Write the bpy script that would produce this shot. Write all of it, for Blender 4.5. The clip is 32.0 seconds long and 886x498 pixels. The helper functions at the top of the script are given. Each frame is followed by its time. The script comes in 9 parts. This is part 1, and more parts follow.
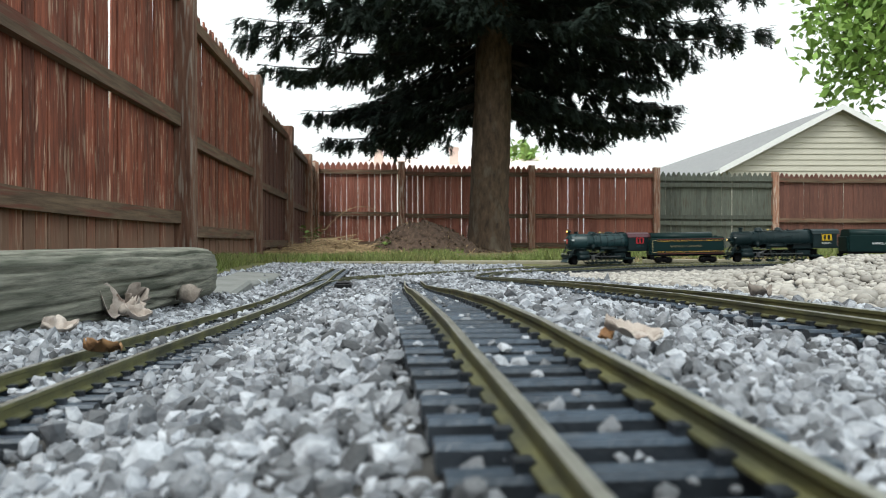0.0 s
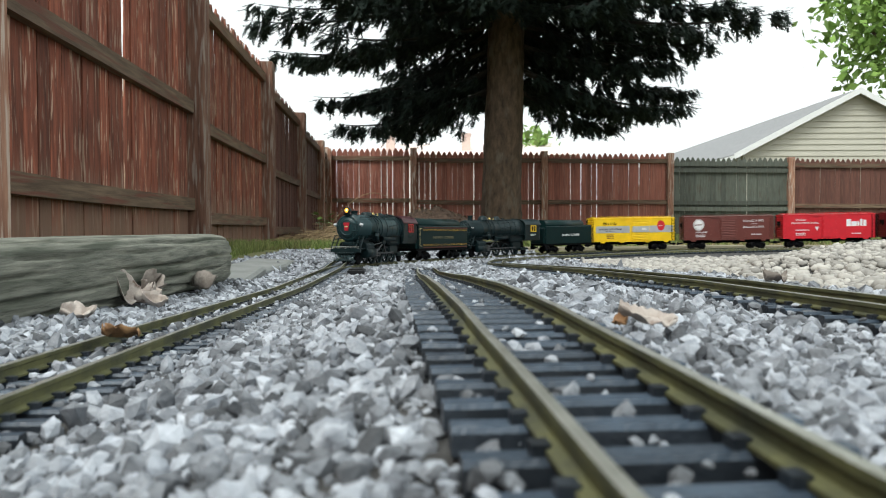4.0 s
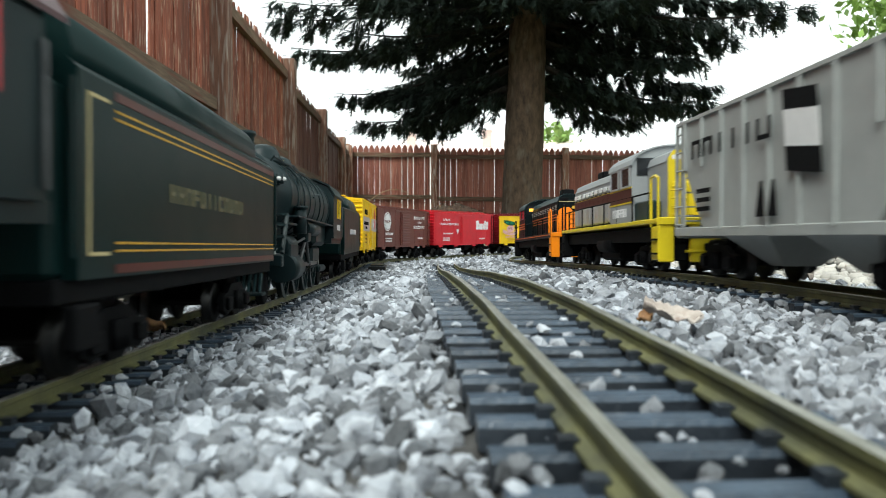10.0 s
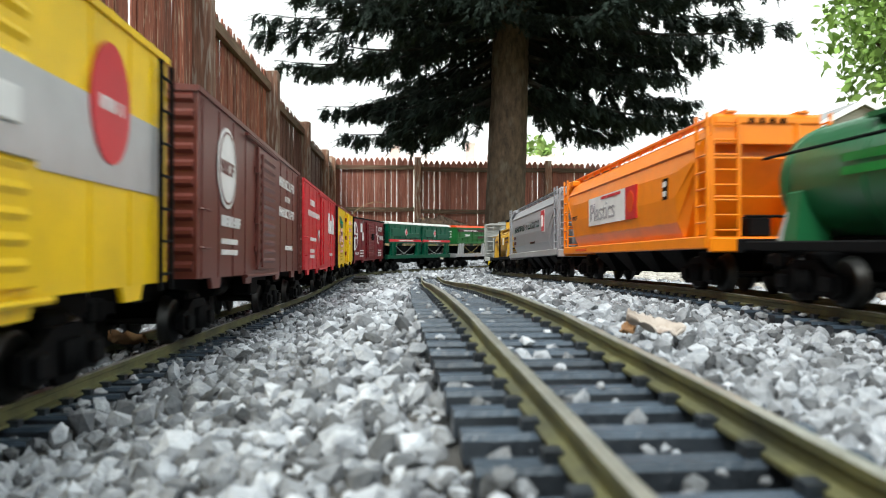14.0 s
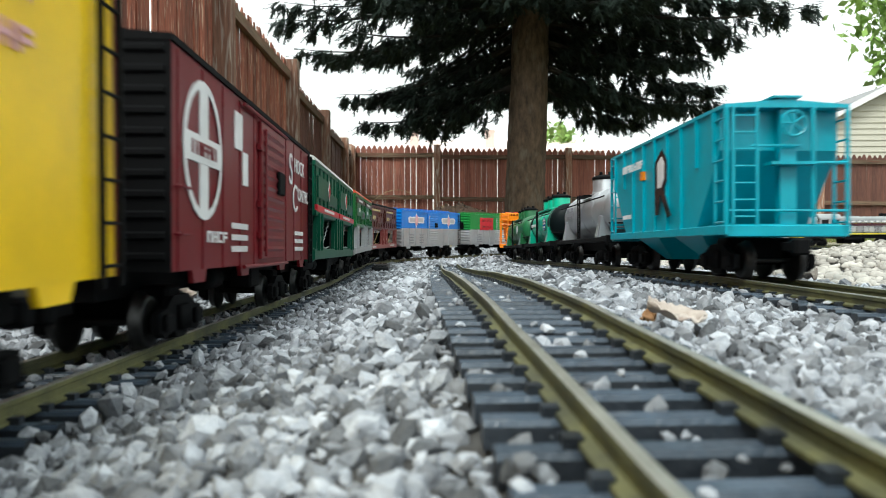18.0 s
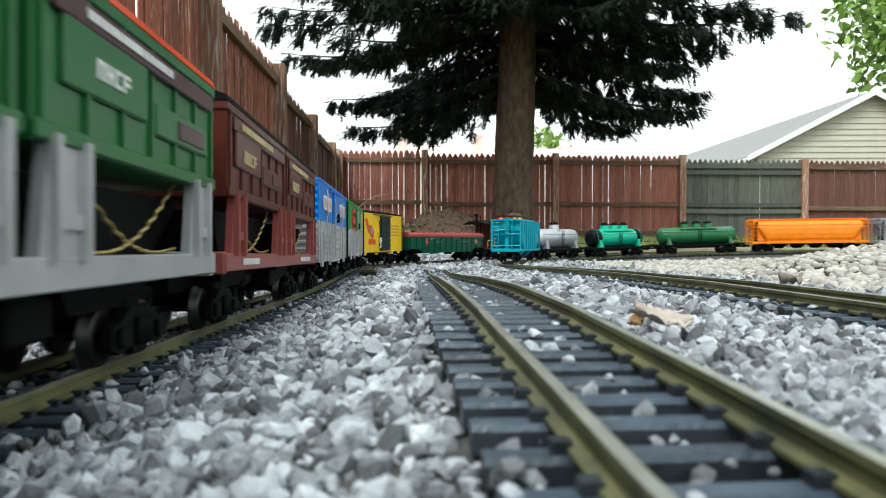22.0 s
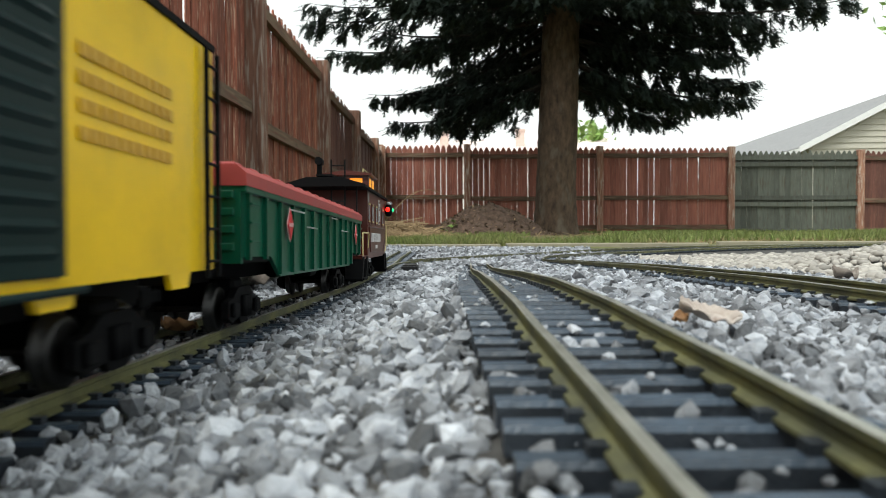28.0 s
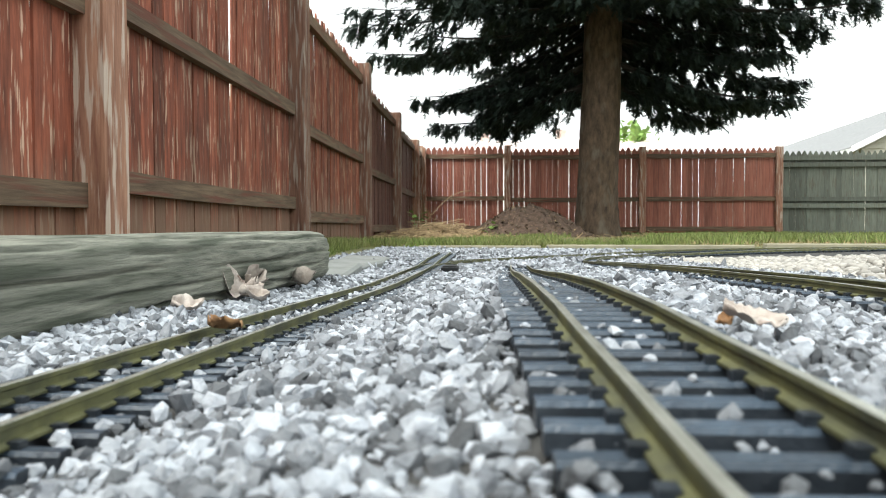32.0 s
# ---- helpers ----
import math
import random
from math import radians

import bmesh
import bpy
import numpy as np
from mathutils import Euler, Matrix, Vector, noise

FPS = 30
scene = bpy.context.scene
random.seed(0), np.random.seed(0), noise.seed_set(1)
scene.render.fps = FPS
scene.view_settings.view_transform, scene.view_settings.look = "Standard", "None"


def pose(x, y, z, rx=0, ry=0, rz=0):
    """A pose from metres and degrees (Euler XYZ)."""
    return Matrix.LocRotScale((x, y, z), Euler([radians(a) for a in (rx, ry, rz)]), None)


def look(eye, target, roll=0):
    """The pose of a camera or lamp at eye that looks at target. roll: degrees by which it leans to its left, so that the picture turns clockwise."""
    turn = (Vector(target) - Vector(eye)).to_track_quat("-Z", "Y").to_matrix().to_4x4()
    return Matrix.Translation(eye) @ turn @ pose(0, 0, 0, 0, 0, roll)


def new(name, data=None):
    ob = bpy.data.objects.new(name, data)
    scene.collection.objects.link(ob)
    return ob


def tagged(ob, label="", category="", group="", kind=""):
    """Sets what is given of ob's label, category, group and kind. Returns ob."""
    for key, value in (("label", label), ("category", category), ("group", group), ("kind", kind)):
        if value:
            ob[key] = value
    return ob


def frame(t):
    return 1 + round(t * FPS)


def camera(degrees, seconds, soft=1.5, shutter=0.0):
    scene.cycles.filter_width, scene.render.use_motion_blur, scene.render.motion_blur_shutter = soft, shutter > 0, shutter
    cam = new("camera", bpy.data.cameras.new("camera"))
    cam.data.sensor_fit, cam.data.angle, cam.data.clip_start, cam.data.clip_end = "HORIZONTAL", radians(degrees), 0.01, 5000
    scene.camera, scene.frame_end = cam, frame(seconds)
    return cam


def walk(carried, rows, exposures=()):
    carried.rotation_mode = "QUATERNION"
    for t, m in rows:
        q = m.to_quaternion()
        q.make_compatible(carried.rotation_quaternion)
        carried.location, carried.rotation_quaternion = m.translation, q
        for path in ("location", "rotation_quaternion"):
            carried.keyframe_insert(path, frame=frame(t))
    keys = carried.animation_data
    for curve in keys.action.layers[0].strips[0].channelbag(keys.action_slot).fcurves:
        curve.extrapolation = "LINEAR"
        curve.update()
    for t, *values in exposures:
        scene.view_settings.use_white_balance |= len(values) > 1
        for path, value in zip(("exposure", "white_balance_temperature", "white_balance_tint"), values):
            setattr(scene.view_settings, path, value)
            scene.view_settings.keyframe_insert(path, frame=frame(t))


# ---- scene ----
cam = camera(64.2, 32.0, soft=0.7, shutter=0.5)
# a small lens focused past the nearest stones
cam.data.dof.use_dof = True
cam.data.dof.focus_distance, cam.data.dof.aperture_fstop = 1.0, 18.0

# seconds, place of the lens in metres, then the turn to the left, the tilt upwards and the lean, in degrees
VIEW = [
    (0, 0.0000, 0.0000, 0.0550, 0.00, -0.50, 0.00),
    (0.5, 0.0001, 0.0002, 0.0547, -0.01, -0.78, 0.01),
    (1, -0.0001, 0.0002, 0.0548, -0.02, -0.78, 0.01),
    (1.5, -0.0001, 0.0001, 0.0548, 0.08, -0.79, -0.00),
    (2, -0.0002, 0.0001, 0.0549, 0.00, -0.41, -0.06),
    (2.5, -0.0005, -0.0015, 0.0550, 0.22, -0.78, -0.08),
    (3, -0.0009, -0.0007, 0.0548, 0.67, -0.79, -0.06),
    (3.5, -0.0007, -0.0006, 0.0548, 0.81, -0.87, -0.05),
    (4, -0.0008, -0.0011, 0.0548, 1.00, -1.60, -0.10),
    (4.5, -0.0009, -0.0012, 0.0546, 1.60, -1.84, -0.06),
    (6.5, -0.0024, -0.0009, 0.0542, 2.14, -1.70, 0.14),
    (7, -0.0023, -0.0019, 0.0543, 2.44, -1.64, -0.03),
    (7.5, -0.0025, -0.0019, 0.0542, 3.08, -1.70, 0.03),
    (8, -0.0025, -0.0018, 0.0541, 3.12, -1.58, 0.13),
    (8.5, -0.0023, -0.0025, 0.0543, 2.91, -1.37, 0.03),
    (9, -0.0028, -0.0020, 0.0542, 2.77, -0.98, 0.33),
    (9.5, -0.0027, -0.0017, 0.0541, 2.64, -1.63, 0.23),
    (10, -0.0026, -0.0013, 0.0542, 2.64, -1.87, 0.08),
    (10.5, -0.0026, -0.0014, 0.0542, 2.64, -1.66, 0.10),
    (11, -0.0025, -0.0016, 0.0543, 2.63, -1.78, 0.02),
    (11.5, -0.0025, -0.0008, 0.0541, 2.42, -1.80, 0.08),
    (12, -0.0026, -0.0010, 0.0541, 2.35, -1.66, 0.08),
    (12.5, -0.0025, -0.0017, 0.0543, 2.37, -1.04, 0.07),
    (13, -0.0025, -0.0021, 0.0542, 2.33, -1.18, 0.06),
    (13.5, -0.0026, -0.0015, 0.0542, 2.16, -1.23, -0.03),
    (14, -0.0028, -0.0012, 0.0541, 1.29, -0.85, 0.14),
    (14.5, -0.0029, -0.0024, 0.0542, 1.61, -0.65, 0.16),
    (16.5, -0.0027, -0.0029, 0.0544, 1.97, -0.98, -0.00),
    (17, -0.0028, -0.0026, 0.0544, 1.90, -1.59, -0.00),
    (17.5, -0.0030, -0.0025, 0.0542, 2.10, -1.86, -0.00),
    (18, -0.0031, -0.0026, 0.0542, 2.88, -1.85, -0.00),
    (18.5, -0.0031, -0.0026, 0.0541, 2.95, -1.85, 0.01),
    (19, -0.0029, -0.0017, 0.0540, 2.74, -1.99, -0.01),
    (19.5, -0.0029, -0.0026, 0.0542, 2.47, -1.71, -0.03),
    (20, -0.0030, -0.0028, 0.0542, 2.40, -1.58, -0.02),
    (20.5, -0.0030, -0.0018, 0.0540, 2.29, -1.86, 0.04),
    (21, -0.0030, -0.0021, 0.0541, 1.88, -1.59, 0.03),
    (21.5, -0.0030, -0.0020, 0.0541, 1.75, -1.38, 0.02),
    (22, -0.0032, -0.0019, 0.0540, 1.88, -1.45, 0.02),
    (22.5, -0.0031, -0.0020, 0.0541, 2.13, -1.44, -0.04),
    (23, -0.0032, -0.0012, 0.0540, 1.67, -1.66, 0.02),
    (23.5, -0.0033, -0.0011, 0.0539, 1.85, -1.86, -0.05),
    (24, -0.0034, -0.0020, 0.0542, 2.50, -1.59, 0.06),
    (24.5, -0.0035, -0.0020, 0.0540, 2.78, -1.24, 0.06),
    (25, -0.0034, -0.0017, 0.0539, 2.91, -1.10, 0.08),
    (25.5, -0.0033, -0.0018, 0.0542, 2.84, -1.45, 0.06),
    (27.5, -0.0007, 0.0059, 0.0533, 3.72, -1.25, -0.12),
    (28, -0.0006, 0.0050, 0.0534, 5.35, -1.87, -0.23),
    (28.5, -0.0005, 0.0049, 0.0532, 6.47, -1.91, -0.28),
    (29, -0.0006, 0.0031, 0.0533, 7.91, -2.08, -0.23),
    (29.5, -0.0006, 0.0026, 0.0533, 8.39, -2.12, -0.17),
    (30, -0.0005, 0.0029, 0.0533, 8.49, -2.18, -0.27),
    (30.5, -0.0006, 0.0021, 0.0532, 8.74, -2.10, -0.10),
    (31, -0.0007, 0.0021, 0.0533, 8.86, -2.03, -0.08),
    (31.5, -0.0006, 0.0020, 0.0532, 8.73, -1.90, -0.08),
    (32, -0.0006, 0.0025, 0.0532, 8.59, -1.75, -0.12),
]


def view_pose(x, y, z, yaw, tilt, lean):
    a, b = radians(yaw), radians(tilt)
    way = Vector((-math.sin(a) * math.cos(b), math.cos(a) * math.cos(b), math.sin(b)))
    eye = Vector((x, y, z))
    return look(eye, eye + way, lean)


EXPOSURES = [(0.0, 0.34, 6350, 4), (4.5, 0.34, 6350, 4), (7.0, 0.34, 6350, 4), (8.0, 0.50, 6380, 3), (9.0, 0.50, 6330, 2), (10.0, 0.66, 6330, 1), (13.0, 0.78, 6480, 3), (17.0, 0.72, 6450, 2), (19.0, 0.60, 6330, 1), (26.0, 0.58, 6330, 1), (28.0, 0.38, 6500, 4), (29.0, 0.42, 6400, 3), (30.0, 0.53, 6330, 1), (31.0, 0.78, 6400, 3), (32.0, 0.92, 6450, 4)]
walk(cam, [(r[0], view_pose(*r[1:])) for r in VIEW], EXPOSURES)

# ---- light: a bright overcast sky and a very soft sun ----
world = bpy.data.worlds.new("overcast_sky")
scene.world = world
world.use_nodes = True
wn, wl = world.node_tree.nodes, world.node_tree.links
wn.clear()
sky = wn.new("ShaderNodeTexSky")
sky.sky_type, sky.sun_disc = "NISHITA", False
sky.sun_elevation, sky.sun_rotation = radians(54), radians(206)
sky.air_density, sky.dust_density = 1.0, 6.0
grey = wn.new("ShaderNodeHueSaturation")
grey.inputs["Saturation"].default_value = 0.12
grey.inputs["Value"].default_value = 1.0
cloud = wn.new("ShaderNodeMixRGB")
cloud.inputs["Fac"].default_value = 0.86
cloud.inputs["Color2"].default_value = (9.6, 9.9, 10.0, 1)
bg = wn.new("ShaderNodeBackground")
bg.inputs["Strength"].default_value = 0.112
wo = wn.new("ShaderNodeOutputWorld")
wl.new(sky.outputs["Color"], grey.inputs["Color"])
wl.new(grey.outputs["Color"], cloud.inputs["Color1"])
wl.new(cloud.outputs["Color"], bg.inputs["Color"])
wl.new(bg.outputs["Background"], wo.inputs["Surface"])
sun = new("sun", bpy.data.lights.new("sun", "SUN"))
sun.data.energy, sun.data.angle, sun.data.color = 1.8, radians(24), (1.0, 0.97, 0.93)
sun.matrix_world = look((0, 0, 20), (3.2, 6.6, 10), 0)


# ---- materials ----
def material(name, c1, c2=None, scale=40.0, rough=0.6, metal=0.0, bump=0.0, bump_scale=None, rnd=0.0, island=0.0,
             spots=None, spot_scale=8.0, spot_at=(0.55, 0.7), stretch=(1, 1, 1), coords="Object", emit=None, glow=0.0,
             rough2=None, coat=0.0, spec=0.5):
    """Two-tone procedural surface: grain c1-c2, larger stains in the colour spots, relief, and change from piece to piece."""
    m = bpy.data.materials.new(name)
    m.use_nodes = True
    nt = m.node_tree
    n, l = nt.nodes, nt.links
    p = n["Principled BSDF"]
    c2 = c2 or tuple(v * 0.82 for v in c1)
    tc = n.new("ShaderNodeTexCoord")
    mp = n.new("ShaderNodeMapping")
    mp.inputs["Scale"].default_value = stretch
    l.new(tc.outputs[coords], mp.inputs["Vector"])
    if rnd:
        oi = n.new("ShaderNodeObjectInfo")
        sc = n.new("ShaderNodeMath")
        sc.operation = "MULTIPLY"
        sc.inputs[1].default_value = 7.3
        l.new(oi.outputs["Random"], sc.inputs[0])
        cx = n.new("ShaderNodeCombineXYZ")
        for k in ("X", "Y", "Z"):
            l.new(sc.outputs[0], cx.inputs[k])
        l.new(cx.outputs[0], mp.inputs["Location"])
    nz = n.new("ShaderNodeTexNoise")
    nz.inputs["Scale"].default_value = scale
    nz.inputs["Detail"].default_value = 6
    nz.inputs["Roughness"].default_value = 0.65
    l.new(mp.outputs[0], nz.inputs["Vector"])
    ramp = n.new("ShaderNodeValToRGB")
    ramp.color_ramp.elements[0].position, ramp.color_ramp.elements[1].position = 0.32, 0.68
    ramp.color_ramp.elements[0].color, ramp.color_ramp.elements[1].color = (*c2, 1), (*c1, 1)
    l.new(nz.outputs["Fac"], ramp.inputs["Fac"])
    out = ramp.outputs["Color"]
    if spots:
        n2 = n.new("ShaderNodeTexNoise")
        n2.inputs["Scale"].default_value = spot_scale
        n2.inputs["Detail"].default_value = 4
        l.new(mp.outputs[0], n2.inputs["Vector"])
        r2 = n.new("ShaderNodeValToRGB")
        r2.color_ramp.elements[0].position, r2.color_ramp.elements[1].position = spot_at
        l.new(n2.outputs["Fac"], r2.inputs["Fac"])
        mx = n.new("ShaderNodeMixRGB")
        mx.inputs["Color2"].default_value = (*spots, 1)
        l.new(r2.outputs["Color"], mx.inputs["Fac"])
        l.new(out, mx.inputs["Color1"])
        out = mx.outputs["Color"]
    if rnd or island:
        if island:
            src = n.new("ShaderNodeNewGeometry").outputs["Random Per Island"]
        else:
            src = oi.outputs["Random"]
        amount = rnd or island
        mr = n.new("ShaderNodeMapRange")
        mr.inputs["To Min"].default_value, mr.inputs["To Max"].default_value = 1 - amount, 1 + amount
        l.new(src, mr.inputs["Value"])
        hs = n.new("ShaderNodeHueSaturation")
        l.new(mr.outputs[0], hs.inputs["Value"])
        l.new(out, hs.inputs["Color"])
        out = hs.outputs["Color"]
    l.new(out, p.inputs["Base Color"])
    p.inputs["Metallic"].default_value = metal
    p.inputs["Specular IOR Level"].default_value = spec
    if rough2 is None:
        p.inputs["Roughness"].default_value = rough
    else:
        rr = n.new("ShaderNodeMapRange")
        rr.inputs["To Min"].default_value, rr.inputs["To Max"].default_value = rough, rough2
        l.new(nz.outputs["Fac"], rr.inputs["Value"])
        l.new(rr.outputs[0], p.inputs["Roughness"])
    if coat:
        p.inputs["Coat Weight"].default_value = coat
    if bump:
        bp = n.new("ShaderNodeBump")
        bp.inputs["Strength"].default_value = bump
        bp.inputs["Distance"].default_value = 0.002
        n3 = n.new("ShaderNodeTexNoise")
        n3.inputs["Scale"].default_value = bump_scale or scale * 2
        n3.inputs["Detail"].default_value = 5
        l.new(mp.outputs[0], n3.inputs["Vector"])
        l.new(n3.outputs["Fac"], bp.inputs["Height"])
        l.new(bp.outputs[0], p.inputs["Normal"])
    if emit:
        p.inputs["Emission Color"].default_value = (*emit, 1)
        p.inputs["Emission Strength"].default_value = glow
    return m


M = {}
M["soil"] = material("soil", (0.066, 0.0633, 0.0605), (0.0275, 0.0264, 0.0253), 60, 0.95, bump=0.6, bump_scale=160)
M["turf"] = material("turf", (0.0892, 0.1148, 0.0289), (0.1275, 0.1148, 0.0467), 1.6, 0.95, bump=0.5, bump_scale=40, spots=(0.1785, 0.1275, 0.0723), spot_scale=0.5, spot_at=(0.5, 0.66))
M["ballast"] = material("ballast", (0.3478, 0.3644, 0.3931), (0.1777, 0.1928, 0.2192), 120, 0.75, island=0.78, bump=0.5, bump_scale=520, spots=(0.0983, 0.1058, 0.121), spot_scale=45, spot_at=(0.57, 0.70))
M["river_stone"] = material("river_stone", (0.44, 0.416, 0.376), (0.288, 0.272, 0.248), 40, 0.7, island=0.3, bump=0.2, bump_scale=200)
# tie sides darkened and tops lightened: fall of light put into the colour
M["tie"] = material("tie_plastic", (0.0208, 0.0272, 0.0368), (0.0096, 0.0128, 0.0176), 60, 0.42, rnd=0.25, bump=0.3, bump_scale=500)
M["tie_top"] = material("lightened_tie_top", (0.046, 0.070, 0.102), (0.022, 0.034, 0.052), 70, 0.36, rnd=0.25, bump=0.35, bump_scale=400, spots=(0.14, 0.15, 0.165), spot_scale=90, spot_at=(0.62, 0.82), rough2=0.5)
M["rail"] = material("tarnished_brass", (0.195, 0.192, 0.082), (0.095, 0.097, 0.049), 55, 0.5, metal=0.35, bump=0.15, bump_scale=300, spots=(0.056, 0.060, 0.042), spot_scale=30, spot_at=(0.42, 0.72), rough2=0.68)
M["rail_head"] = material("rail_head", (0.4088, 0.4088, 0.3647), (0.2431, 0.2431, 0.2045), 70, 0.38, metal=0.6, bump=0.1)
M["cedar"] = material("red_stain_board", (0.31, 0.092, 0.050), (0.098, 0.030, 0.018), 5, 0.8, bump=1.0, bump_scale=14, rnd=0.42, spots=(0.43, 0.29, 0.21), spot_scale=7, spot_at=(0.57, 0.645), stretch=(8, 8, 0.8))
# back fence boards lightened to make up for light lost under the spruce
M["cedar_back"] = material("lightened_red_board", (0.4048, 0.1472, 0.1012), (0.1932, 0.069, 0.0488), 4, 0.8, bump=0.8, bump_scale=14, rnd=0.2, spots=(0.414, 0.2484, 0.1932), spot_scale=7, spot_at=(0.58, 0.76), stretch=(12, 12, 0.5))
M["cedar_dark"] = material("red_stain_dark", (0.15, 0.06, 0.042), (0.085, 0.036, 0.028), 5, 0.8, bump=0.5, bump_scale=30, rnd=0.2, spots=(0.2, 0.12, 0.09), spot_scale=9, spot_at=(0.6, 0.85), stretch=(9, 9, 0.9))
M["cedar_rail"] = material("weathered_rail", (0.205, 0.142, 0.092), (0.072, 0.047, 0.030), 4, 0.85, bump=0.9, bump_scale=14, rnd=0.2, spots=(0.15, 0.057, 0.038), spot_scale=3, spot_at=(0.52, 0.66), stretch=(0.8, 12, 12))
M["post"] = material("fence_post_wood", (0.36, 0.195, 0.128), (0.14, 0.058, 0.038), 4, 0.85, bump=1.0, bump_scale=14, rnd=0.4, spots=(0.42, 0.34, 0.28), spot_scale=6, spot_at=(0.52, 0.62), stretch=(8, 8, 0.7))
M["grey_board"] = material("grey_green_board", (0.1248, 0.1365, 0.1131), (0.0702, 0.078, 0.064), 5, 0.85, bump=0.5, bump_scale=30, rnd=0.25, spots=(0.078, 0.0663, 0.0468), spot_scale=6, stretch=(9, 9, 0.9))
M["log"] = material("grey_timber", (0.285, 0.285, 0.235), (0.098, 0.104, 0.084), 3.2, 0.88, bump=1.0, bump_scale=6, spots=(0.066, 0.074, 0.054), spot_scale=1.6, spot_at=(0.5, 0.62), stretch=(46, 5, 46))
M["bark"] = material("spruce_bark", (0.1556, 0.1056, 0.0678), (0.0471, 0.0321, 0.0227), 16, 0.95, bump=1.0, bump_scale=30, spots=(0.1509, 0.1226, 0.0896), spot_scale=9, spot_at=(0.55, 0.7), stretch=(1, 1, 0.4))
M["limb"] = material("spruce_limb", (0.035, 0.030, 0.025), (0.016, 0.015, 0.013), 20, 0.95, bump=0.6)
M["needles"] = material("spruce_needles", (0.0263, 0.0425, 0.0323), (0.0119, 0.0213, 0.017), 3, 0.8, island=0.35, spec=0.3)
M["leaves"] = material("maple_leaves", (0.238, 0.357, 0.0765), (0.136, 0.2465, 0.0467), 1.5, 0.6, island=0.35)
M["mulch"] = material("mulch", (0.168, 0.1104, 0.0792), (0.0552, 0.0372, 0.0288), 22, 0.95, bump=0.9, bump_scale=70, spots=(0.2592, 0.1728, 0.1188), spot_scale=40, spot_at=(0.62, 0.74))
M["straw"] = material("dry_stalks", (0.378, 0.279, 0.153), (0.216, 0.144, 0.081), 12, 0.9, island=0.3)
M["grass"] = material("grass_blade", (0.117, 0.18, 0.0342), (0.171, 0.171, 0.063), 2.0, 0.8, island=0.4)
M["siding"] = material("cream_siding", (0.4836, 0.4602, 0.39), (0.4368, 0.4134, 0.351), 2, 0.6)
M["trim"] = material("white_trim", (0.76, 0.76, 0.76), (0.703, 0.703, 0.703), 3, 0.5)
M["shingle"] = material("grey_shingle", (0.289, 0.289, 0.2932), (0.2125, 0.2125, 0.221), 6, 0.9, bump=0.3)
# chimney brick, far roof and far wall lightened: sky glare painted in
M["brick"] = material("washed_out_brick", (0.76, 0.60, 0.54), (0.66, 0.50, 0.44), 9, 0.9)
M["house_brick"] = material("house_brick", (0.20, 0.13, 0.10), (0.13, 0.08, 0.062), 9, 0.9, bump=0.4, bump_scale=30)
M["far_roof"] = material("far_roof", (0.80, 0.68, 0.64), (0.72, 0.60, 0.56), 3, 0.9)
M["far_wall"] = material("far_wall", (0.8, 0.74, 0.7), (0.72, 0.66, 0.62), 3, 0.9)
M["edging"] = material("pale_edging", (0.2995, 0.2765, 0.1958), (0.2189, 0.2016, 0.1498), 12, 0.9, bump=0.4, bump_scale=60)
M["slab"] = material("grey_slab", (0.24, 0.248, 0.24), (0.16, 0.168, 0.16), 14, 0.9, bump=0.4, bump_scale=80)
M["dead_leaf"] = material("dead_leaf", (0.33, 0.295, 0.262), (0.15, 0.122, 0.102), 40, 0.8, bump=0.8, bump_scale=120, spots=(0.06, 0.042, 0.033), spot_scale=26, spot_at=(0.52, 0.66))
M["pale_leaf"] = material("pale_leaf", (0.56, 0.505, 0.46), (0.37, 0.31, 0.27), 60, 0.8, bump=0.8, bump_scale=200, spots=(0.14, 0.075, 0.05), spot_scale=45, spot_at=(0.58, 0.70))
M["brown_leaf"] = material("brown_leaf", (0.40, 0.23, 0.10), (0.19, 0.095, 0.045), 50, 0.8, bump=0.8, bump_scale=160, spots=(0.08, 0.04, 0.025), spot_scale=30, spot_at=(0.56, 0.70))
M["black"] = material("black_plastic", (0.0096, 0.0104, 0.012), (0.0056, 0.0064, 0.0072), 50, 0.5, bump=0.1, spec=0.25)
M["under_ties"] = material("dark_track_bed", (0.0315, 0.0329, 0.035), (0.0084, 0.0091, 0.0105), 120, 0.95, bump=0.8, bump_scale=260, spec=0.2)


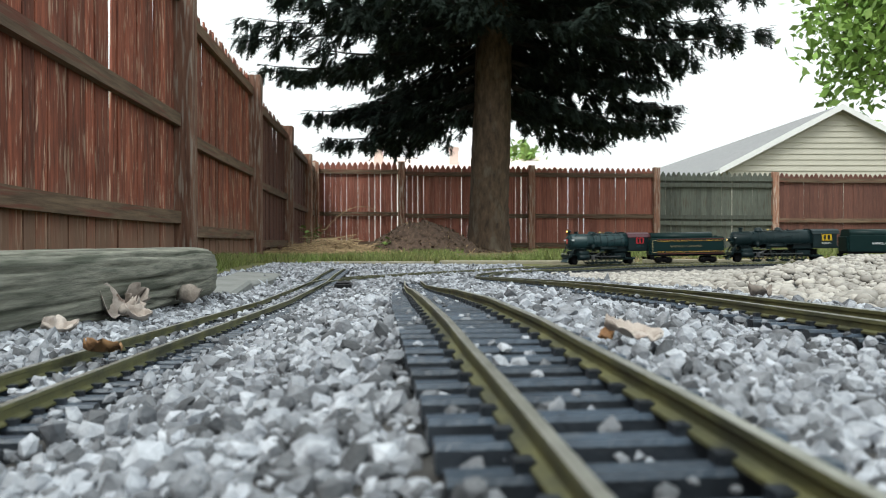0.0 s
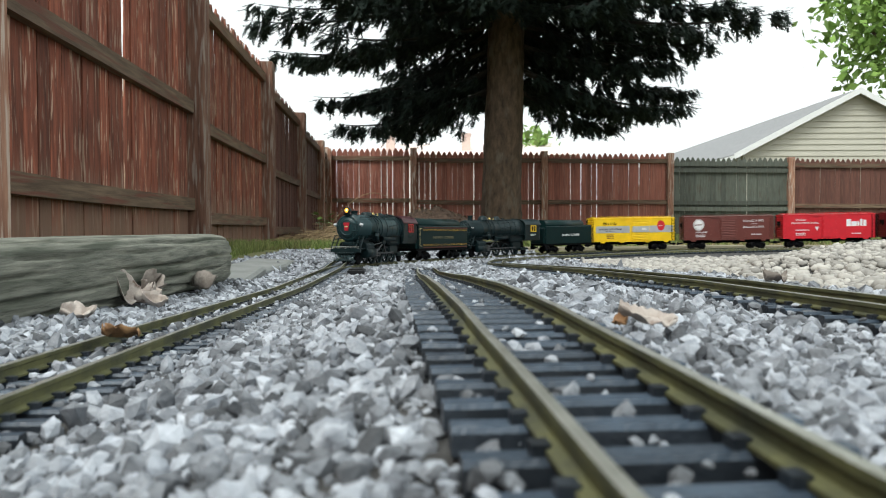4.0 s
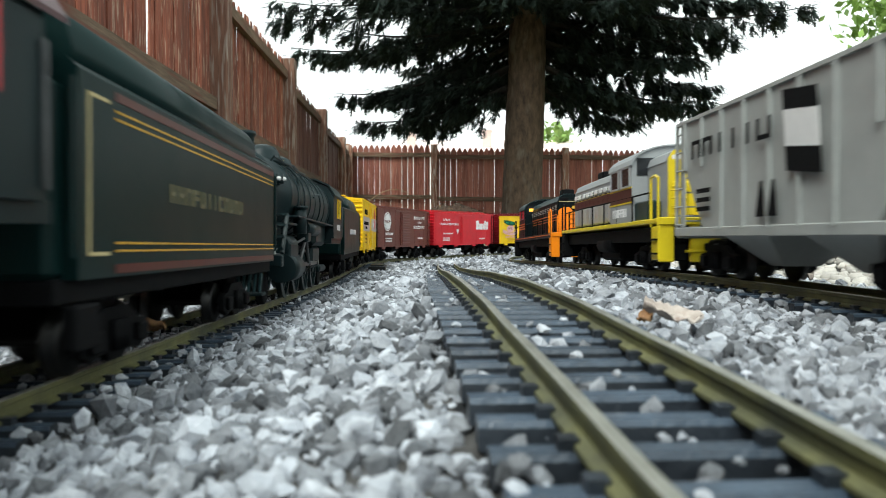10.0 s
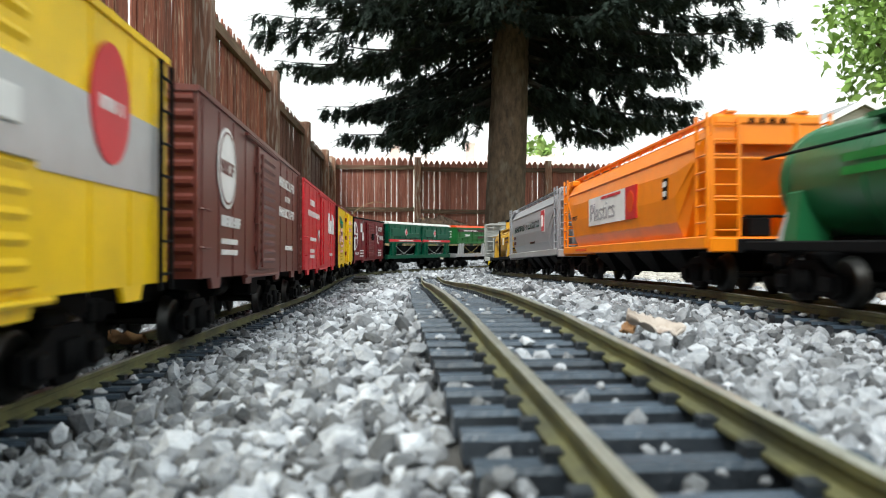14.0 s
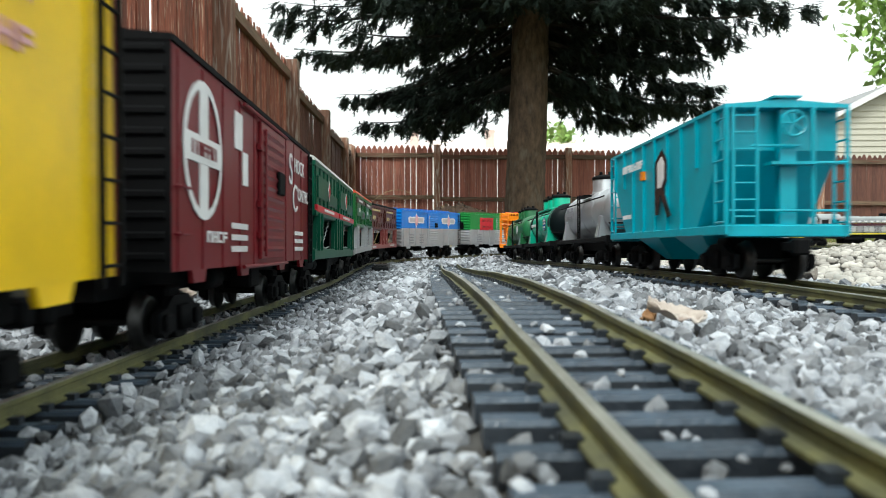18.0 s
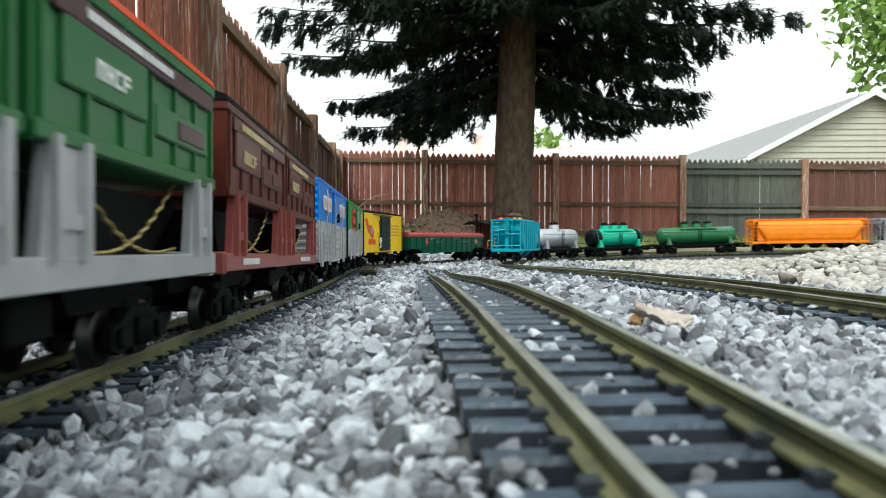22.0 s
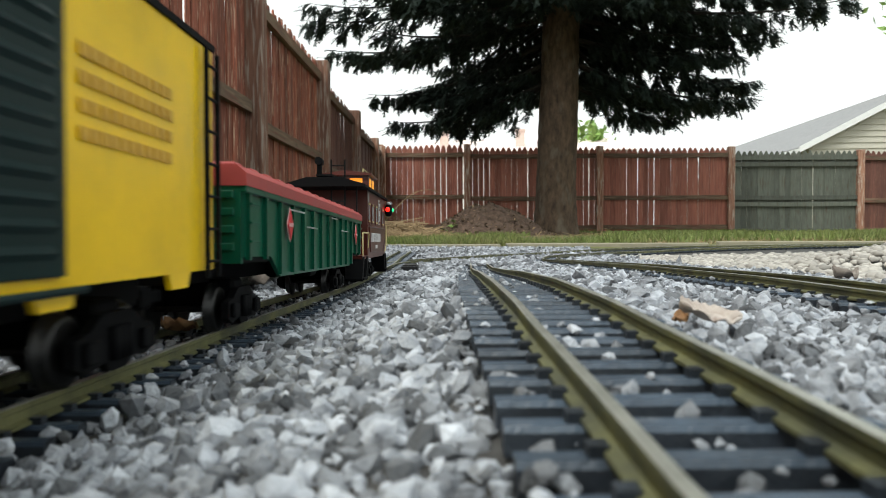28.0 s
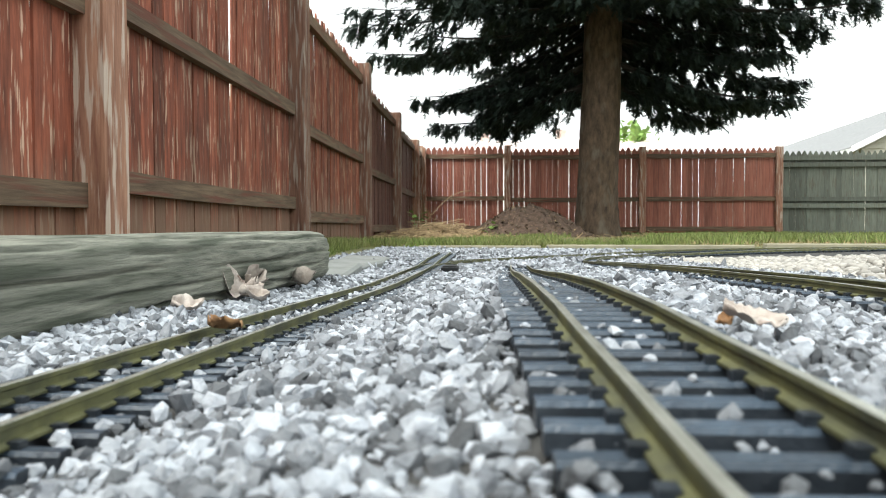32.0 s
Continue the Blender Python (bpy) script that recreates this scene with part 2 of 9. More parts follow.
def bare_feet(m, colour, lo, hi):
    """Stain worn off the lowest part of a board, in an uneven line."""
    nt = m.node_tree
    n, l = nt.nodes, nt.links
    p = n["Principled BSDF"]
    src = p.inputs["Base Color"].links[0].from_socket
    tc = n.new("ShaderNodeTexCoord")
    xyz = n.new("ShaderNodeSeparateXYZ")
    l.new(tc.outputs["Object"], xyz.inputs[0])
    mp = n.new("ShaderNodeMapping")
    mp.inputs["Scale"].default_value = (60, 60, 4)
    l.new(tc.outputs["Object"], mp.inputs["Vector"])
    nz = n.new("ShaderNodeTexNoise")
    nz.inputs["Scale"].default_value = 1.0
    oi = n.new("ShaderNodeObjectInfo")
    l.new(mp.outputs[0], nz.inputs["Vector"])
    add = n.new("ShaderNodeMath")
    add.operation = "MULTIPLY_ADD"
    add.inputs[1].default_value = 0.3
    l.new(nz.outputs["Fac"], add.inputs[0])
    l.new(xyz.outputs["Z"], add.inputs[2])
    add2 = n.new("ShaderNodeMath")
    add2.operation = "MULTIPLY_ADD"
    add2.inputs[1].default_value = 0.12
    l.new(oi.outputs["Random"], add2.inputs[0])
    l.new(add.outputs[0], add2.inputs[2])
    mr = n.new("ShaderNodeMapRange")
    mr.inputs["From Min"].default_value, mr.inputs["From Max"].default_value = lo, hi
    mr.inputs["To Min"].default_value, mr.inputs["To Max"].default_value = 0.75, 0.0
    l.new(add2.outputs[0], mr.inputs["Value"])
    mx = n.new("ShaderNodeMixRGB")
    mx.inputs["Color2"].default_value = (*colour, 1)
    l.new(mr.outputs[0], mx.inputs["Fac"])
    l.new(src, mx.inputs["Color1"])
    l.new(mx.outputs["Color"], p.inputs["Base Color"])


bare_feet(M["cedar"], (0.22, 0.14, 0.098), 0.42, 0.66)


# ---- mesh tools ----
def box(bm, x0, x1, y0, y1, z0, z1, bevel=0.0):
    vs = [bm.verts.new((x, y, z)) for z in (z0, z1) for x, y in ((x0, y0), (x1, y0), (x1, y1), (x0, y1))]
    quads = ((3, 2, 1, 0), (4, 5, 6, 7), (0, 1, 5, 4), (1, 2, 6, 5), (2, 3, 7, 6), (3, 0, 4, 7))
    fs = [bm.faces.new([vs[i] for i in q]) for q in quads]
    if bevel:
        bmesh.ops.bevel(bm, geom=list({e for f in fs for e in f.edges}), offset=bevel, segments=1, affect="EDGES")


def rod(bm, a, b, r, r2=None, seg=8, caps=True):
    """A round bar from a to b."""
    a, b = Vector(a), Vector(b)
    r2 = r if r2 is None else r2
    q = (b - a).to_track_quat("Z", "Y")
    rings = []
    for c, rad in ((a, r), (b, r2)):
        rings.append([bm.verts.new(c + q @ Vector((rad * math.cos(2 * math.pi * k / seg), rad * math.sin(2 * math.pi * k / seg), 0))) for k in range(seg)])
    for k in range(seg):
        bm.faces.new((rings[0][k], rings[0][(k + 1) % seg], rings[1][(k + 1) % seg], rings[1][k])).smooth = seg > 6
    if caps:
        bm.faces.new(rings[0][::-1])
        bm.faces.new(rings[1])


def lathe(bm, profile, axis_from, axis_to, seg=20):
    """Turns (distance along the axis, radius) pairs round the axis."""
    a, b = Vector(axis_from), Vector(axis_to)
    d = (b - a).normalized()
    q = d.to_track_quat("Z", "Y")
    last = None
    for h, r in profile:
        ring = [bm.verts.new(a + d * h + q @ Vector((max(r, 1e-5) * math.cos(2 * math.pi * k / seg), max(r, 1e-5) * math.sin(2 * math.pi * k / seg), 0))) for k in range(seg)]
        if last:
            for k in range(seg):
                bm.faces.new((last[k], last[(k + 1) % seg], ring[(k + 1) % seg], ring[k])).smooth = True
        else:
            bm.faces.new(ring[::-1])
        last = ring
    bm.faces.new(last)


def extrude_x(bm, outline, x0, x1, smooth=False):
    """A solid between x0 and x1 with a (y, z) outline, counter-clockwise seen from +x."""
    a = [bm.verts.new((x0, y, z)) for y, z in outline]
    b = [bm.verts.new((x1, y, z)) for y, z in outline]
    n = len(outline)
    for k in range(n):
        bm.faces.new((a[k], a[(k + 1) % n], b[(k + 1) % n], b[k])).smooth = smooth
    bm.faces.new(a[::-1])
    bm.faces.new(b)


def extrude_y(bm, outline, y0, y1):
    """A solid between y0 and y1 with an (x, z) outline."""
    a = [bm.verts.new((x, y0, z)) for x, z in outline]
    b = [bm.verts.new((x, y1, z)) for x, z in outline]
    n = len(outline)
    for k in range(n):
        bm.faces.new((a[k], b[k], b[(k + 1) % n], a[(k + 1) % n]))
    bm.faces.new(a)
    bm.faces.new(b[::-1])


def mesh_of(name, bm, mat):
    bmesh.ops.recalc_face_normals(bm, faces=bm.faces)
    me = bpy.data.meshes.new(name)
    bm.to_mesh(me)
    bm.free()
    me.materials.append(mat)
    return me


def part(name, bm, mat, parent=None, label=""):
    """Links a bmesh as one mesh object, under a thing or under a part."""
    ob = new(name, mesh_of(name, bm, mat))
    if parent:
        ob.parent = parent
    if label:
        tagged(ob, label)
    return ob


def soup(name, verts, faces, mat, smooth=False):
    """One mesh object from arrays of points and equal-sided faces."""
    me = bpy.data.meshes.new(name)
    k = faces.shape[1]
    me.vertices.add(len(verts))
    me.vertices.foreach_set("co", np.asarray(verts, np.float32).ravel())
    me.loops.add(faces.size)
    me.loops.foreach_set("vertex_index", np.asarray(faces, np.int32).ravel())
    me.polygons.add(len(faces))
    me.polygons.foreach_set("loop_start", np.arange(0, faces.size, k, dtype=np.int32))
    me.polygons.foreach_set("use_smooth", np.full(len(faces), smooth))
    me.update(calc_edges=True)
    me.materials.append(mat)
    return new(name, me)


# ---- plan of the tracks ----
GAUGE = 0.045


def curve_plan(x0, heading, straight_end, bends):
    """A straight past the camera, then bends and straights as (radius, degrees to the right) or (None, metres), as dense points."""
    h = radians(heading)
    pts = [(x0 + math.tan(h) * y, y) for y in np.linspace(-14, straight_end, 400)]
    for radius, turn in bends:
        xs, ys = pts[-1]
        if radius is None:
            pts += [(xs + u * math.sin(h), ys + u * math.cos(h)) for u in np.linspace(0, turn, max(3, int(turn * 25)))[1:]]
            continue
        r, end = math.copysign(radius, turn), h + radians(turn)
        cx, cy = xs + r * math.cos(h), ys - r * math.sin(h)
        pts += [(cx - r * math.cos(a), cy + r * math.sin(a)) for a in np.linspace(h, end, 60)[1:]]
        h = end
    return np.array(pts)


class Track:
    def __init__(self, pts, heights):
        self.p = pts
        d = np.hypot(*np.diff(pts, axis=0).T)
        s = np.concatenate([[0], np.cumsum(d)])
        self.s = s - np.interp(0.0, pts[:400, 1], s[:400])
        self.h = heights

    def at(self, s):
        return np.array([np.interp(s, self.s, self.p[:, 0]), np.interp(s, self.s, self.p[:, 1]),
                         np.interp(s, [k[0] for k in self.h], [k[1] for k in self.h])])

    def ahead(self, s):
        d = self.at(s + 0.01) - self.at(s - 0.01)
        return d / np.linalg.norm(d)


outer = Track(curve_plan(-0.1875, -4.71, 1.951, [(1.193, 26.81), (2.841, 31.55), (0.585, 42.83), (None, 0.75), (2.4, -4.0), (None, 13.0)]),
              [(-14, 0.0), (0.1, -0.009), (0.5, -0.02), (1.2, -0.043), (2.0, -0.055), (2.7, -0.064), (3.3, -0.068), (4.3, -0.058), (5.0, -0.046), (5.6, -0.036), (16, -0.033)])
inner = Track(curve_plan(0.2995, -4.36, 2.179, [(1.202, 60.04), (1.008, 36.48), (None, 14.0)]),
              [(-14, 0.015), (0.33, 0.0125), (0.67, 0.007), (1.1, -0.0066), (2.2, -0.05), (2.9, -0.060), (3.4, -0.062), (3.95, -0.050), (4.4, -0.038), (5.2, -0.033), (16, -0.033)])
siding_pts = np.array([(np.interp(y, [-1.5, 0.119, 0.281, 0.522, 0.95, 1.5, 2.0], [0.225, 0.0485, 0.0305, 0.007, -0.024, -0.058, -0.086]), y) for y in np.linspace(-1.5, 2.05, 400)])
siding = Track(siding_pts, [(-1.5, 0.014), (0.12, 0.0138), (0.19, 0.0160), (0.34, 0.0188), (0.5, 0.017), (0.75, 0.006), (1.0, -0.008), (1.5, -0.034), (2.0, -0.052), (3, -0.055)])

# ground: level by the tracks beside it, with a low mound of stone inside the loop
_pins = []
for tr, lo, hi in ((outer, -6, 7), (inner, -6, 7), (siding, -1.5, 1.9)):
    for s in np.arange(lo, hi, 0.12):
        q = tr.at(s)
        _pins.append((q[0], q[1], q[2] - 0.0165))
for q in ((1.3, 2.0, 0.012), (1.9, 1.95, 0.016), (2.8, 1.9, 0.016), (0.75, 1.3, 0.004), (1.4, 1.0, 0.012), (-0.43, 0.6, -0.03), (-0.46, 1.3, -0.045),
          (-1.3, 3, -0.09), (-1.5, 6, -0.11), (0, 5, -0.085), (3, 5, -0.075), (0.6, 10, -0.1), (4, 10, -0.09), (-2, 13, -0.11), (6, 14.5, -0.09),
          (0, -9, 0), (6, -6, 0), (-5, -4, 0), (-12, 20, -0.1), (20, 20, -0.1), (30, -10, 0), (-30, 0, 0), (0, 60, -0.1), (-4, 9, -0.11), (9, 8, -0.08)):
    _pins.append(q)
PINS = np.array(_pins)


def ground_z(x, y):
    x, y = np.atleast_1d(np.asarray(x, float)), np.atleast_1d(np.asarray(y, float))
    out = np.empty_like(x)
    for k in range(0, len(x), 20000):
        d2 = (x[k:k + 20000, None] - PINS[None, :, 0]) ** 2 + (y[k:k + 20000, None] - PINS[None, :, 1]) ** 2 + 4e-4
        w = d2 ** -1.6
        out[k:k + 20000] = (w * PINS[None, :, 2]).sum(1) / w.sum(1)
    return out


def track_gap(x, y):
    """Distance of points from the nearest track's middle line."""
    best = np.full(len(x), 9.0)
    for tr, lo, hi in ((outer, -1, 8), (inner, -1, 7), (siding, -0.5, 2.0)):
        P = np.array([tr.at(s)[:2] for s in np.arange(lo, hi, 0.03)])
        for k in range(0, len(x), 20000):
            d = np.hypot(x[k:k + 20000, None] - P[None, :, 0], y[k:k + 20000, None] - P[None, :, 1]).min(1)
            best[k:k + 20000] = np.minimum(best[k:k + 20000], d)
    return best


def ground_sheet():
    def axis(parts):
        out = []
        for a, b, n in parts:
            out += list(np.linspace(a, b, n, endpoint=False))
        return np.array(out + [parts[-1][1]])
    xs = axis([(-900, -60, 6), (-60, -6, 18), (-6, -1, 20), (-1, 2.2, 107), (2.2, 10, 40), (10, 60, 16), (60, 900, 6)])
    ys = axis([(-900, -60, 5), (-60, -4, 14), (-4, -0.2, 20), (-0.2, 4.2, 147), (4.2, 16, 60), (16, 60, 14), (60, 900, 8)])
    X, Y = np.meshgrid(xs, ys)
    Z = ground_z(X.ravel(), Y.ravel())
    near = (np.abs(X.ravel()) < 8) & (Y.ravel() > 4) & (Y.ravel() < 15)
    Z = Z + near * np.array([0.02 * noise.noise((x * 1.3, y * 1.3, 0.0)) for x, y in zip(X.ravel(), Y.ravel())])
    n = len(xs)
    i = np.arange(len(xs) - 1)[None, :] + n * np.arange(len(ys) - 1)[:, None]
    i = i.ravel()
    ob = soup("ground", np.stack([X.ravel(), Y.ravel(), Z], 1), np.stack([i, i + 1, i + n + 1, i + n], 1), M["soil"], True)
    ob.data.materials.append(M["turf"])
    cx, cy = X.ravel()[i], Y.ravel()[i]
    turf = (cy > 3.95) | (cx < -0.62) | (cx > 7) | (cy < -5)
    ob.data.polygons.foreach_set("material_index", turf.astype(np.int32))
    return tagged(ob, "grey stony soil of the yard with patchy dry grass beyond", "ground", kind="structure")


ground_sheet()


# ---- tracks ----
def rail_mesh(tr, lo, hi, off, step=0.03):
    """One rail: foot, web and head swept along the track."""
    prof = [(-0.004, -0.0084), (0.004, -0.0084), (0.004, -0.0072), (0.0008, -0.0062), (0.0008, -0.003), (0.0017, -0.0024), (0.0017, -0.0003), (0.0013, 0),
            (-0.0013, 0), (-0.0017, -0.0003), (-0.0017, -0.0024), (-0.0008, -0.003), (-0.0008, -0.0062), (-0.004, -0.0072)]
    ss = np.arange(lo, hi, step)
    k = len(prof)
    V = []
    for s in ss:
        c, a = tr.at(s), tr.ahead(s)
        side = np.array([a[1], -a[0], 0]) / math.hypot(a[0], a[1])
        V += [c + side * (off + y) + np.array([0, 0, z]) for y, z in prof]
    F = []
    for r in range(len(ss) - 1):
        for j in range(k):
            F.append((r * k + j, r * k + (j + 1) % k, (r + 1) * k + (j + 1) % k, (r + 1) * k + j))
    ob = soup("rail", np.array(V), np.array(F), M["rail"])
    ob.data.materials.append(M["rail_head"])
    head = np.array([[0] * 6 + [1, 1, 1] + [0] * 5] * (len(ss) - 1)).ravel()
    ob.data.polygons.foreach_set("material_index", head.astype(np.int32))
    return ob


def tie_bm():
    bm = bmesh.new()
    w, hl = 0.0038, 0.0445
    extrude_y(bm, [(-w - 0.0006, -0.016), (w + 0.0006, -0.016), (w, -0.0104), (w - 0.0010, -0.0088), (-w + 0.0010, -0.0088), (-w, -0.0104)], -hl, hl)
    for y in (-GAUGE / 2, GAUGE / 2):
        for e in (-1, 1):
            box(bm, -0.0023, 0.0023, y + e * 0.0050 - 0.0022, y + e * 0.0050 + 0.0022, -0.0088, -0.0060)
    return bm


def rail_track(name, tr, lo, hi, near, label):
    thing = new(name)
    tagged(thing, label, "railway track", "garden railway tracks", "structure")
    for off in (-GAUGE / 2, GAUGE / 2):
        rail_mesh(tr, lo, hi, off).parent = thing
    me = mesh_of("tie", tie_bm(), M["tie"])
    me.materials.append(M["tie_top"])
    # upper faces take the painted-in lighter tone, the rest the darker one
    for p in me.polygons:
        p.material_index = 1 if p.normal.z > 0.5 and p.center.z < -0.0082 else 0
    base = np.array([v.co[:] for v in me.vertices])
    polys = [list(p.vertices) for p in me.polygons]
    V, F = [], []
    for k, s in enumerate(np.arange(lo, hi, 0.0222)):
        c, a = tr.at(s), tr.ahead(s)
        yaw = math.degrees(math.atan2(a[1], a[0]))
        m = pose(*c, 0, -math.degrees(math.asin(a[2])), yaw + random.uniform(-1.2, 1.2))
        if near[0] <= s <= near[1]:
            ob = new("tie", me)
            ob.parent, ob.matrix_basis = thing, m
        elif -1.0 < s < 7:
            n = len(V)
            V += [tuple(m @ Vector(v)) for v in base]
            F += [[n + i for i in p] for p in polys]
    if V:
        mj = bpy.data.meshes.new("ties_beyond")
        mj.from_pydata(V, [], F)
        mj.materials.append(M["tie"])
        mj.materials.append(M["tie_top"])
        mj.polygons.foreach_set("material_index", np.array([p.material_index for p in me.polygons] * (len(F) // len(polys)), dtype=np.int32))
        ob = new("ties_beyond", mj)
        ob.parent = thing
        tagged(ob, kind="stuff")
    # near-black sheet under and between the ties
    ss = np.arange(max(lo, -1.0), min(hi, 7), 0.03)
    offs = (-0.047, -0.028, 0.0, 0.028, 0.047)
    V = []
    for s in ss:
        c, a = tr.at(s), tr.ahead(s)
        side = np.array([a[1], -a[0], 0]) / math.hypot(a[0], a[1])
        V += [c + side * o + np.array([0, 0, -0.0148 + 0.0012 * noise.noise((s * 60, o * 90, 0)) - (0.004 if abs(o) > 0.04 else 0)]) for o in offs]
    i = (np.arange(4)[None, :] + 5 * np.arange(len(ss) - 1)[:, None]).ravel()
    bed = soup("track_bed", np.array(V), np.stack([i, i + 1, i + 6, i + 5], 1), M["under_ties"], True)
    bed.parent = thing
    return thing


rail_track("railway_track", siding, -0.6, 2.0, (-0.05, 2.0), "brass-railed siding with blue-black plastic ties set in grey gravel")
rail_track("railway_track", outer, -9.0, 13.0, (0.05, 3.2), "tarnished brass railway track curving across grey gravel")
rail_track("railway_track", inner, -8.0, 12.0, (0.2, 3.2), "tarnished brass railway track beside pale stones")

stub_pts = np.array([(-0.1875 + math.tan(radians(-4.71)) * y, y) for y in np.linspace(-14, 4.0, 500)])
stub = Track(stub_pts, [(-14, 0.0), (1.4, -0.047), (2.0, -0.054), (2.3, -0.048), (3.2, -0.046)])
rail_track("railway_track", stub, 1.62, 2.9, (1.62, 2.9), "short brass-railed spur leaving the curve at a turnout")

# ---- gravel ----
def chip_shapes(count, seed, flat=0.75):
    """Small split chips: eight uneven faces."""
    rng = np.random.RandomState(seed)
    oct6 = np.array([(1, 0, 0), (-1, 0, 0), (0, 1, 0), (0, -1, 0), (0, 0, 1), (0, 0, -1)], float)
    tri = np.array([(0, 2, 4), (2, 1, 4), (1, 3, 4), (3, 0, 4), (2, 0, 5), (1, 2, 5), (3, 1, 5), (0, 3, 5)])
    shapes = oct6[None] * 1.15 + rng.uniform(-0.34, 0.34, (count, 6, 3))
    return shapes * np.stack([rng.uniform(0.8, 1.35, count), rng.uniform(0.6, 1.0, count), rng.uniform(flat * 0.7, flat * 1.15, count)], 1)[:, None, :], tri


def stone_shapes(count, seed, flat=0.75, sharp=True):
    """Angular pebbles with the corners of a jittered icosahedron or octahedron-like block."""
    rng = np.random.RandomState(seed)
    g = (1 + 5 ** 0.5) / 2
    ico = np.array([(-1, g, 0), (1, g, 0), (-1, -g, 0), (1, -g, 0), (0, -1, g), (0, 1, g), (0, -1, -g), (0, 1, -g), (g, 0, -1), (g, 0, 1), (-g, 0, -1), (-g, 0, 1)]) / math.hypot(1, g)
    tri = np.array([(0, 11, 5), (0, 5, 1), (0, 1, 7), (0, 7, 10), (0, 10, 11), (1, 5, 9), (5, 11, 4), (11, 10, 2), (10, 7, 6), (7, 1, 8),
                    (3, 9, 4), (3, 4, 2), (3, 2, 6), (3, 6, 8), (3, 8, 9), (4, 9, 5), (2, 4, 11), (6, 2, 10), (8, 6, 7), (9, 8, 1)])
    j = 0.33 if sharp else 0.1
    shapes = ico[None] * (1 + rng.uniform(-j, j * 0.8, (count, 12, 1)))
    shapes = shapes * np.stack([rng.uniform(0.8, 1.35, count), rng.uniform(0.6, 1.0, count), rng.uniform(flat * 0.7, flat * 1.15, count)], 1)[:, None, :]
    return shapes, tri


def turns(n, rng, tip):
    a, b, c = rng.uniform(0, 6.283, n), rng.uniform(-tip, tip, n), rng.uniform(-tip, tip, n)
    ca, sa, cb, sb, cc, sc = np.cos(a), np.sin(a), np.cos(b), np.sin(b), np.cos(c), np.sin(c)
    R = np.empty((n, 3, 3))
    R[:, 0] = np.stack([ca * cb, ca * sb * sc - sa * cc, ca * sb * cc + sa * sc], 1)
    R[:, 1] = np.stack([sa * cb, sa * sb * sc + ca * cc, sa * sb * cc - ca * sc], 1)
    R[:, 2] = np.stack([-sb, cb * sc, cb * cc], 1)
    return R


def stones(name, x, y, size, mat, seed, label, flat=0.75, sharp=True, tip=0.7, lift=0.25, smooth=False, category="gravel", chips=False):
    rng = np.random.RandomState(seed)
    n = len(x)
    shapes, tri = chip_shapes(n, seed + 1, flat) if chips else stone_shapes(n, seed + 1, flat, sharp)
    size = np.clip(size, np.median(size) * 0.5, np.median(size) * 1.75)
    R = turns(n, rng, tip)
    P = np.einsum("nij,nkj->nki", R, shapes * size[:, None, None])
    z = ground_z(x, y) + size * (lift + rng.uniform(-0.25, 0.35, n))
    P += np.stack([x, y, z], 1)[:, None, :]
    F = tri[None] + shapes.shape[1] * np.arange(n)[:, None, None]
    return tagged(soup(name, P.reshape(-1, 3), F.reshape(-1, 3), mat, smooth), label, category, kind="stuff")


def scatter(x0, x1, y0, y1, pitch, seed, jitter=0.55):
    rng = np.random.RandomState(seed)
    X, Y = np.meshgrid(np.arange(x0, x1, pitch), np.arange(y0, y1, pitch))
    x, y = X.ravel(), Y.ravel()
    return x + rng.uniform(-jitter, jitter, len(x)) * pitch, y + rng.uniform(-jitter, jitter, len(x)) * pitch


def in_view(x, y, y_near=0.03):
    return (y > y_near) & (x > -0.80 * y - 0.10) & (x < 0.70 * y + 0.10)


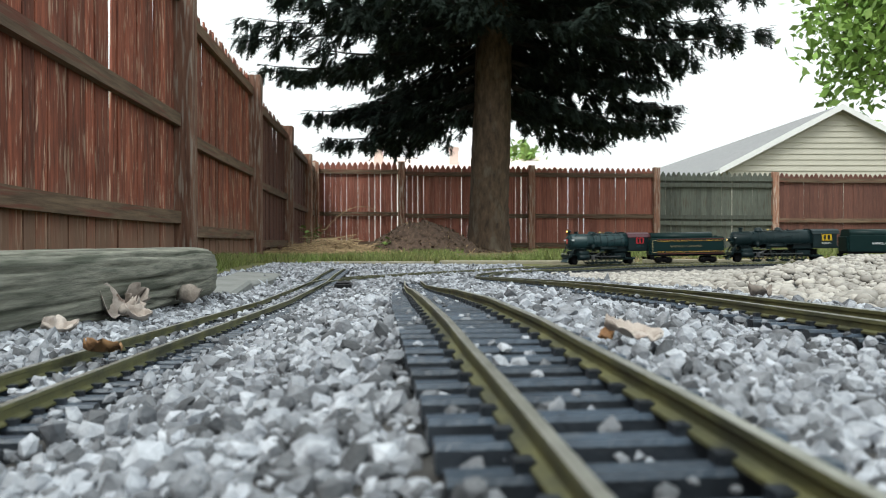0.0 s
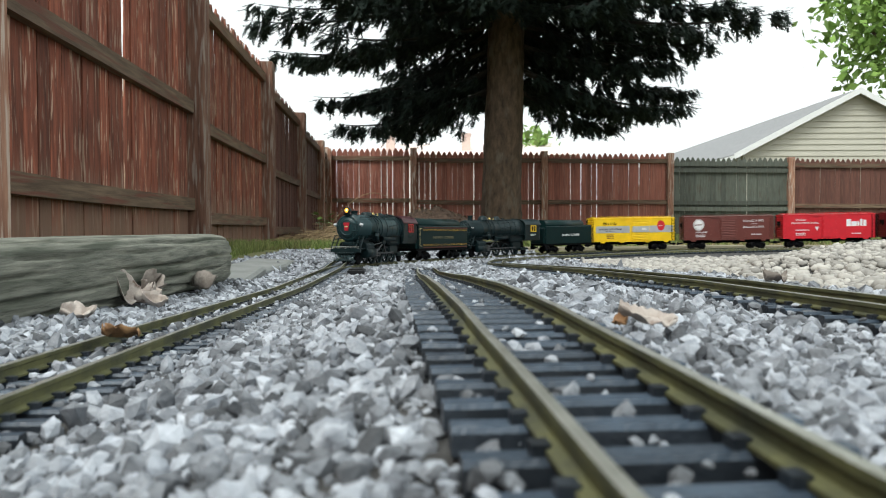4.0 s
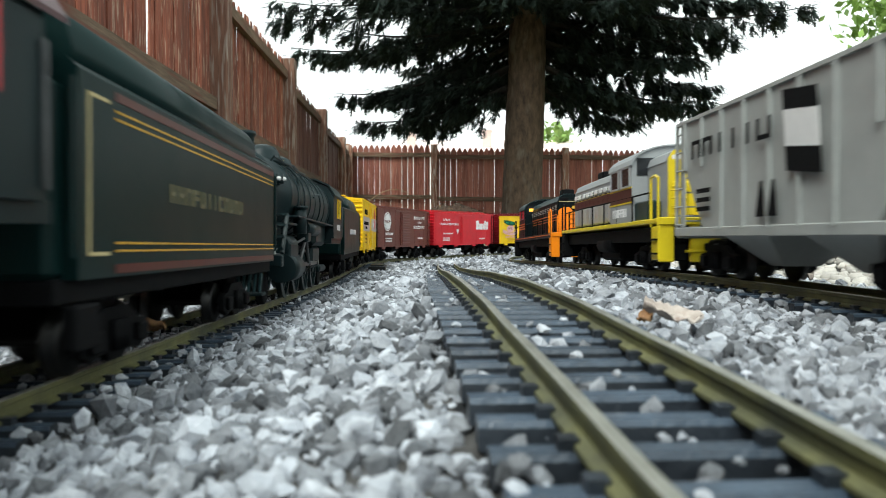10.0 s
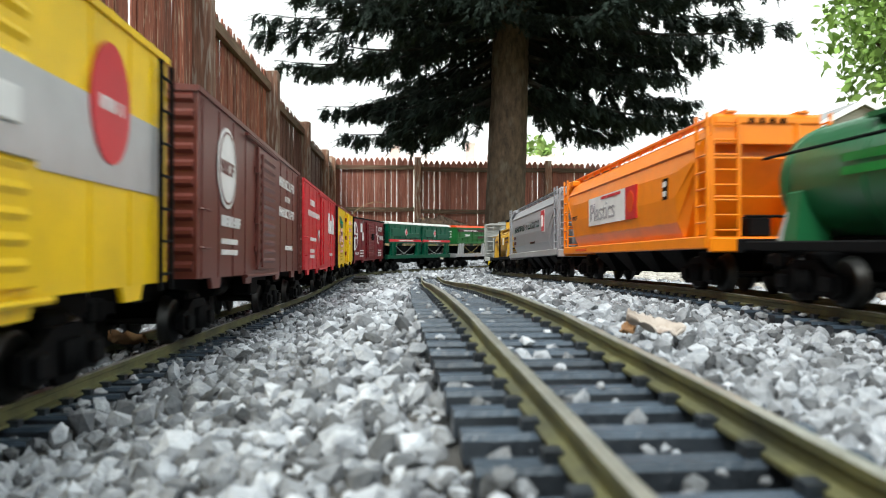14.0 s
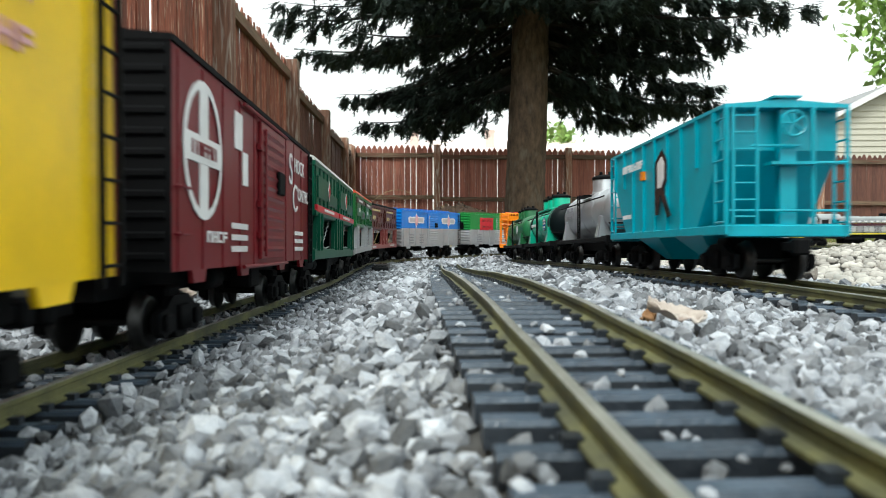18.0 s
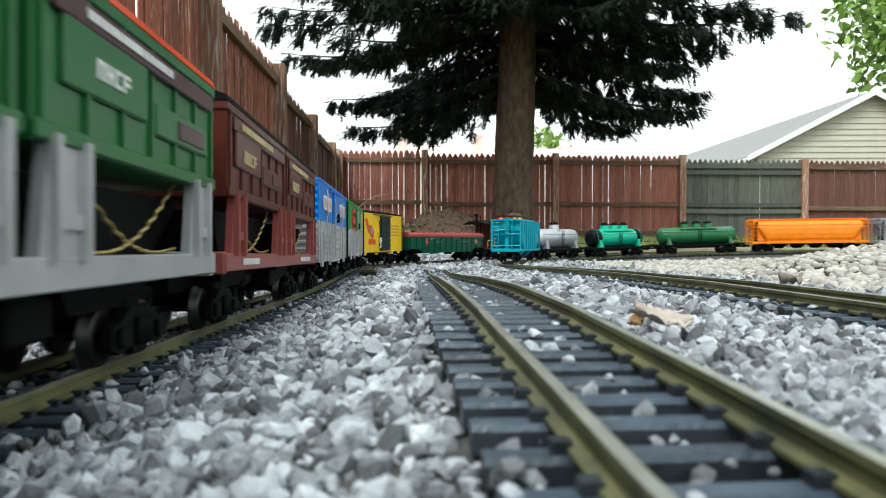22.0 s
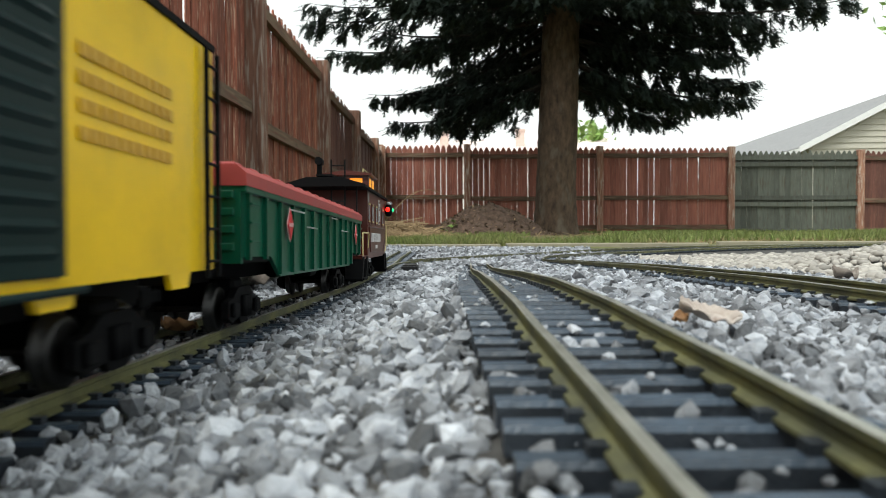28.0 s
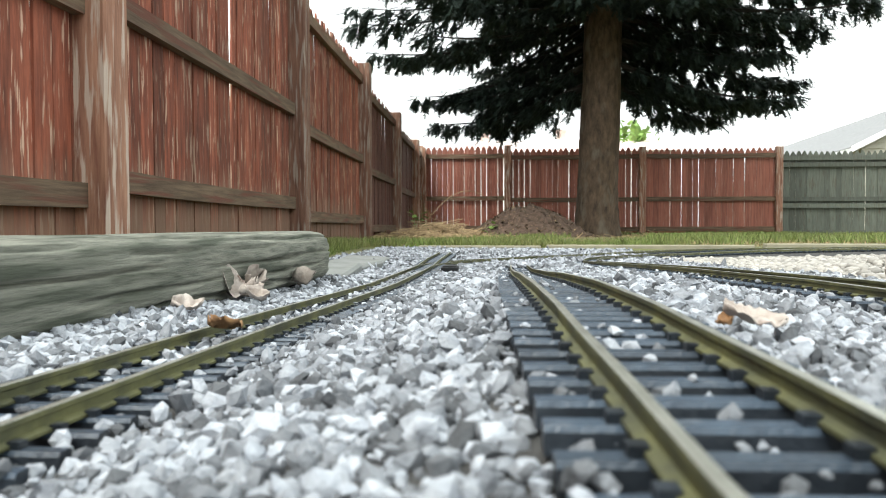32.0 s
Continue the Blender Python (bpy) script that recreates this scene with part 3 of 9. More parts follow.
def gravel_fields():
    rng = np.random.RandomState(5)
    # crushed grey ballast round the camera and between the tracks
    for y0, y1, pitch, size, seed in ((0.03, 0.42, 0.0045, 0.0033, 11), (0.42, 0.95, 0.0053, 0.0039, 14), (0.95, 1.9, 0.0066, 0.0048, 12), (1.9, 4.0, 0.0115, 0.0080, 13)):
        x, y = scatter(-1.0, 3.2, y0, y1, pitch, seed)
        pale = (np.interp(x, [0.36, 0.5], [0, 1]) + 0.12 * np.sin(9 * y)) > 0.5
        keep = in_view(x, y) & (x > -0.60 - 0.09 * y) & ~(pale & (y > 0.45) & (x > 0.32))
        x, y = x[keep], y[keep]
        gap = track_gap(x, y)
        ok = gap > 0.049 + rng.uniform(-0.006, 0.005, len(x))
        x, y = x[ok], y[ok]
        # coarser stone lies between the log and the track
        grow = np.where(x < -0.262 - 0.09 * y, 1.35, 1.0)
        stones("gravel", x, y, size * grow * np.exp(rng.normal(-0.05, 0.40, len(x))), M["ballast"], seed, "crushed grey angular gravel between the rails", tip=1.2, lift=0.1, chips=y0 > 1.5)
        if y0 < 0.9:
            # larger bits lying loose on top
            sel = rng.uniform(size=len(x)) < 0.04
            stones("gravel", x[sel], y[sel], size * 1.5 * np.exp(rng.normal(0, 0.2, sel.sum())), M["ballast"], seed + 40, "crushed grey angular gravel between the rails", tip=1.2, lift=0.6)
    # the rest of the bed, behind and beside the camera
    x, y = scatter(-0.7, 3.6, -2.6, 4.0, 0.024, 51)
    keep = ~in_view(x, y) & (x > -0.60 - 0.09 * y) & (track_gap(x, y) > 0.062)
    x, y = x[keep], y[keep]
    stones("gravel", x, y, 0.014 * np.exp(rng.normal(-0.05, 0.3, len(x))), M["ballast"], 52, "crushed grey angular gravel between the rails", tip=1.2, lift=0.1, chips=True)
    # stones between the ties and lying on them
    x, y = scatter(-0.5, 0.55, 0.06, 1.8, 0.0052, 21)
    gap = track_gap(x, y)
    keep = (gap < 0.05) & in_view(x, y) & (np.abs(gap - GAUGE / 2) > 0.0065)
    x, y, gap = x[keep], y[keep], gap[keep]
    u = rng.uniform(size=len(x))
    buried = (x < -0.10 - 0.06 * y) & (gap < 0.02) & (y > 0.33)
    low = u < np.where(buried, 0.85, 0.26)
    stones("gravel", x[low], y[low], 0.0028 * np.exp(rng.normal(0, 0.3, low.sum())), M["ballast"], 22, "small grey stones between the ties", tip=1.0, lift=np.where(buried[low], 2.0, 1.1))
    top = (u > 0.962) & (gap < 0.043)
    loose = 0.0023 * np.clip(np.exp(rng.normal(0, 0.3, top.sum())), 0.6, 1.6)
    stones("pebbles", x[top], y[top], loose, M["ballast"], 23, "small grey stones lying on the ties", lift=0.0079 / loose + 0.25, tip=0.35)
    # rounded pale stones inside the loop
    x, y = scatter(0.3, 3.6, 0.45, 2.9, 0.0125, 31)
    pale = (np.interp(x, [0.36, 0.5], [0, 1]) + 0.12 * np.sin(9 * y)) > 0.5
    keep = in_view(x, y) & pale
    x, y = x[keep], y[keep]
    ok = track_gap(x, y) > 0.05
    x, y = x[ok], y[ok]
    stones("river_stones", x, y, 0.0076 * np.exp(rng.normal(0, 0.3, len(x))), M["river_stone"], 32, "rounded pale river stones inside the loop", flat=0.7, sharp=False, tip=0.4, smooth=True)


gravel_fields()


# ---- fences ----
def picket_mesh(name, w, h, thick, mat, pointed=True):
    bm = bmesh.new()
    tipped = [(-w / 2, 0), (w / 2, 0), (w / 2, h - 0.07), (0.012, h), (-0.012, h), (-w / 2, h - 0.07)]
    extrude_y(bm, tipped if pointed else [(-w / 2, 0), (w / 2, 0), (w / 2, h), (-w / 2, h)], -thick / 2, thick / 2)
    return mesh_of(name, bm, mat)


def fence(name, start, heading, panels, label, camera_side, pitch, width, gaps, seed, sprung=99.0, widths=(1.0, 0.985, 0.965), half=0.062, proud=0.085):
    """panels: (from, to, height of the middle rail, board key, rails as offsets from the middle rail, top offset)"""
    rng = random.Random(seed)
    thing = new(name)
    h = radians(heading)
    thing.matrix_basis = Matrix.Translation((start[0], start[1], 0)) @ Matrix.Rotation(math.pi / 2 - h, 4, "Z")
    tagged(thing, label, "fence", "yard fences", "structure")
    meshes = {}
    posts = sorted({p[0] for p in panels} | {p[1] for p in panels})
    for a, b, mid, key, rails, top in panels:
        base = -0.13
        hgt = round(mid + top - base, 2)
        if (key, hgt) not in meshes:
            meshes[(key, hgt)] = [picket_mesh("picket", width * f, hgt, 0.011, M[key]) for f in widths]
        x = a + 0.5 * pitch
        while x < b - 0.3 * pitch:
            ob = new("picket", rng.choice(meshes[(key, hgt)]))
            ob.parent = thing
            lean = rng.uniform(-0.2, 0.2)
            out = 0.0
            if abs(x - sprung) < pitch / 2:
                lean, out, x = 2.1, 0.006, x - 0.006
            elif abs(x - sprung + pitch) < pitch / 2:
                lean, out = -0.9, 0.006
            ob.matrix_basis = pose(x + rng.uniform(-gaps, gaps), out + rng.uniform(-0.004, 0.004), base + rng.uniform(-0.012, 0.012), rng.uniform(-0.25, 0.25), lean, rng.uniform(-2.0, 2.0))
            x += (0.006 if out and lean > 0 else 0) + pitch + (0.006 if rng.random() < 0.08 else 0)
        for r in rails:
            bm = bmesh.new()
            n = 9
            sag = rng.uniform(0.0, 0.012)
            for k in range(n):
                u0, u1 = k / n, (k + 1) / n
                za, zb = mid + r - sag * math.sin(math.pi * u0), mid + r - sag * math.sin(math.pi * u1)
                xa, xb = a + 0.03 + (b - a - 0.06) * u0, a + 0.03 + (b - a - 0.06) * u1
                y0, y1 = (0.009, 0.052) if camera_side > 0 else (-0.052, -0.009)
                vs = [bm.verts.new(v) for v in ((xa, y0, za - 0.04), (xa, y1, za - 0.04), (xa, y1, za + 0.04), (xa, y0, za + 0.04),
                                                (xb, y0, zb - 0.04), (xb, y1, zb - 0.04), (xb, y1, zb + 0.04), (xb, y0, zb + 0.04))]
                for q in ((0, 1, 5, 4), (1, 2, 6, 5), (2, 3, 7, 6), (3, 0, 4, 7)):
                    bm.faces.new([vs[i] for i in q])
                if k == 0:
                    bm.faces.new([vs[i] for i in (3, 2, 1, 0)])
                if k == n - 1:
                    bm.faces.new([vs[i] for i in (4, 5, 6, 7)])
            bmesh.ops.remove_doubles(bm, verts=bm.verts, dist=1e-5)
            part("fence_rail", bm, M["grey_board"] if key == "grey_board" else M["cedar_rail"], thing)
    tops = {}
    for a, b, mid, key, rails, top in panels:
        for q in (a, b):
            tops[q] = max(tops.get(q, 0), mid + top)
    for q in posts:
        bm = bmesh.new()
        y0, y1 = (-0.03, proud) if camera_side > 0 else (-proud, 0.03)
        box(bm, q - half, q + half, y0, y1, -0.15, tops[q] + 0.015, 0.008)
        part("post", bm, M["post"], thing)
    return thing


R3 = (-0.62, 0.0, 0.80)
# the side fence recedes beside the log; the back fence closes the yard
fence("fence_side", (-1.361, 0.0), -4.6,
      [(-2.7, -0.27, 0.76, "cedar", R3, 0.98), (-0.27, 2.17, 0.78, "cedar", R3, 0.98), (2.17, 4.6, 0.84, "cedar", R3, 0.98), (4.6, 7.08, 0.755, "cedar", R3, 0.95),
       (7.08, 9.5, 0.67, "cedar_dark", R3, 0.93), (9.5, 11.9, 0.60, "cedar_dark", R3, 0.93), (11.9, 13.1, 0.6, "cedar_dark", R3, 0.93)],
      "tall red-stained wooden fence with worn boards and rails", -1, 0.094, 0.0925, 0.001, 3, 3.56, half=0.072, proud=0.118)
RB = (-0.55, 0.0, 0.79)
fence("fence_back", (-2.42, 13.2), 85.4,
      [(0.0, 1.64, 0.6, "cedar_back", RB, 0.97), (1.64, 4.12, 0.57, "cedar_back", RB, 0.95), (4.12, 6.57, 0.57, "cedar_back", RB, 0.93),
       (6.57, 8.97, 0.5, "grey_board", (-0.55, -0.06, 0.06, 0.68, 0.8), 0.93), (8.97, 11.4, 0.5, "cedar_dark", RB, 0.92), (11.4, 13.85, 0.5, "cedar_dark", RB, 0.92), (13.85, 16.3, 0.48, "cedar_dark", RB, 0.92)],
      "red-stained picket fence with pointed tops and one grey panel", -1, 0.1025, 0.1012, 0.0012, 4, widths=(1.0, 1.0, 1.0, 1.0, 1.0, 1.0, 0.99, 0.975, 0.96, 0.92))


# unseen walls, added to close the yard against low skylight
def yard_walls():
    bm = bmesh.new()
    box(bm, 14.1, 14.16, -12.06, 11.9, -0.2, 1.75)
    tagged(part("wall_yard_side", bm, M["cedar_dark"]), "plain dark board wall added out of view to close the yard", "wall", kind="structure")
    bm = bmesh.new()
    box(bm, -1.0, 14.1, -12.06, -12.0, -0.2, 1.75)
    tagged(part("wall_yard", bm, M["cedar_dark"]), "plain dark board wall added out of view to close the yard", "wall", kind="structure")


yard_walls()


# ---- log, edging, slab ----
def timber_log():
    bm = bmesh.new()
    n, seg = 150, 140
    rng = random.Random(8)
    # drying cracks: angle round the log, start and end along it, depth
    cracks = [(radians(rng.uniform(-50, 110)), rng.uniform(0.1, 1.1), rng.uniform(0.12, 0.6), rng.uniform(0.08, 0.18)) for k in range(24)]
    rings = []
    for k in range(n + 1):
        u = k / n
        y = -1.1 + 2.42 * u
        ring = []
        for j in range(seg):
            a = 2 * math.pi * j / seg
            # flattened on top and below, as landscape timbers are
            sq = (abs(math.cos(a)) ** 5 + abs(math.sin(a)) ** 5) ** -0.2
            k2 = 0.25 + 0.75 * sq
            w = 1 + 0.03 * noise.noise((u * 9, math.cos(a) * 1.5, math.sin(a) * 1.5)) + 0.018 * noise.noise((u * 20, 14 * math.cos(a), 14 * math.sin(a)))
            for ca, cy, cl, dep in cracks:
                t = (y - cy) / cl
                if 0 < t < 1:
                    off = abs(((a - ca - 0.10 * noise.noise((y * 7, ca * 9, 0)) + math.pi) % (2 * math.pi)) - math.pi)
                    w -= dep * max(0.0, 1 - off / 0.06) * min(1.0, 5 * t, 5 * (1 - t))
            end = 1 - 0.16 * max(0, (u - 0.985) / 0.015) ** 2
            ring.append(bm.verts.new((0.050 * k2 * w * end * math.cos(a), y + (0.016 * noise.noise((3 * math.cos(a), 3 * math.sin(a), 2)) if k > n - 2 else 0), 0.046 * k2 * w * end * math.sin(a))))
        rings.append(ring)
    for k in range(n):
        for j in range(seg):
            bm.faces.new((rings[k][j], rings[k][(j + 1) % seg], rings[k + 1][(j + 1) % seg], rings[k + 1][j])).smooth = True
    bm.faces.new(rings[0])
    bm.faces.new(rings[-1][::-1])
    ob = part("timber_log", bm, M["log"])
    ob.matrix_basis = pose(-0.415, 0, 0.001, 0, 0, 2.2)
    return tagged(ob, "weathered grey landscape timber lying beside the track", "timber")


timber_log()


def board_edging():
    for x0, x1, y, dz in ((-0.75, -0.05, 4.02, 0.0), (-0.02, 1.1, 4.06, 0.006), (1.15, 2.3, 4.05, 0.0), (2.35, 4.4, 4.02, 0.0)):
        bm = bmesh.new()
        z = float(ground_z([(x0 + x1) / 2], [y])[0])
        box(bm, x0, x1, y - 0.03, y + 0.03, z - 0.05, z + 0.022 + dz, 0.005)
        tagged(part("edging_board", bm, M["edging"]), "pale weathered edging board between gravel and grass", "edging", "edging boards")
    for x, y, w, r in ((-0.52, 1.55, 0.17, 8), (-0.56, 1.86, 0.15, -6), (-0.6, 2.2, 0.16, 5)):
        bm = bmesh.new()
        z = float(ground_z([x], [y])[0])
        box(bm, -w * 0.45, w * 0.45, -w, w, -0.06, 0.022, 0.006)
        ob = part("edging_stone", bm, M["slab"])
        ob.matrix_basis = pose(x, y, z, 2, 3, r)
        tagged(ob, "flat grey edging stone beside the track", "stone", "edging stones")


board_edging()


# ---- spruce ----
def spruce():
    tree = new("spruce_tree")
    tree.matrix_basis = pose(0.63, 10.0, -0.12)
    tagged(tree, "large dark spruce with a bare brown trunk and drooping boughs", "tree")
    bm = bmesh.new()
    rng = random.Random(2)
    seg, rings = 64, []
    for k in range(150):
        z = 9.0 * (k / 149) ** 1.5
        flare = 0.10 * math.exp(-z / 0.2)
        r = 0.282 - 0.010 * z + flare
        lean = 0.030 * z
        ring = []
        for j in range(seg):
            a = 2 * math.pi * j / seg
            w = 1 + 0.05 * noise.noise((math.cos(a) * 2, math.sin(a) * 2, z * 1.5)) + 0.10 * math.exp(-z / 0.25) * math.cos(5 * a + 1)
            w += 0.05 * noise.fractal((math.cos(a) * 7, math.sin(a) * 7, z * 6), 0.7, 2.0, 3)
            ring.append(bm.verts.new((lean + r * w * math.cos(a), r * w * math.sin(a), z - 0.1)))
        rings.append(ring)
    for k in range(149):
        for j in range(seg):
            bm.faces.new((rings[k][j], rings[k][(j + 1) % seg], rings[k + 1][(j + 1) % seg], rings[k + 1][j])).smooth = True
    bm.faces.new(rings[-1])
    part("trunk", bm, M["bark"], tree)
    V, F = [], []
    up = Vector((0, 0, 1))

    def spray(p, d, size):
        """A flat hanging twig: a rib with needle-clad side shoots."""
        side = d.cross(up).normalized()
        for f in (0.12, 0.34, 0.56, 0.78):
            for e in (-1, 1):
                q = p + d * (size * f)
                tip = q + (side * e * rng.uniform(0.35, 0.75) + d * 0.6 + Vector((0, 0, rng.uniform(-0.3, 0.1)))) * (size * (0.58 - 0.36 * f))
                wv = d * (size * 0.10)
                n = len(V)
                V.extend((q - wv, q + wv, tip))
                F.append((n, n + 1, n + 2))
        n = len(V)
        w2 = side * (size * 0.09)
        V.extend((p - w2, p + w2, p + d * (size * 1.15)))
        F.append((n, n + 1, n + 2))

    z = 1.95
    while z < 8.6:
        low = z < 5.2
        count = 9 if low else 5
        reach = float(np.interp(z, [1.95, 2.25, 2.5, 2.75, 3.0, 3.4, 3.9, 5.0, 8.6], [2.2, 2.3, 2.4, 2.7, 3.15, 3.6, 3.8, 3.6, 1.2]))
        for b in range(count):
            az = 2 * math.pi * (b + rng.random() * 0.95) / count
            toward = -math.sin(az)
            # the side that faces the yard is pruned higher
            if (toward > 0.45 and z < 3.2) or (abs(toward) > 0.68 and z < 2.8) or z < 2.1:
                continue
            ln = reach * rng.uniform(0.76, 1.06)
            steps = 14
            droop = rng.uniform(0.85, 1.12) * float(np.interp(z, [2.0, 2.6, 3.2], [0.27, 0.25, 0.20]))
            root = Vector((0.030 * z, 0, z))
            dirh = Vector((math.cos(az), math.sin(az), 0))
            across = Vector((-dirh.y, dirh.x, 0))
            last = root
            limb = bmesh.new()
            for k in range(1, steps + 1):
                u = k / steps
                bend = 0.2 * math.sin(u * 2.4 + b) * (u ** 2)
                cur = root + dirh * ln * u + across * bend + Vector((0, 0, ln * (-droop * math.sin(u * 1.8))))
                rod(limb, last, cur, 0.035 * (1 - (k - 1) / steps) + 0.004, 0.035 * (1 - u) + 0.004, 5, False)
                if u > (0.2 if z < 3.6 else 0.1):
                    for e in (-1, 1):
                        if rng.random() < 0.12:
                            continue
                        length = (0.22 + 0.62 * (1 - u) * min(1, 3 * u)) * rng.uniform(0.55, 1.15)
                        d = (dirh * rng.uniform(0.35, 0.9) + across * e + Vector((0, 0, rng.uniform(-0.55, -0.05)))).normalized()
                        at = last.lerp(cur, rng.random())
                        for s in range(5 if low else 2):
                            f = (s + rng.random()) / 5
                            p = at + d * (length * f)
                            for _ in range(6):
                                hang = (d * rng.uniform(0.1, 0.9) + dirh * rng.uniform(-0.3, 0.8) + across * rng.uniform(-0.7, 0.7) + Vector((0, 0, rng.uniform(-1.0, 0.05)))).normalized()
                                spray(p + Vector((rng.uniform(-0.05, 0.05), rng.uniform(-0.05, 0.05), rng.uniform(-0.08, 0.03))), hang, rng.uniform(0.09, 0.20))
                last = cur
            part("limb", limb, M["limb"], tree)
        z += rng.uniform(0.24, 0.32)
    crown = soup("crown", np.array([v[:] for v in V]), np.array(F), M["needles"])
    crown.parent = tree
    tagged(crown, "dark green drooping needle sprays", kind="stuff")
    return tree


spruce()


def leafy_tree(x, y, z0, height, spread, seed, label, leaf=0.16, mat="leaves", count=5200):
    tree = new("leafy_tree")
    tree.matrix_basis = pose(x, y, z0)
    tagged(tree, label, "tree", "trees beyond the fence")
    rng = np.random.RandomState(seed)
    bm = bmesh.new()
    rod(bm, (0, 0, -0.2), (0.1, 0, height * 0.45), spread * 0.07, spread * 0.045, 10)
    tips = []
    for k in range(14):
        a, e = rng.uniform(0, 6.28), rng.uniform(0.2, 1.3)
        r = spread * rng.uniform(0.45, 0.95)
        tip = Vector((r * math.cos(a) * math.cos(e * 0.7), r * math.sin(a) * math.cos(e * 0.7), height * (0.45 + 0.5 * math.sin(e) * rng.uniform(0.6, 1.05))))
        rod(bm, (0.1, 0, height * rng.uniform(0.3, 0.45)), tip, spread * 0.03, spread * 0.008, 6)
        tips.append(tip)
    part("trunk", bm, M["bark"], tree)
    V, F = [], []
    for k in range(count):
        t = tips[rng.randint(len(tips))]
        c = Vector(t) * rng.uniform(0.72, 1.06) + Vector(rng.normal(0, spread * 0.16, 3))
        d = Vector(rng.normal(0, 1, 3)).normalized()
        w = d.cross(Vector((rng.normal(), rng.normal(), 1))).normalized()
        s = leaf * rng.uniform(0.6, 1.3)
        n = len(V)
        V += [tuple(c - d * s), tuple(c + w * s * 0.55), tuple(c + d * s), tuple(c - w * s * 0.55)]
        F.append((n, n + 1, n + 2, n + 3))
    crown = soup("crown", np.array(V), np.array(F), M[mat])
    crown.parent = tree
    tagged(crown, kind="stuff")


leafy_tree(20.5, 30.0, -0.1, 15.0, 5.0, 6, "bright green leafy tree rising behind the garage", 0.24, count=8000)
leafy_tree(4.6, 45.0, -0.1, 6.6, 2.4, 7, "pale green tree far behind the fence", 0.3, count=1500)


# ---- buildings ----
def gable_house():
    house = new("neighbour_garage")
    house.matrix_basis = pose(13.96, 25.0, 0)
    tagged(house, "cream-sided building with white trim and grey shingle roof", "house")
    hw, eave, peak, length = 3.85, 2.75, 4.78, 25.0
    bm = bmesh.new()
    box(bm, -hw, hw, 0.05, length, -0.2, eave, 0)
    extrude_y(bm, [(-hw, eave), (hw, eave), (0, peak)], 0.05, length)
    part("wall", bm, M["siding"], house)
    z = 0.0
    rise = (peak - eave) / hw
    while z < peak - 0.15:
        w = hw if z + 0.2 < eave else (peak - z - 0.19) / rise
        bm = bmesh.new()
        vs = [(-w, 0.05, z), (w, 0.05, z), (w, 0.03 - 0.02, z), (-w, 0.01, z), (-w, 0.045, z + 0.2), (w, 0.045, z + 0.2)]
        q = [bm.verts.new(v) for v in vs]
        bm.faces.new((q[3], q[2], q[5], q[4]))
        bm.faces.new((q[0], q[1], q[2], q[3]))
        part("siding_board", bm, M["siding"], house)
        z += 0.2
    for e in (-1, 1):
        bm = bmesh.new()
        t = 0.12
        ext = 0.45
        o = [(0, peak), (0, peak + t), (e * (hw + ext), eave - rise * ext + t), (e * (hw + ext), eave - rise * ext)]
        extrude_y(bm, o if e < 0 else o[::-1], -0.28, length + 0.3)
        part("roof_slope", bm, M["shingle"], house)
        bm = bmesh.new()
        o = [(0, peak - 0.07), (0, peak + t + 0.02), (e * (hw + ext), eave - rise * ext + t + 0.02), (e * (hw + ext), eave - rise * ext - 0.06)]
        extrude_y(bm, o if e < 0 else o[::-1], -0.32, -0.285)
        part("rake_board", bm, M["trim"], house)
        bm = bmesh.new()
        box(bm, e * (hw + ext) - 0.02, e * (hw + ext) + 0.02, -0.28, length + 0.3, eave - rise * ext - 0.16, eave - rise * ext + 0.08)
        part("fascia", bm, M["trim"], house)
    return house


gable_house()


def far_house():
    house = new("far_house")
    house.matrix_basis = pose(-1.2, 41.0, 0)
    tagged(house, "pale low house with two brick chimneys beyond the fence", "house")
    bm = bmesh.new()
    box(bm, -4.5, 8, 0, 8, -0.2, 4.3)
    part("wall", bm, M["far_wall"], house)
    bm = bmesh.new()
    a = [bm.verts.new(v) for v in ((-5, -0.5, 4.3), (8.4, -0.5, 4.3), (8.4, 8.5, 4.3), (-5, 8.5, 4.3), (-3.5, 4, 5.5), (7.4, 4, 5.5))]
    for f in ((0, 1, 5, 4), (1, 2, 5), (2, 3, 4, 5), (3, 0, 4), (3, 2, 1, 0)):
        bm.faces.new([a[i] for i in f])
    part("roof", bm, M["far_roof"], house)
    for x in (-2.65, 1.85):
        bm = bmesh.new()
        box(bm, x - 0.26, x + 0.26, 1.0, 1.5, 4.4, 5.75)
        box(bm, x - 0.31, x + 0.31, 0.95, 1.55, 5.6, 5.72)
        part("chimney", bm, M["brick"], house)


far_house()


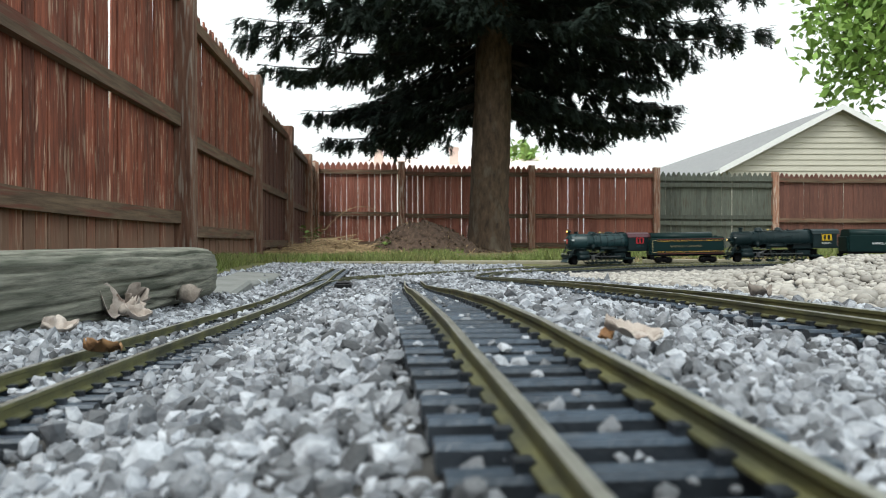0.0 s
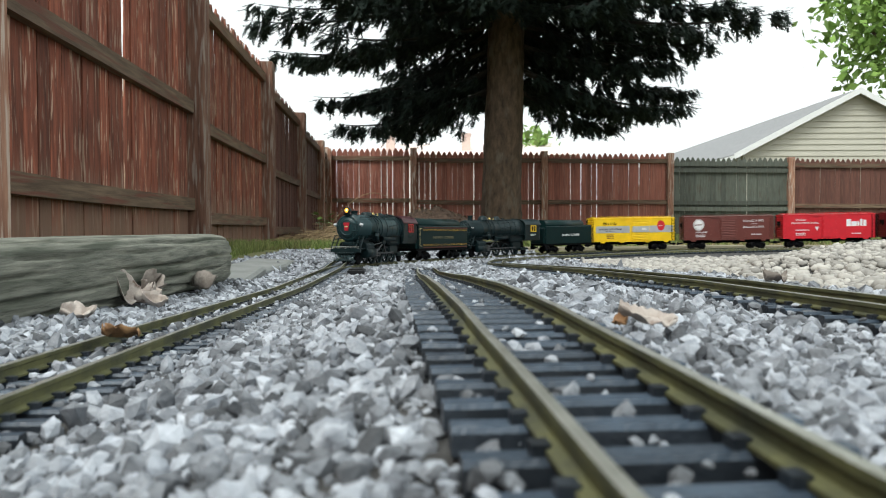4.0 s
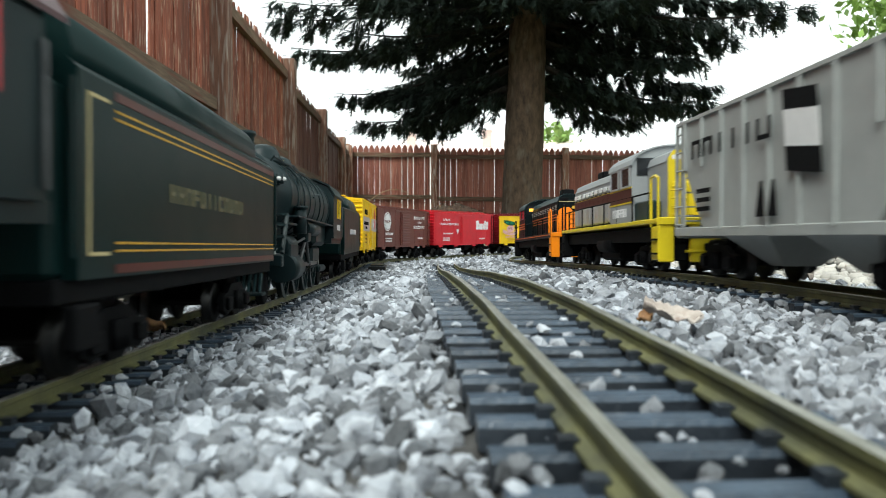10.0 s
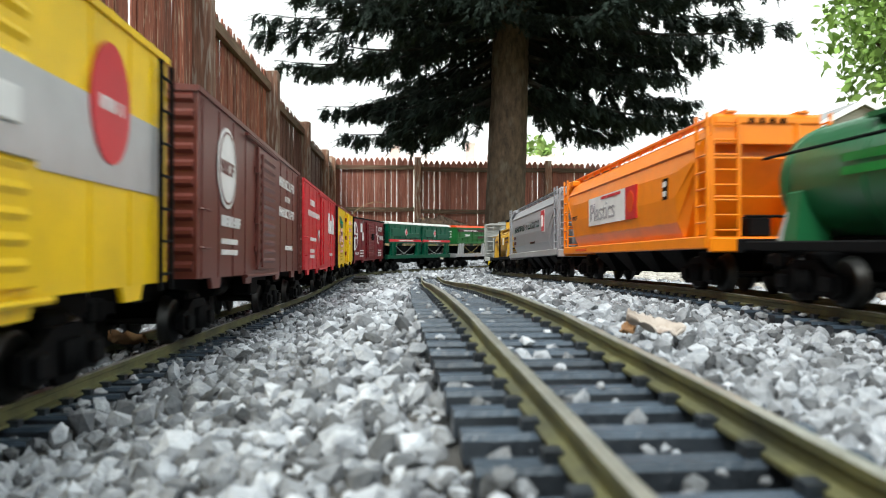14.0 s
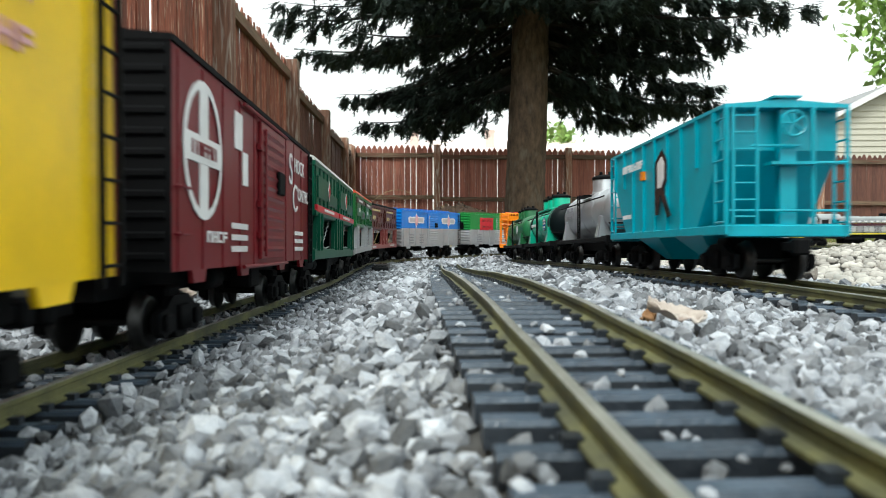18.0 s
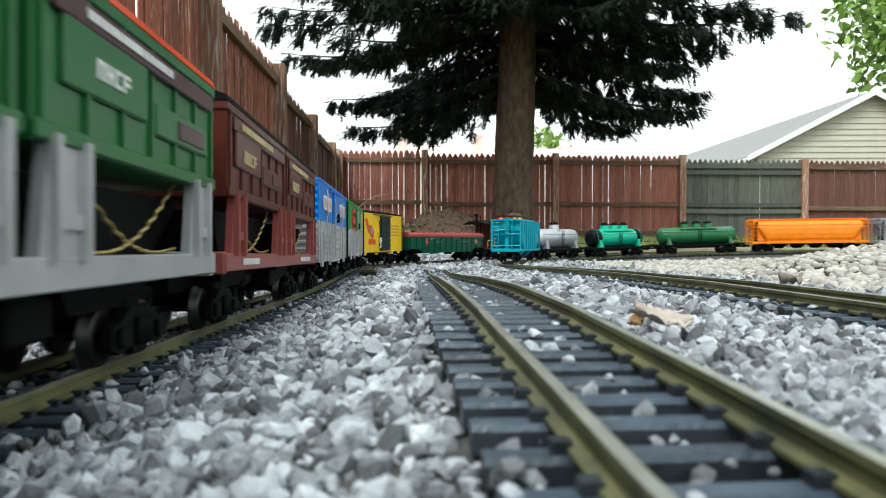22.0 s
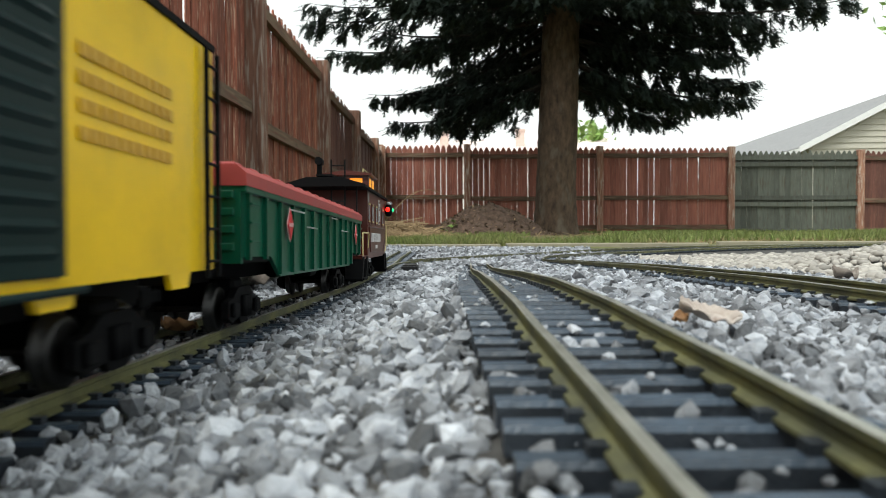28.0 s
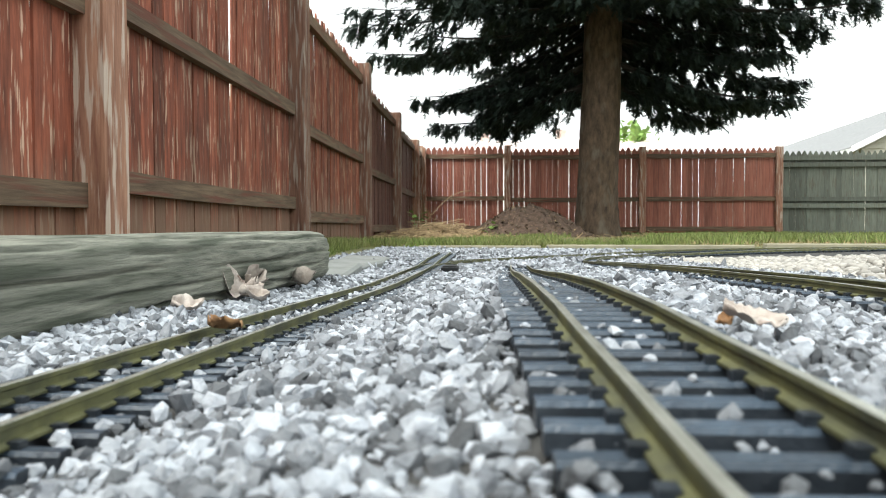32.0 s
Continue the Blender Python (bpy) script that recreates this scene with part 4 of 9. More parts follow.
# ---- soil heap, stalks, grass ----
def soil_mound():
    xs, ys = np.linspace(-1.1, 1.1, 130), np.linspace(-0.8, 0.8, 90)
    X, Y = np.meshgrid(xs, ys)
    H = 0.46 * np.exp(-((np.abs(X) / np.where(X < 0, 0.66, 0.68)) ** 2.2 + (Y / 0.5) ** 2)) * 1.02 - 0.02
    nz = np.array([noise.fractal((x * 6, y * 6, 0), 0.6, 2.0, 5) for x, y in zip(X.ravel(), Y.ravel())])
    Z = H.ravel() + 0.042 * nz * np.clip(H.ravel() * 6, 0.2, 1)
    n = len(xs)
    i = (np.arange(n - 1)[None, :] + n * np.arange(len(ys) - 1)[:, None]).ravel()
    ob = soup("soil_mound", np.stack([X.ravel(), Y.ravel(), Z], 1), np.stack([i, i + 1, i + n + 1, i + n], 1), M["mulch"], True)
    ob.matrix_basis = pose(-0.29, 9.3, -0.115)
    tagged(ob, "brown heap of loose soil and bark beside the spruce", "soil mound")
    # bark chips and pale dry bits strewn over the heap
    rng = np.random.RandomState(17)
    for name, mat, count, size, label, kind_word in (("bark_chips", "bark", 2600, 0.016, "loose dark bark chips on the soil heap", "bark chips"), ("leaf_litter", "straw", 420, 0.013, "pale dry leaf litter on the soil heap", "leaf litter")):
        k = rng.randint(0, len(Z), count)
        k = k[H.ravel()[k] > 0.01]
        c = np.stack([X.ravel()[k] + rng.uniform(-0.01, 0.01, len(k)) - 0.29, Y.ravel()[k] + rng.uniform(-0.01, 0.01, len(k)) + 9.3, Z[k] - 0.108], 1)
        a, ln = rng.uniform(0, 6.28, len(k)), size * np.exp(rng.normal(0, 0.4, len(k)))
        d = np.stack([np.cos(a) * ln, np.sin(a) * ln, rng.normal(0, 0.5, len(k)) * ln], 1)
        w = np.stack([-np.sin(a) * ln * 0.5, np.cos(a) * ln * 0.5, rng.normal(0, 0.4, len(k)) * ln], 1)
        up = np.array([0, 0, 0.006])
        P = np.stack([c - d, c - w, c + d, c + w, c + up], 1)
        b = 5 * np.arange(len(k))
        F = np.concatenate([np.stack([b + p, b + q, b + 4], 1) for p, q in ((0, 1), (1, 2), (2, 3), (3, 0))])
        tagged(soup(name, P.reshape(-1, 3), F, M[mat]), label, kind_word, kind="stuff")
    return ob


soil_mound()


def blades(name, x, y, h, w, mat, seed, label, category, lean=0.5):
    rng = np.random.RandomState(seed)
    n = len(x)
    z = ground_z(x, y)
    a = rng.uniform(0, 6.283, n)
    lx, ly = rng.normal(0, lean, n) * h, rng.normal(0, lean, n) * h
    dx, dy = np.cos(a) * w, np.sin(a) * w
    P = np.stack([np.stack([x - dx, y - dy, z - 0.02], 1), np.stack([x + dx, y + dy, z - 0.02], 1), np.stack([x + lx, y + ly, z + h], 1)], 1)
    F = np.arange(3 * n).reshape(n, 3)
    return tagged(soup(name, P.reshape(-1, 3), F, mat), label, category, kind="stuff")


def yard_growth():
    rng = np.random.RandomState(9)
    n = 60000
    y = 4.1 + 9.0 * rng.uniform(size=n) ** 1.5
    x = rng.uniform(-0.45, 0.75, n) * y - 0.2
    worn = np.array([noise.noise((a * 0.9, b * 0.6, 1.0)) for a, b in zip(x, y)])
    ok = (worn > -0.12) & (x > -1.36 - 0.08 * y) & ~((np.hypot(x - 0.5, y - 9.6) < 1.3)) & ~((np.abs(x + 1.2) < 0.9) & (np.abs(y - 8.4) < 1.6) & (rng.uniform(size=n) < 0.8))
    x, y = x[ok], y[ok]
    blades("grass", x, y, rng.uniform(0.02, 0.075, len(x)), 0.004 + 0.0006 * y, M["grass"], 10, "short patchy green and straw-coloured grass", "grass")
    n = 5200
    y = 4.1 + 4.2 * rng.uniform(size=n) ** 1.4
    x = rng.uniform(-0.42, 0.6, n) * y - 0.2
    ok = x > -1.36 - 0.08 * y
    blades("straw_litter", x[ok], y[ok], rng.uniform(0.008, 0.04, ok.sum()), 0.005, M["straw"], 15, "dead straw-coloured grass lying among the green", "dead grass", 1.4)
    n = 3500
    y = rng.uniform(1.5, 4.1, n)
    x = -0.75 - 0.085 * y - np.abs(rng.normal(0, 0.22, n))
    blades("grass", x, y, rng.uniform(0.03, 0.085, n), 0.003, M["grass"], 12, "short patchy green and straw-coloured grass", "grass")
    # cut stalks and twigs strewn before the fence corner
    V, F = [], []
    for k in range(1900):
        c = Vector((rng.normal(-1.25, 0.46), rng.normal(8.0, 0.7), 0))
        if rng.uniform() < 0.18:
            c = Vector((rng.normal(1.25, 0.3), rng.normal(10.0, 0.25), 0))
        hump = 0.20 * math.exp(-((c.x + 1.3) / 0.5) ** 2 - ((c.y - 8.2) / 0.8) ** 2)
        c.z = float(-0.105 + hump * rng.uniform(0.1, 1.0)) + 0.012
        a = rng.uniform(0, 3.14)
        half = 0.05 + 0.13 * rng.uniform() ** 1.6 + (0.2 if rng.uniform() < 0.04 else 0)
        d = Vector((math.cos(a), math.sin(a), rng.normal(0, 0.22))) * half
        w = rng.uniform(0.0016, 0.0055)
        mid = c + Vector((rng.normal(0, 0.12), rng.normal(0, 0.12), rng.uniform(-0.02, 0.16))) * half
        side = Vector((-math.sin(a), math.cos(a), 0)) * w
        up = Vector((0, 0, w * 1.7))
        n = len(V)
        for q in (c - d, mid, c + d):
            V += [tuple(q - side), tuple(q + side), tuple(q + up)]
        for o in (n, n + 3):
            F += [(o, o + 1, o + 4, o + 3), (o + 1, o + 2, o + 5, o + 4), (o + 2, o, o + 3, o + 5)]
    tagged(soup("dry_stalks", np.array(V), np.array(F), M["straw"]), "pile of dry stalks and twigs before the fence", "brush pile", kind="stuff")


yard_growth()


# ---- small things on the gravel ----
def dead_leaf(name, x, y, z, size, turn, label, seed, curl=0.5, mat="dead_leaf", tilt=0):
    """A dry curled leaf with lobes, a rib and some thickness."""
    rng = random.Random(seed)
    n, m = 14, 9
    V, F = [], []
    for k in range(n + 1):
        u = k / n
        half = size * 0.42 * math.sin(math.pi * min(u * 0.96 + 0.03, 1)) * (1 + 0.13 * math.sin(u * 14 + seed))
        for j in range(m):
            v = 2 * j / (m - 1) - 1
            px = (u - 0.5) * size * 1.3
            py = half * v
            pz = curl * size * (0.55 * v * v * (0.6 + 0.5 * math.sin(3 * u + seed)) + 0.35 * (2 * u - 1) ** 2) + 0.24 * size * noise.noise((u * 4, v * 2.5, seed)) + 0.10 * size * noise.noise((u * 11, v * 6, seed))
            V.append((px, py, pz))
    for k in range(n):
        for j in range(m - 1):
            a = k * m + j
            F.append((a, a + 1, a + m + 1, a + m))
    ob = soup(name, np.array(V), np.array(F), M[mat], True)
    md = ob.modifiers.new("thick", "SOLIDIFY")
    md.thickness = 0.0006
    ob.matrix_basis = pose(x, y, z, tilt + rng.uniform(-12, 12), rng.uniform(-12, 12), turn)
    return tagged(ob, label, "leaf", "fallen leaves")


def small_things():
    def gz(x, y):
        return float(ground_z([x], [y])[0])
    dead_leaf("dead_leaf", 0.094, 0.350, gz(0.094, 0.350) + 0.011, 0.022, -8, "pale tan crumpled dead leaf lying on the gravel", 1, 0.30, "pale_leaf", tilt=28)
    dead_leaf("dead_leaf", 0.083, 0.358, gz(0.083, 0.358) + 0.008, 0.010, 60, "small dark brown curled leaf on the gravel", 4, 0.7, "brown_leaf")
    dead_leaf("dead_leaf", -0.392, 0.850, gz(-0.392, 0.850) + 0.014, 0.046, 20, "crumpled pale grey dead leaf caught beside the log", 2, 1.1, "pale_leaf", tilt=25)
    dead_leaf("dead_leaf", -0.368, 0.83, gz(-0.368, 0.83) + 0.014, 0.034, 120, "curled dry leaf caught beside the log", 3, 1.0, "pale_leaf", tilt=20)
    dead_leaf("dead_leaf", -0.392, 0.875, gz(-0.392, 0.875) + 0.018, 0.034, 100, "crumpled grey-brown dead leaf caught beside the log", 12, 1.2, tilt=35)
    dead_leaf("dead_leaf", -0.350, 0.815, gz(-0.350, 0.815) + 0.012, 0.022, 10, "small pale curled leaf beside the log", 13, 1.0, "pale_leaf", tilt=40)
    dead_leaf("dead_leaf", -0.350, 0.640, gz(-0.350, 0.640) + 0.010, 0.026, 60, "pale dry leaf lying before the log", 6, 0.6, "pale_leaf", tilt=20)
    dead_leaf("dead_leaf", -0.398, 1.08, gz(-0.398, 1.08) + 0.016, 0.036, 150, "grey folded dead leaf beside the log end", 7, 0.9, tilt=35)
    dead_leaf("dead_leaf", -0.229, 0.475, outer.at(0.475)[2] + 0.002, 0.028, 80, "small orange-brown leaf lying between the rails", 8, 0.3, "brown_leaf")
    dead_leaf("dead_leaf", 0.36, 0.80, gz(0.36, 0.8) + 0.012, 0.026, 20, "brown dead leaf among the pale stones", 9, 0.7)
    # switch machine of the turnout
    sw = new("switch_machine")
    sw.matrix_basis = pose(-0.262, 1.86, outer.at(1.86)[2] - 0.014, 0, 0, 5)
    tagged(sw, "black plastic switch machine beside the turnout", "switch machine")
    bm = bmesh.new()
    box(bm, -0.022, 0.022, -0.045, 0.045, 0, 0.016, 0.002)
    part("housing", bm, M["black"], sw)
    bm = bmesh.new()
    box(bm, -0.018, 0.018, -0.038, 0.038, 0.0162, 0.0195, 0.0015)
    part("lid", bm, M["black"], sw)
    bm = bmesh.new()
    rod(bm, (-0.022, 0, 0.006), (-0.06, 0, 0.006), 0.0015)
    part("throw_bar", bm, C_STEEL, sw)
    # weeds by the fence
    for x, y, h, seed in ((-1.55, 8.2, 0.44, 3), (-1.46, 8.3, 0.36, 5), (-0.78, 8.9, 0.24, 8)):
        rng = random.Random(seed)
        weed = new("weed")
        weed.matrix_basis = pose(x, y, -0.11)
        tagged(weed, "small green weed growing before the fence", "plant", "weeds")
        for k in range(4):
            lean = Vector((rng.uniform(-0.12, 0.12), rng.uniform(-0.1, 0.1), h * rng.uniform(0.7, 1.1)))
            bm = bmesh.new()
            rod(bm, (0, 0, 0), lean, 0.003, 0.0015, 5)
            stem = part("stem", bm, M["grass"], weed)
            for j in range(5):
                u = 0.35 + 0.13 * j
                a = rng.uniform(0, 6.28)
                c = lean * u
                d = Vector((math.cos(a), math.sin(a), rng.uniform(-0.2, 0.5))) * 0.085
                w = Vector((-d.y, d.x, 0)) * 0.4
                bm = bmesh.new()
                bm.faces.new([bm.verts.new(v) for v in (c, c + d * 0.5 + w, c + d, c + d * 0.5 - w)])
                part("leaf", bm, M["leaves"], stem)
    # a dry arching stem
    bm = bmesh.new()
    pts = [Vector((-1.75 + 0.9 * u, 9.0, -0.1 + 0.62 * math.sin(u * 2.0))) for u in np.linspace(0, 1, 12)]
    for a, b in zip(pts[:-1], pts[1:]):
        rod(bm, a, b, 0.004, None, 5)
    tagged(part("dry_stem", bm, M["straw"]), "long dry arching stem before the fence", "plant")


C_STEEL = material("switch_steel", (0.3, 0.3, 0.3), (0.2, 0.2, 0.2), 40, 0.4, metal=0.8)
small_things()

# ---- the two trains ----
# how far each train has run, at every second second
RUN_TIMES = [2 * k for k in range(17)]
LEFT_RUN = (RUN_TIMES, [0.0, 0.911, 1.818, 2.671, 3.477, 4.276, 5.135, 6.019, 6.859, 7.626, 8.332, 9.007, 9.682, 10.390, 11.128, 11.897, 12.590])
RIGHT_RUN = (RUN_TIMES, [0.0, 0.924, 1.844, 2.758, 3.662, 4.569, 5.471, 6.380, 7.258, 8.133, 9.035, 9.973, 10.850, 11.691, 12.535, 13.380, 14.225])


def run_at(run, t):
    """The distance run, smooth between the known seconds."""
    ts, ds = run
    k = min(max(int(np.searchsorted(ts, t, "right")) - 1, 0), len(ts) - 2)
    slope = [(ds[1] - ds[0]) / (ts[1] - ts[0])] + [(ds[i + 1] - ds[i - 1]) / (ts[i + 1] - ts[i - 1]) for i in range(1, len(ts) - 1)] + [(ds[-1] - ds[-2]) / (ts[-1] - ts[-2])]
    h = ts[k + 1] - ts[k]
    u = (t - ts[k]) / h
    return ((2 * u ** 3 - 3 * u ** 2 + 1) * ds[k] + (u ** 3 - 2 * u ** 2 + u) * h * slope[k] + (3 * u ** 2 - 2 * u ** 3) * ds[k + 1] + (u ** 3 - u ** 2) * h * slope[k + 1])


def on_track(tr, s, half, sign):
    """The pose of a vehicle whose middle is at s and whose trucks stand half apart from it; sign: the way it faces."""
    a, b = tr.at(s - half), tr.at(s + half)
    d = (b - a) * sign
    return pose(*((a + b) / 2), 0, -math.degrees(math.atan2(d[2], math.hypot(d[0], d[1]))), math.degrees(math.atan2(d[1], d[0])))


MOVING = []


def roll(thing, tr, run, middle, half, sign):
    """sign -1: comes towards the camera on the outer track; +1: runs away on the inner one."""
    def where(t):
        s = middle - run_at(run, t) if sign < 0 else run_at(run, t) - middle
        return on_track(tr, s, half, sign)
    thing.matrix_basis = where(0.0)
    MOVING.append((thing, where))

# ---- rolling stock ----
def paint(name, c, rough=0.27, dark=0.8, dirt=None, **k):
    k.setdefault("spec", 0.07 if max(c) < 0.06 else 0.5)
    return material(name, c, tuple(v * dark for v in c), 25, rough, bump=0.06, bump_scale=300, spots=dirt, spot_scale=14, spot_at=(0.62, 0.9), rough2=rough + 0.15, **k)


C = {
    "yellow": paint("yellow_paint", (0.90, 0.585, 0.005)), "silver": paint("silver_paint", (0.532, 0.5415, 0.5605), metal=0.45), "brown": paint("box_brown", (0.135, 0.0324, 0.0243)),
    "red": paint("bright_red", (0.60, 0.012, 0.026)), "maroon": paint("dark_red", (0.155, 0.0042, 0.0098), 0.3, spec=0.35), "green": paint("deep_green", (0.002, 0.082, 0.044), spec=0.28),
    "leaf": paint("leaf_green", (0.02, 0.26, 0.05)), "grass_green": paint("hopper_green", (0.014, 0.125, 0.03)), "cyan": paint("turquoise", (0.006, 0.36, 0.47)), "teal": paint("sea_green", (0.0133, 0.437, 0.2755)),
    "orange": paint("orange_paint", (0.90, 0.25, 0.005)), "deep_orange": paint("red_orange", (0.72, 0.07, 0.012)), "grey": paint("grey_paint", (0.297, 0.306, 0.333)), "light_grey": paint("hopper_grey", (0.36, 0.378, 0.369), dirt=(0.225, 0.225, 0.207)),
    "tuscan": paint("tuscan_red", (0.088, 0.0165, 0.0105), 0.28, spec=0.4), "pink_red": paint("oxide_red", (0.30, 0.075, 0.07)), "blue": paint("bright_blue", (0.006, 0.21, 0.70)), "dark_green": paint("tank_green", (0.0162, 0.135, 0.0495)),
    "gold": paint("dusty_yellow", (0.62, 0.36, 0.035), 0.42, dirt=(0.35, 0.2, 0.05)), "white": paint("white_print", (0.78, 0.78, 0.78), 0.5), "cream": paint("cream_print", (0.6, 0.5, 0.25), 0.5),
    "pink": paint("pink_print", (0.75, 0.42, 0.42), 0.5), "chrome": material("bright_tank", (0.50, 0.52, 0.55), (0.42, 0.44, 0.47), 20, 0.32, metal=0.65, rough2=0.44),
    "loco": paint("engine_black", (0.0075, 0.0190, 0.0215), 0.34, 0.7, dirt=(0.026, 0.036, 0.037), spec=0.2), "smokebox": paint("graphite", (0.013, 0.040, 0.045), 0.30, 0.75, dirt=(0.050, 0.074, 0.078), spec=0.4), "tender": paint("tender_green_black", (0.0038, 0.0185, 0.0182), 0.30, spec=0.16),
    # pale grey stands in for brightness reflected and seen through the panes
    "pale_pane": material("pale_pane", (0.50, 0.52, 0.54), (0.40, 0.42, 0.44), 12, 0.08),
    "faded": paint("faded_gold", (0.15, 0.135, 0.07), 0.5),
    "bulb": material("bulb", (1, 0.8, 0.4), (1, 0.8, 0.4), 10, 0.3, emit=(1.0, 0.75, 0.3), glow=5.0),
    "steel": material("worn_steel", (0.13, 0.135, 0.14), (0.06, 0.062, 0.065), 60, 0.35, metal=0.7, rough2=0.55), "tread": material("bright_tread", (0.06, 0.06, 0.06), (0.025, 0.025, 0.025), 60, 0.38, metal=0.9, rough2=0.5), "wheel": material("wheel_face", (0.0112, 0.0108, 0.0105), (0.0063, 0.0063, 0.0063), 60, 0.6, spec=0.25), "frame": paint("frame_black", (0.0041, 0.0045, 0.0053), 0.65, spec=0.1),
    "diesel": paint("diesel_black", (0.0048, 0.0088, 0.01), 0.32), "stripe": paint("orange_stripe", (0.62, 0.14, 0.02)), "diesel_grey": paint("diesel_grey", (0.306, 0.324, 0.333), 0.4), "band": paint("maroon_band", (0.0638, 0.0153, 0.0221)),
    "lemon": paint("lemon_paint", (0.74, 0.58, 0.02)), "rust_cover": paint("red_cover", (0.34, 0.045, 0.04), 0.5), "glass": material("dark_pane", (0.018, 0.0207, 0.0234), (0.0135, 0.0153, 0.018), 10, 0.08), "brass": material("brass_chain", (0.42, 0.33, 0.12), (0.3, 0.22, 0.08), 60, 0.4, metal=0.7),
    "lamp": material("lit_lamp", (1, 0.6, 0.12), (1, 0.55, 0.1), 10, 0.3, emit=(1.0, 0.40, 0.02), glow=0.9), "window_glow": material("lit_window", (1, 0.45, 0.06), (0.9, 0.4, 0.05), 10, 0.3, emit=(1.0, 0.36, 0.03), glow=0.5),
    "red_lamp": material("red_lamp", (1, 0.03, 0.02), (1, 0.03, 0.02), 10, 0.3, emit=(1.0, 0.015, 0.01), glow=1.6), "green_lamp": material("green_lamp", (0.02, 0.6, 0.25), (0.02, 0.6, 0.25), 10, 0.3, emit=(0.02, 0.6, 0.2), glow=0.9),
    "plate": paint("plate_red", (0.45, 0.02, 0.035)), "white_roof": paint("white_rim", (0.7, 0.7, 0.68)), "clear": material("marker_glass", (0.7, 0.7, 0.68), (0.6, 0.6, 0.6), 30, 0.1),
}
W = 0.0550
SHARED = {}


def shared(name, key, build, mat, parent, m):
    """A part on mesh data that alike parts share."""
    if key not in SHARED:
        bm = bmesh.new()
        build(bm)
        SHARED[key] = mesh_of(name, bm, mat)
    ob = new(name, SHARED[key])
    ob.parent, ob.matrix_basis = parent, m
    return ob


def slab(name, parent, mat, x0, x1, y0, y1, z0, z1, bevel=0.0, label=""):
    bm = bmesh.new()
    box(bm, x0, x1, y0, y1, z0, z1, bevel)
    return part(name, bm, mat, parent, label)


def bar(name, parent, mat, a, b, r=0.0011, seg=6):
    bm = bmesh.new()
    rod(bm, a, b, r, None, seg)
    return part(name, bm, mat, parent)


def pipe(name, parent, mat, pts, r=0.001, seg=6):
    bm = bmesh.new()
    for a, b in zip(pts[:-1], pts[1:]):
        rod(bm, a, b, r, None, seg)
    return part(name, bm, mat, parent)


def ladder(parent, mat, x, y, z0, z1, width, rungs, along="x", name="ladder"):
    bm = bmesh.new()
    h = width / 2
    ends = ((x - h, y), (x + h, y)) if along == "x" else ((x, y - h), (x, y + h))
    for ex, ey in ends:
        box(bm, ex - 0.0011, ex + 0.0011, ey - 0.0011, ey + 0.0011, z0, z1)
    for k in range(rungs):
        z = z0 + (z1 - z0) * (k + 0.5) / rungs
        rod(bm, (*ends[0], z), (*ends[1], z), 0.0009, None, 6)
    return part(name, bm, mat, parent)


def lettering(parent, mat, x, z, width, height, count, y=None, name="lettering", label="", seed=1):
    """A row of plain bars, the size and colour of a line of printed letters; x is its front end, on the car's left side."""
    rng = random.Random(seed * 31 + count)
    bm = bmesh.new()
    y = (W + 0.0004) if y is None else y
    step = width / count
    for k in range(count):
        w = step * rng.uniform(0.62, 0.84)
        x1 = x - k * step
        if height < 0.0055:
            box(bm, x1 - w, x1, y - 0.0003, y + 0.0004, z, z + height)
            continue
        # larger letters: two thin uprights, or one, with a cross bar
        t = min(w * 0.3, height * 0.22)
        ups = rng.choice(((0.0, 1.0), (0.0, 1.0), (0.0,), (0.5,)))
        for u in ups:
            xa = x1 - (w - t) * u
            box(bm, xa - t, xa, y - 0.0003, y + 0.0004, z, z + height)
        for v in rng.sample((0.0, 0.5, 1.0), 1 if len(ups) > 1 else 2):
            za = z + (height - t) * v
            if len(ups) > 1:
                box(bm, x1 - w + t, x1 - t, y - 0.0003, y + 0.0004, za, za + t)
            elif ups[0] == 0.0:
                box(bm, x1 - w, x1 - t, y - 0.0003, y + 0.0004, za, za + t)
    return part(name, bm, mat, parent, label)


def words(parent, mat, text, x, z, size, y=None, name="lettering", stretch=1.0):
    """Real letters on the left side, reading from front to rear; x is the front end, z the base line."""
    cu = bpy.data.curves.new(name, "FONT")
    cu.body, cu.size, cu.extrude = text, size, 0.0003
    ob = bpy.data.objects.new(name, cu)
    scene.collection.objects.link(ob)
    bpy.context.view_layer.update()
    me = bpy.data.meshes.new_from_object(ob.evaluated_get(bpy.context.evaluated_depsgraph_get()))
    bpy.data.objects.remove(ob)
    me.materials.clear()
    me.materials.append(mat)
    out = new(name, me)
    out.parent = parent
    y = (W + 0.0006) if y is None else y
    out.matrix_basis = Matrix(((-stretch, 0, 0, x), (0, 0, 1, y), (0, 1, 0, z), (0, 0, 0, 1)))
    return out


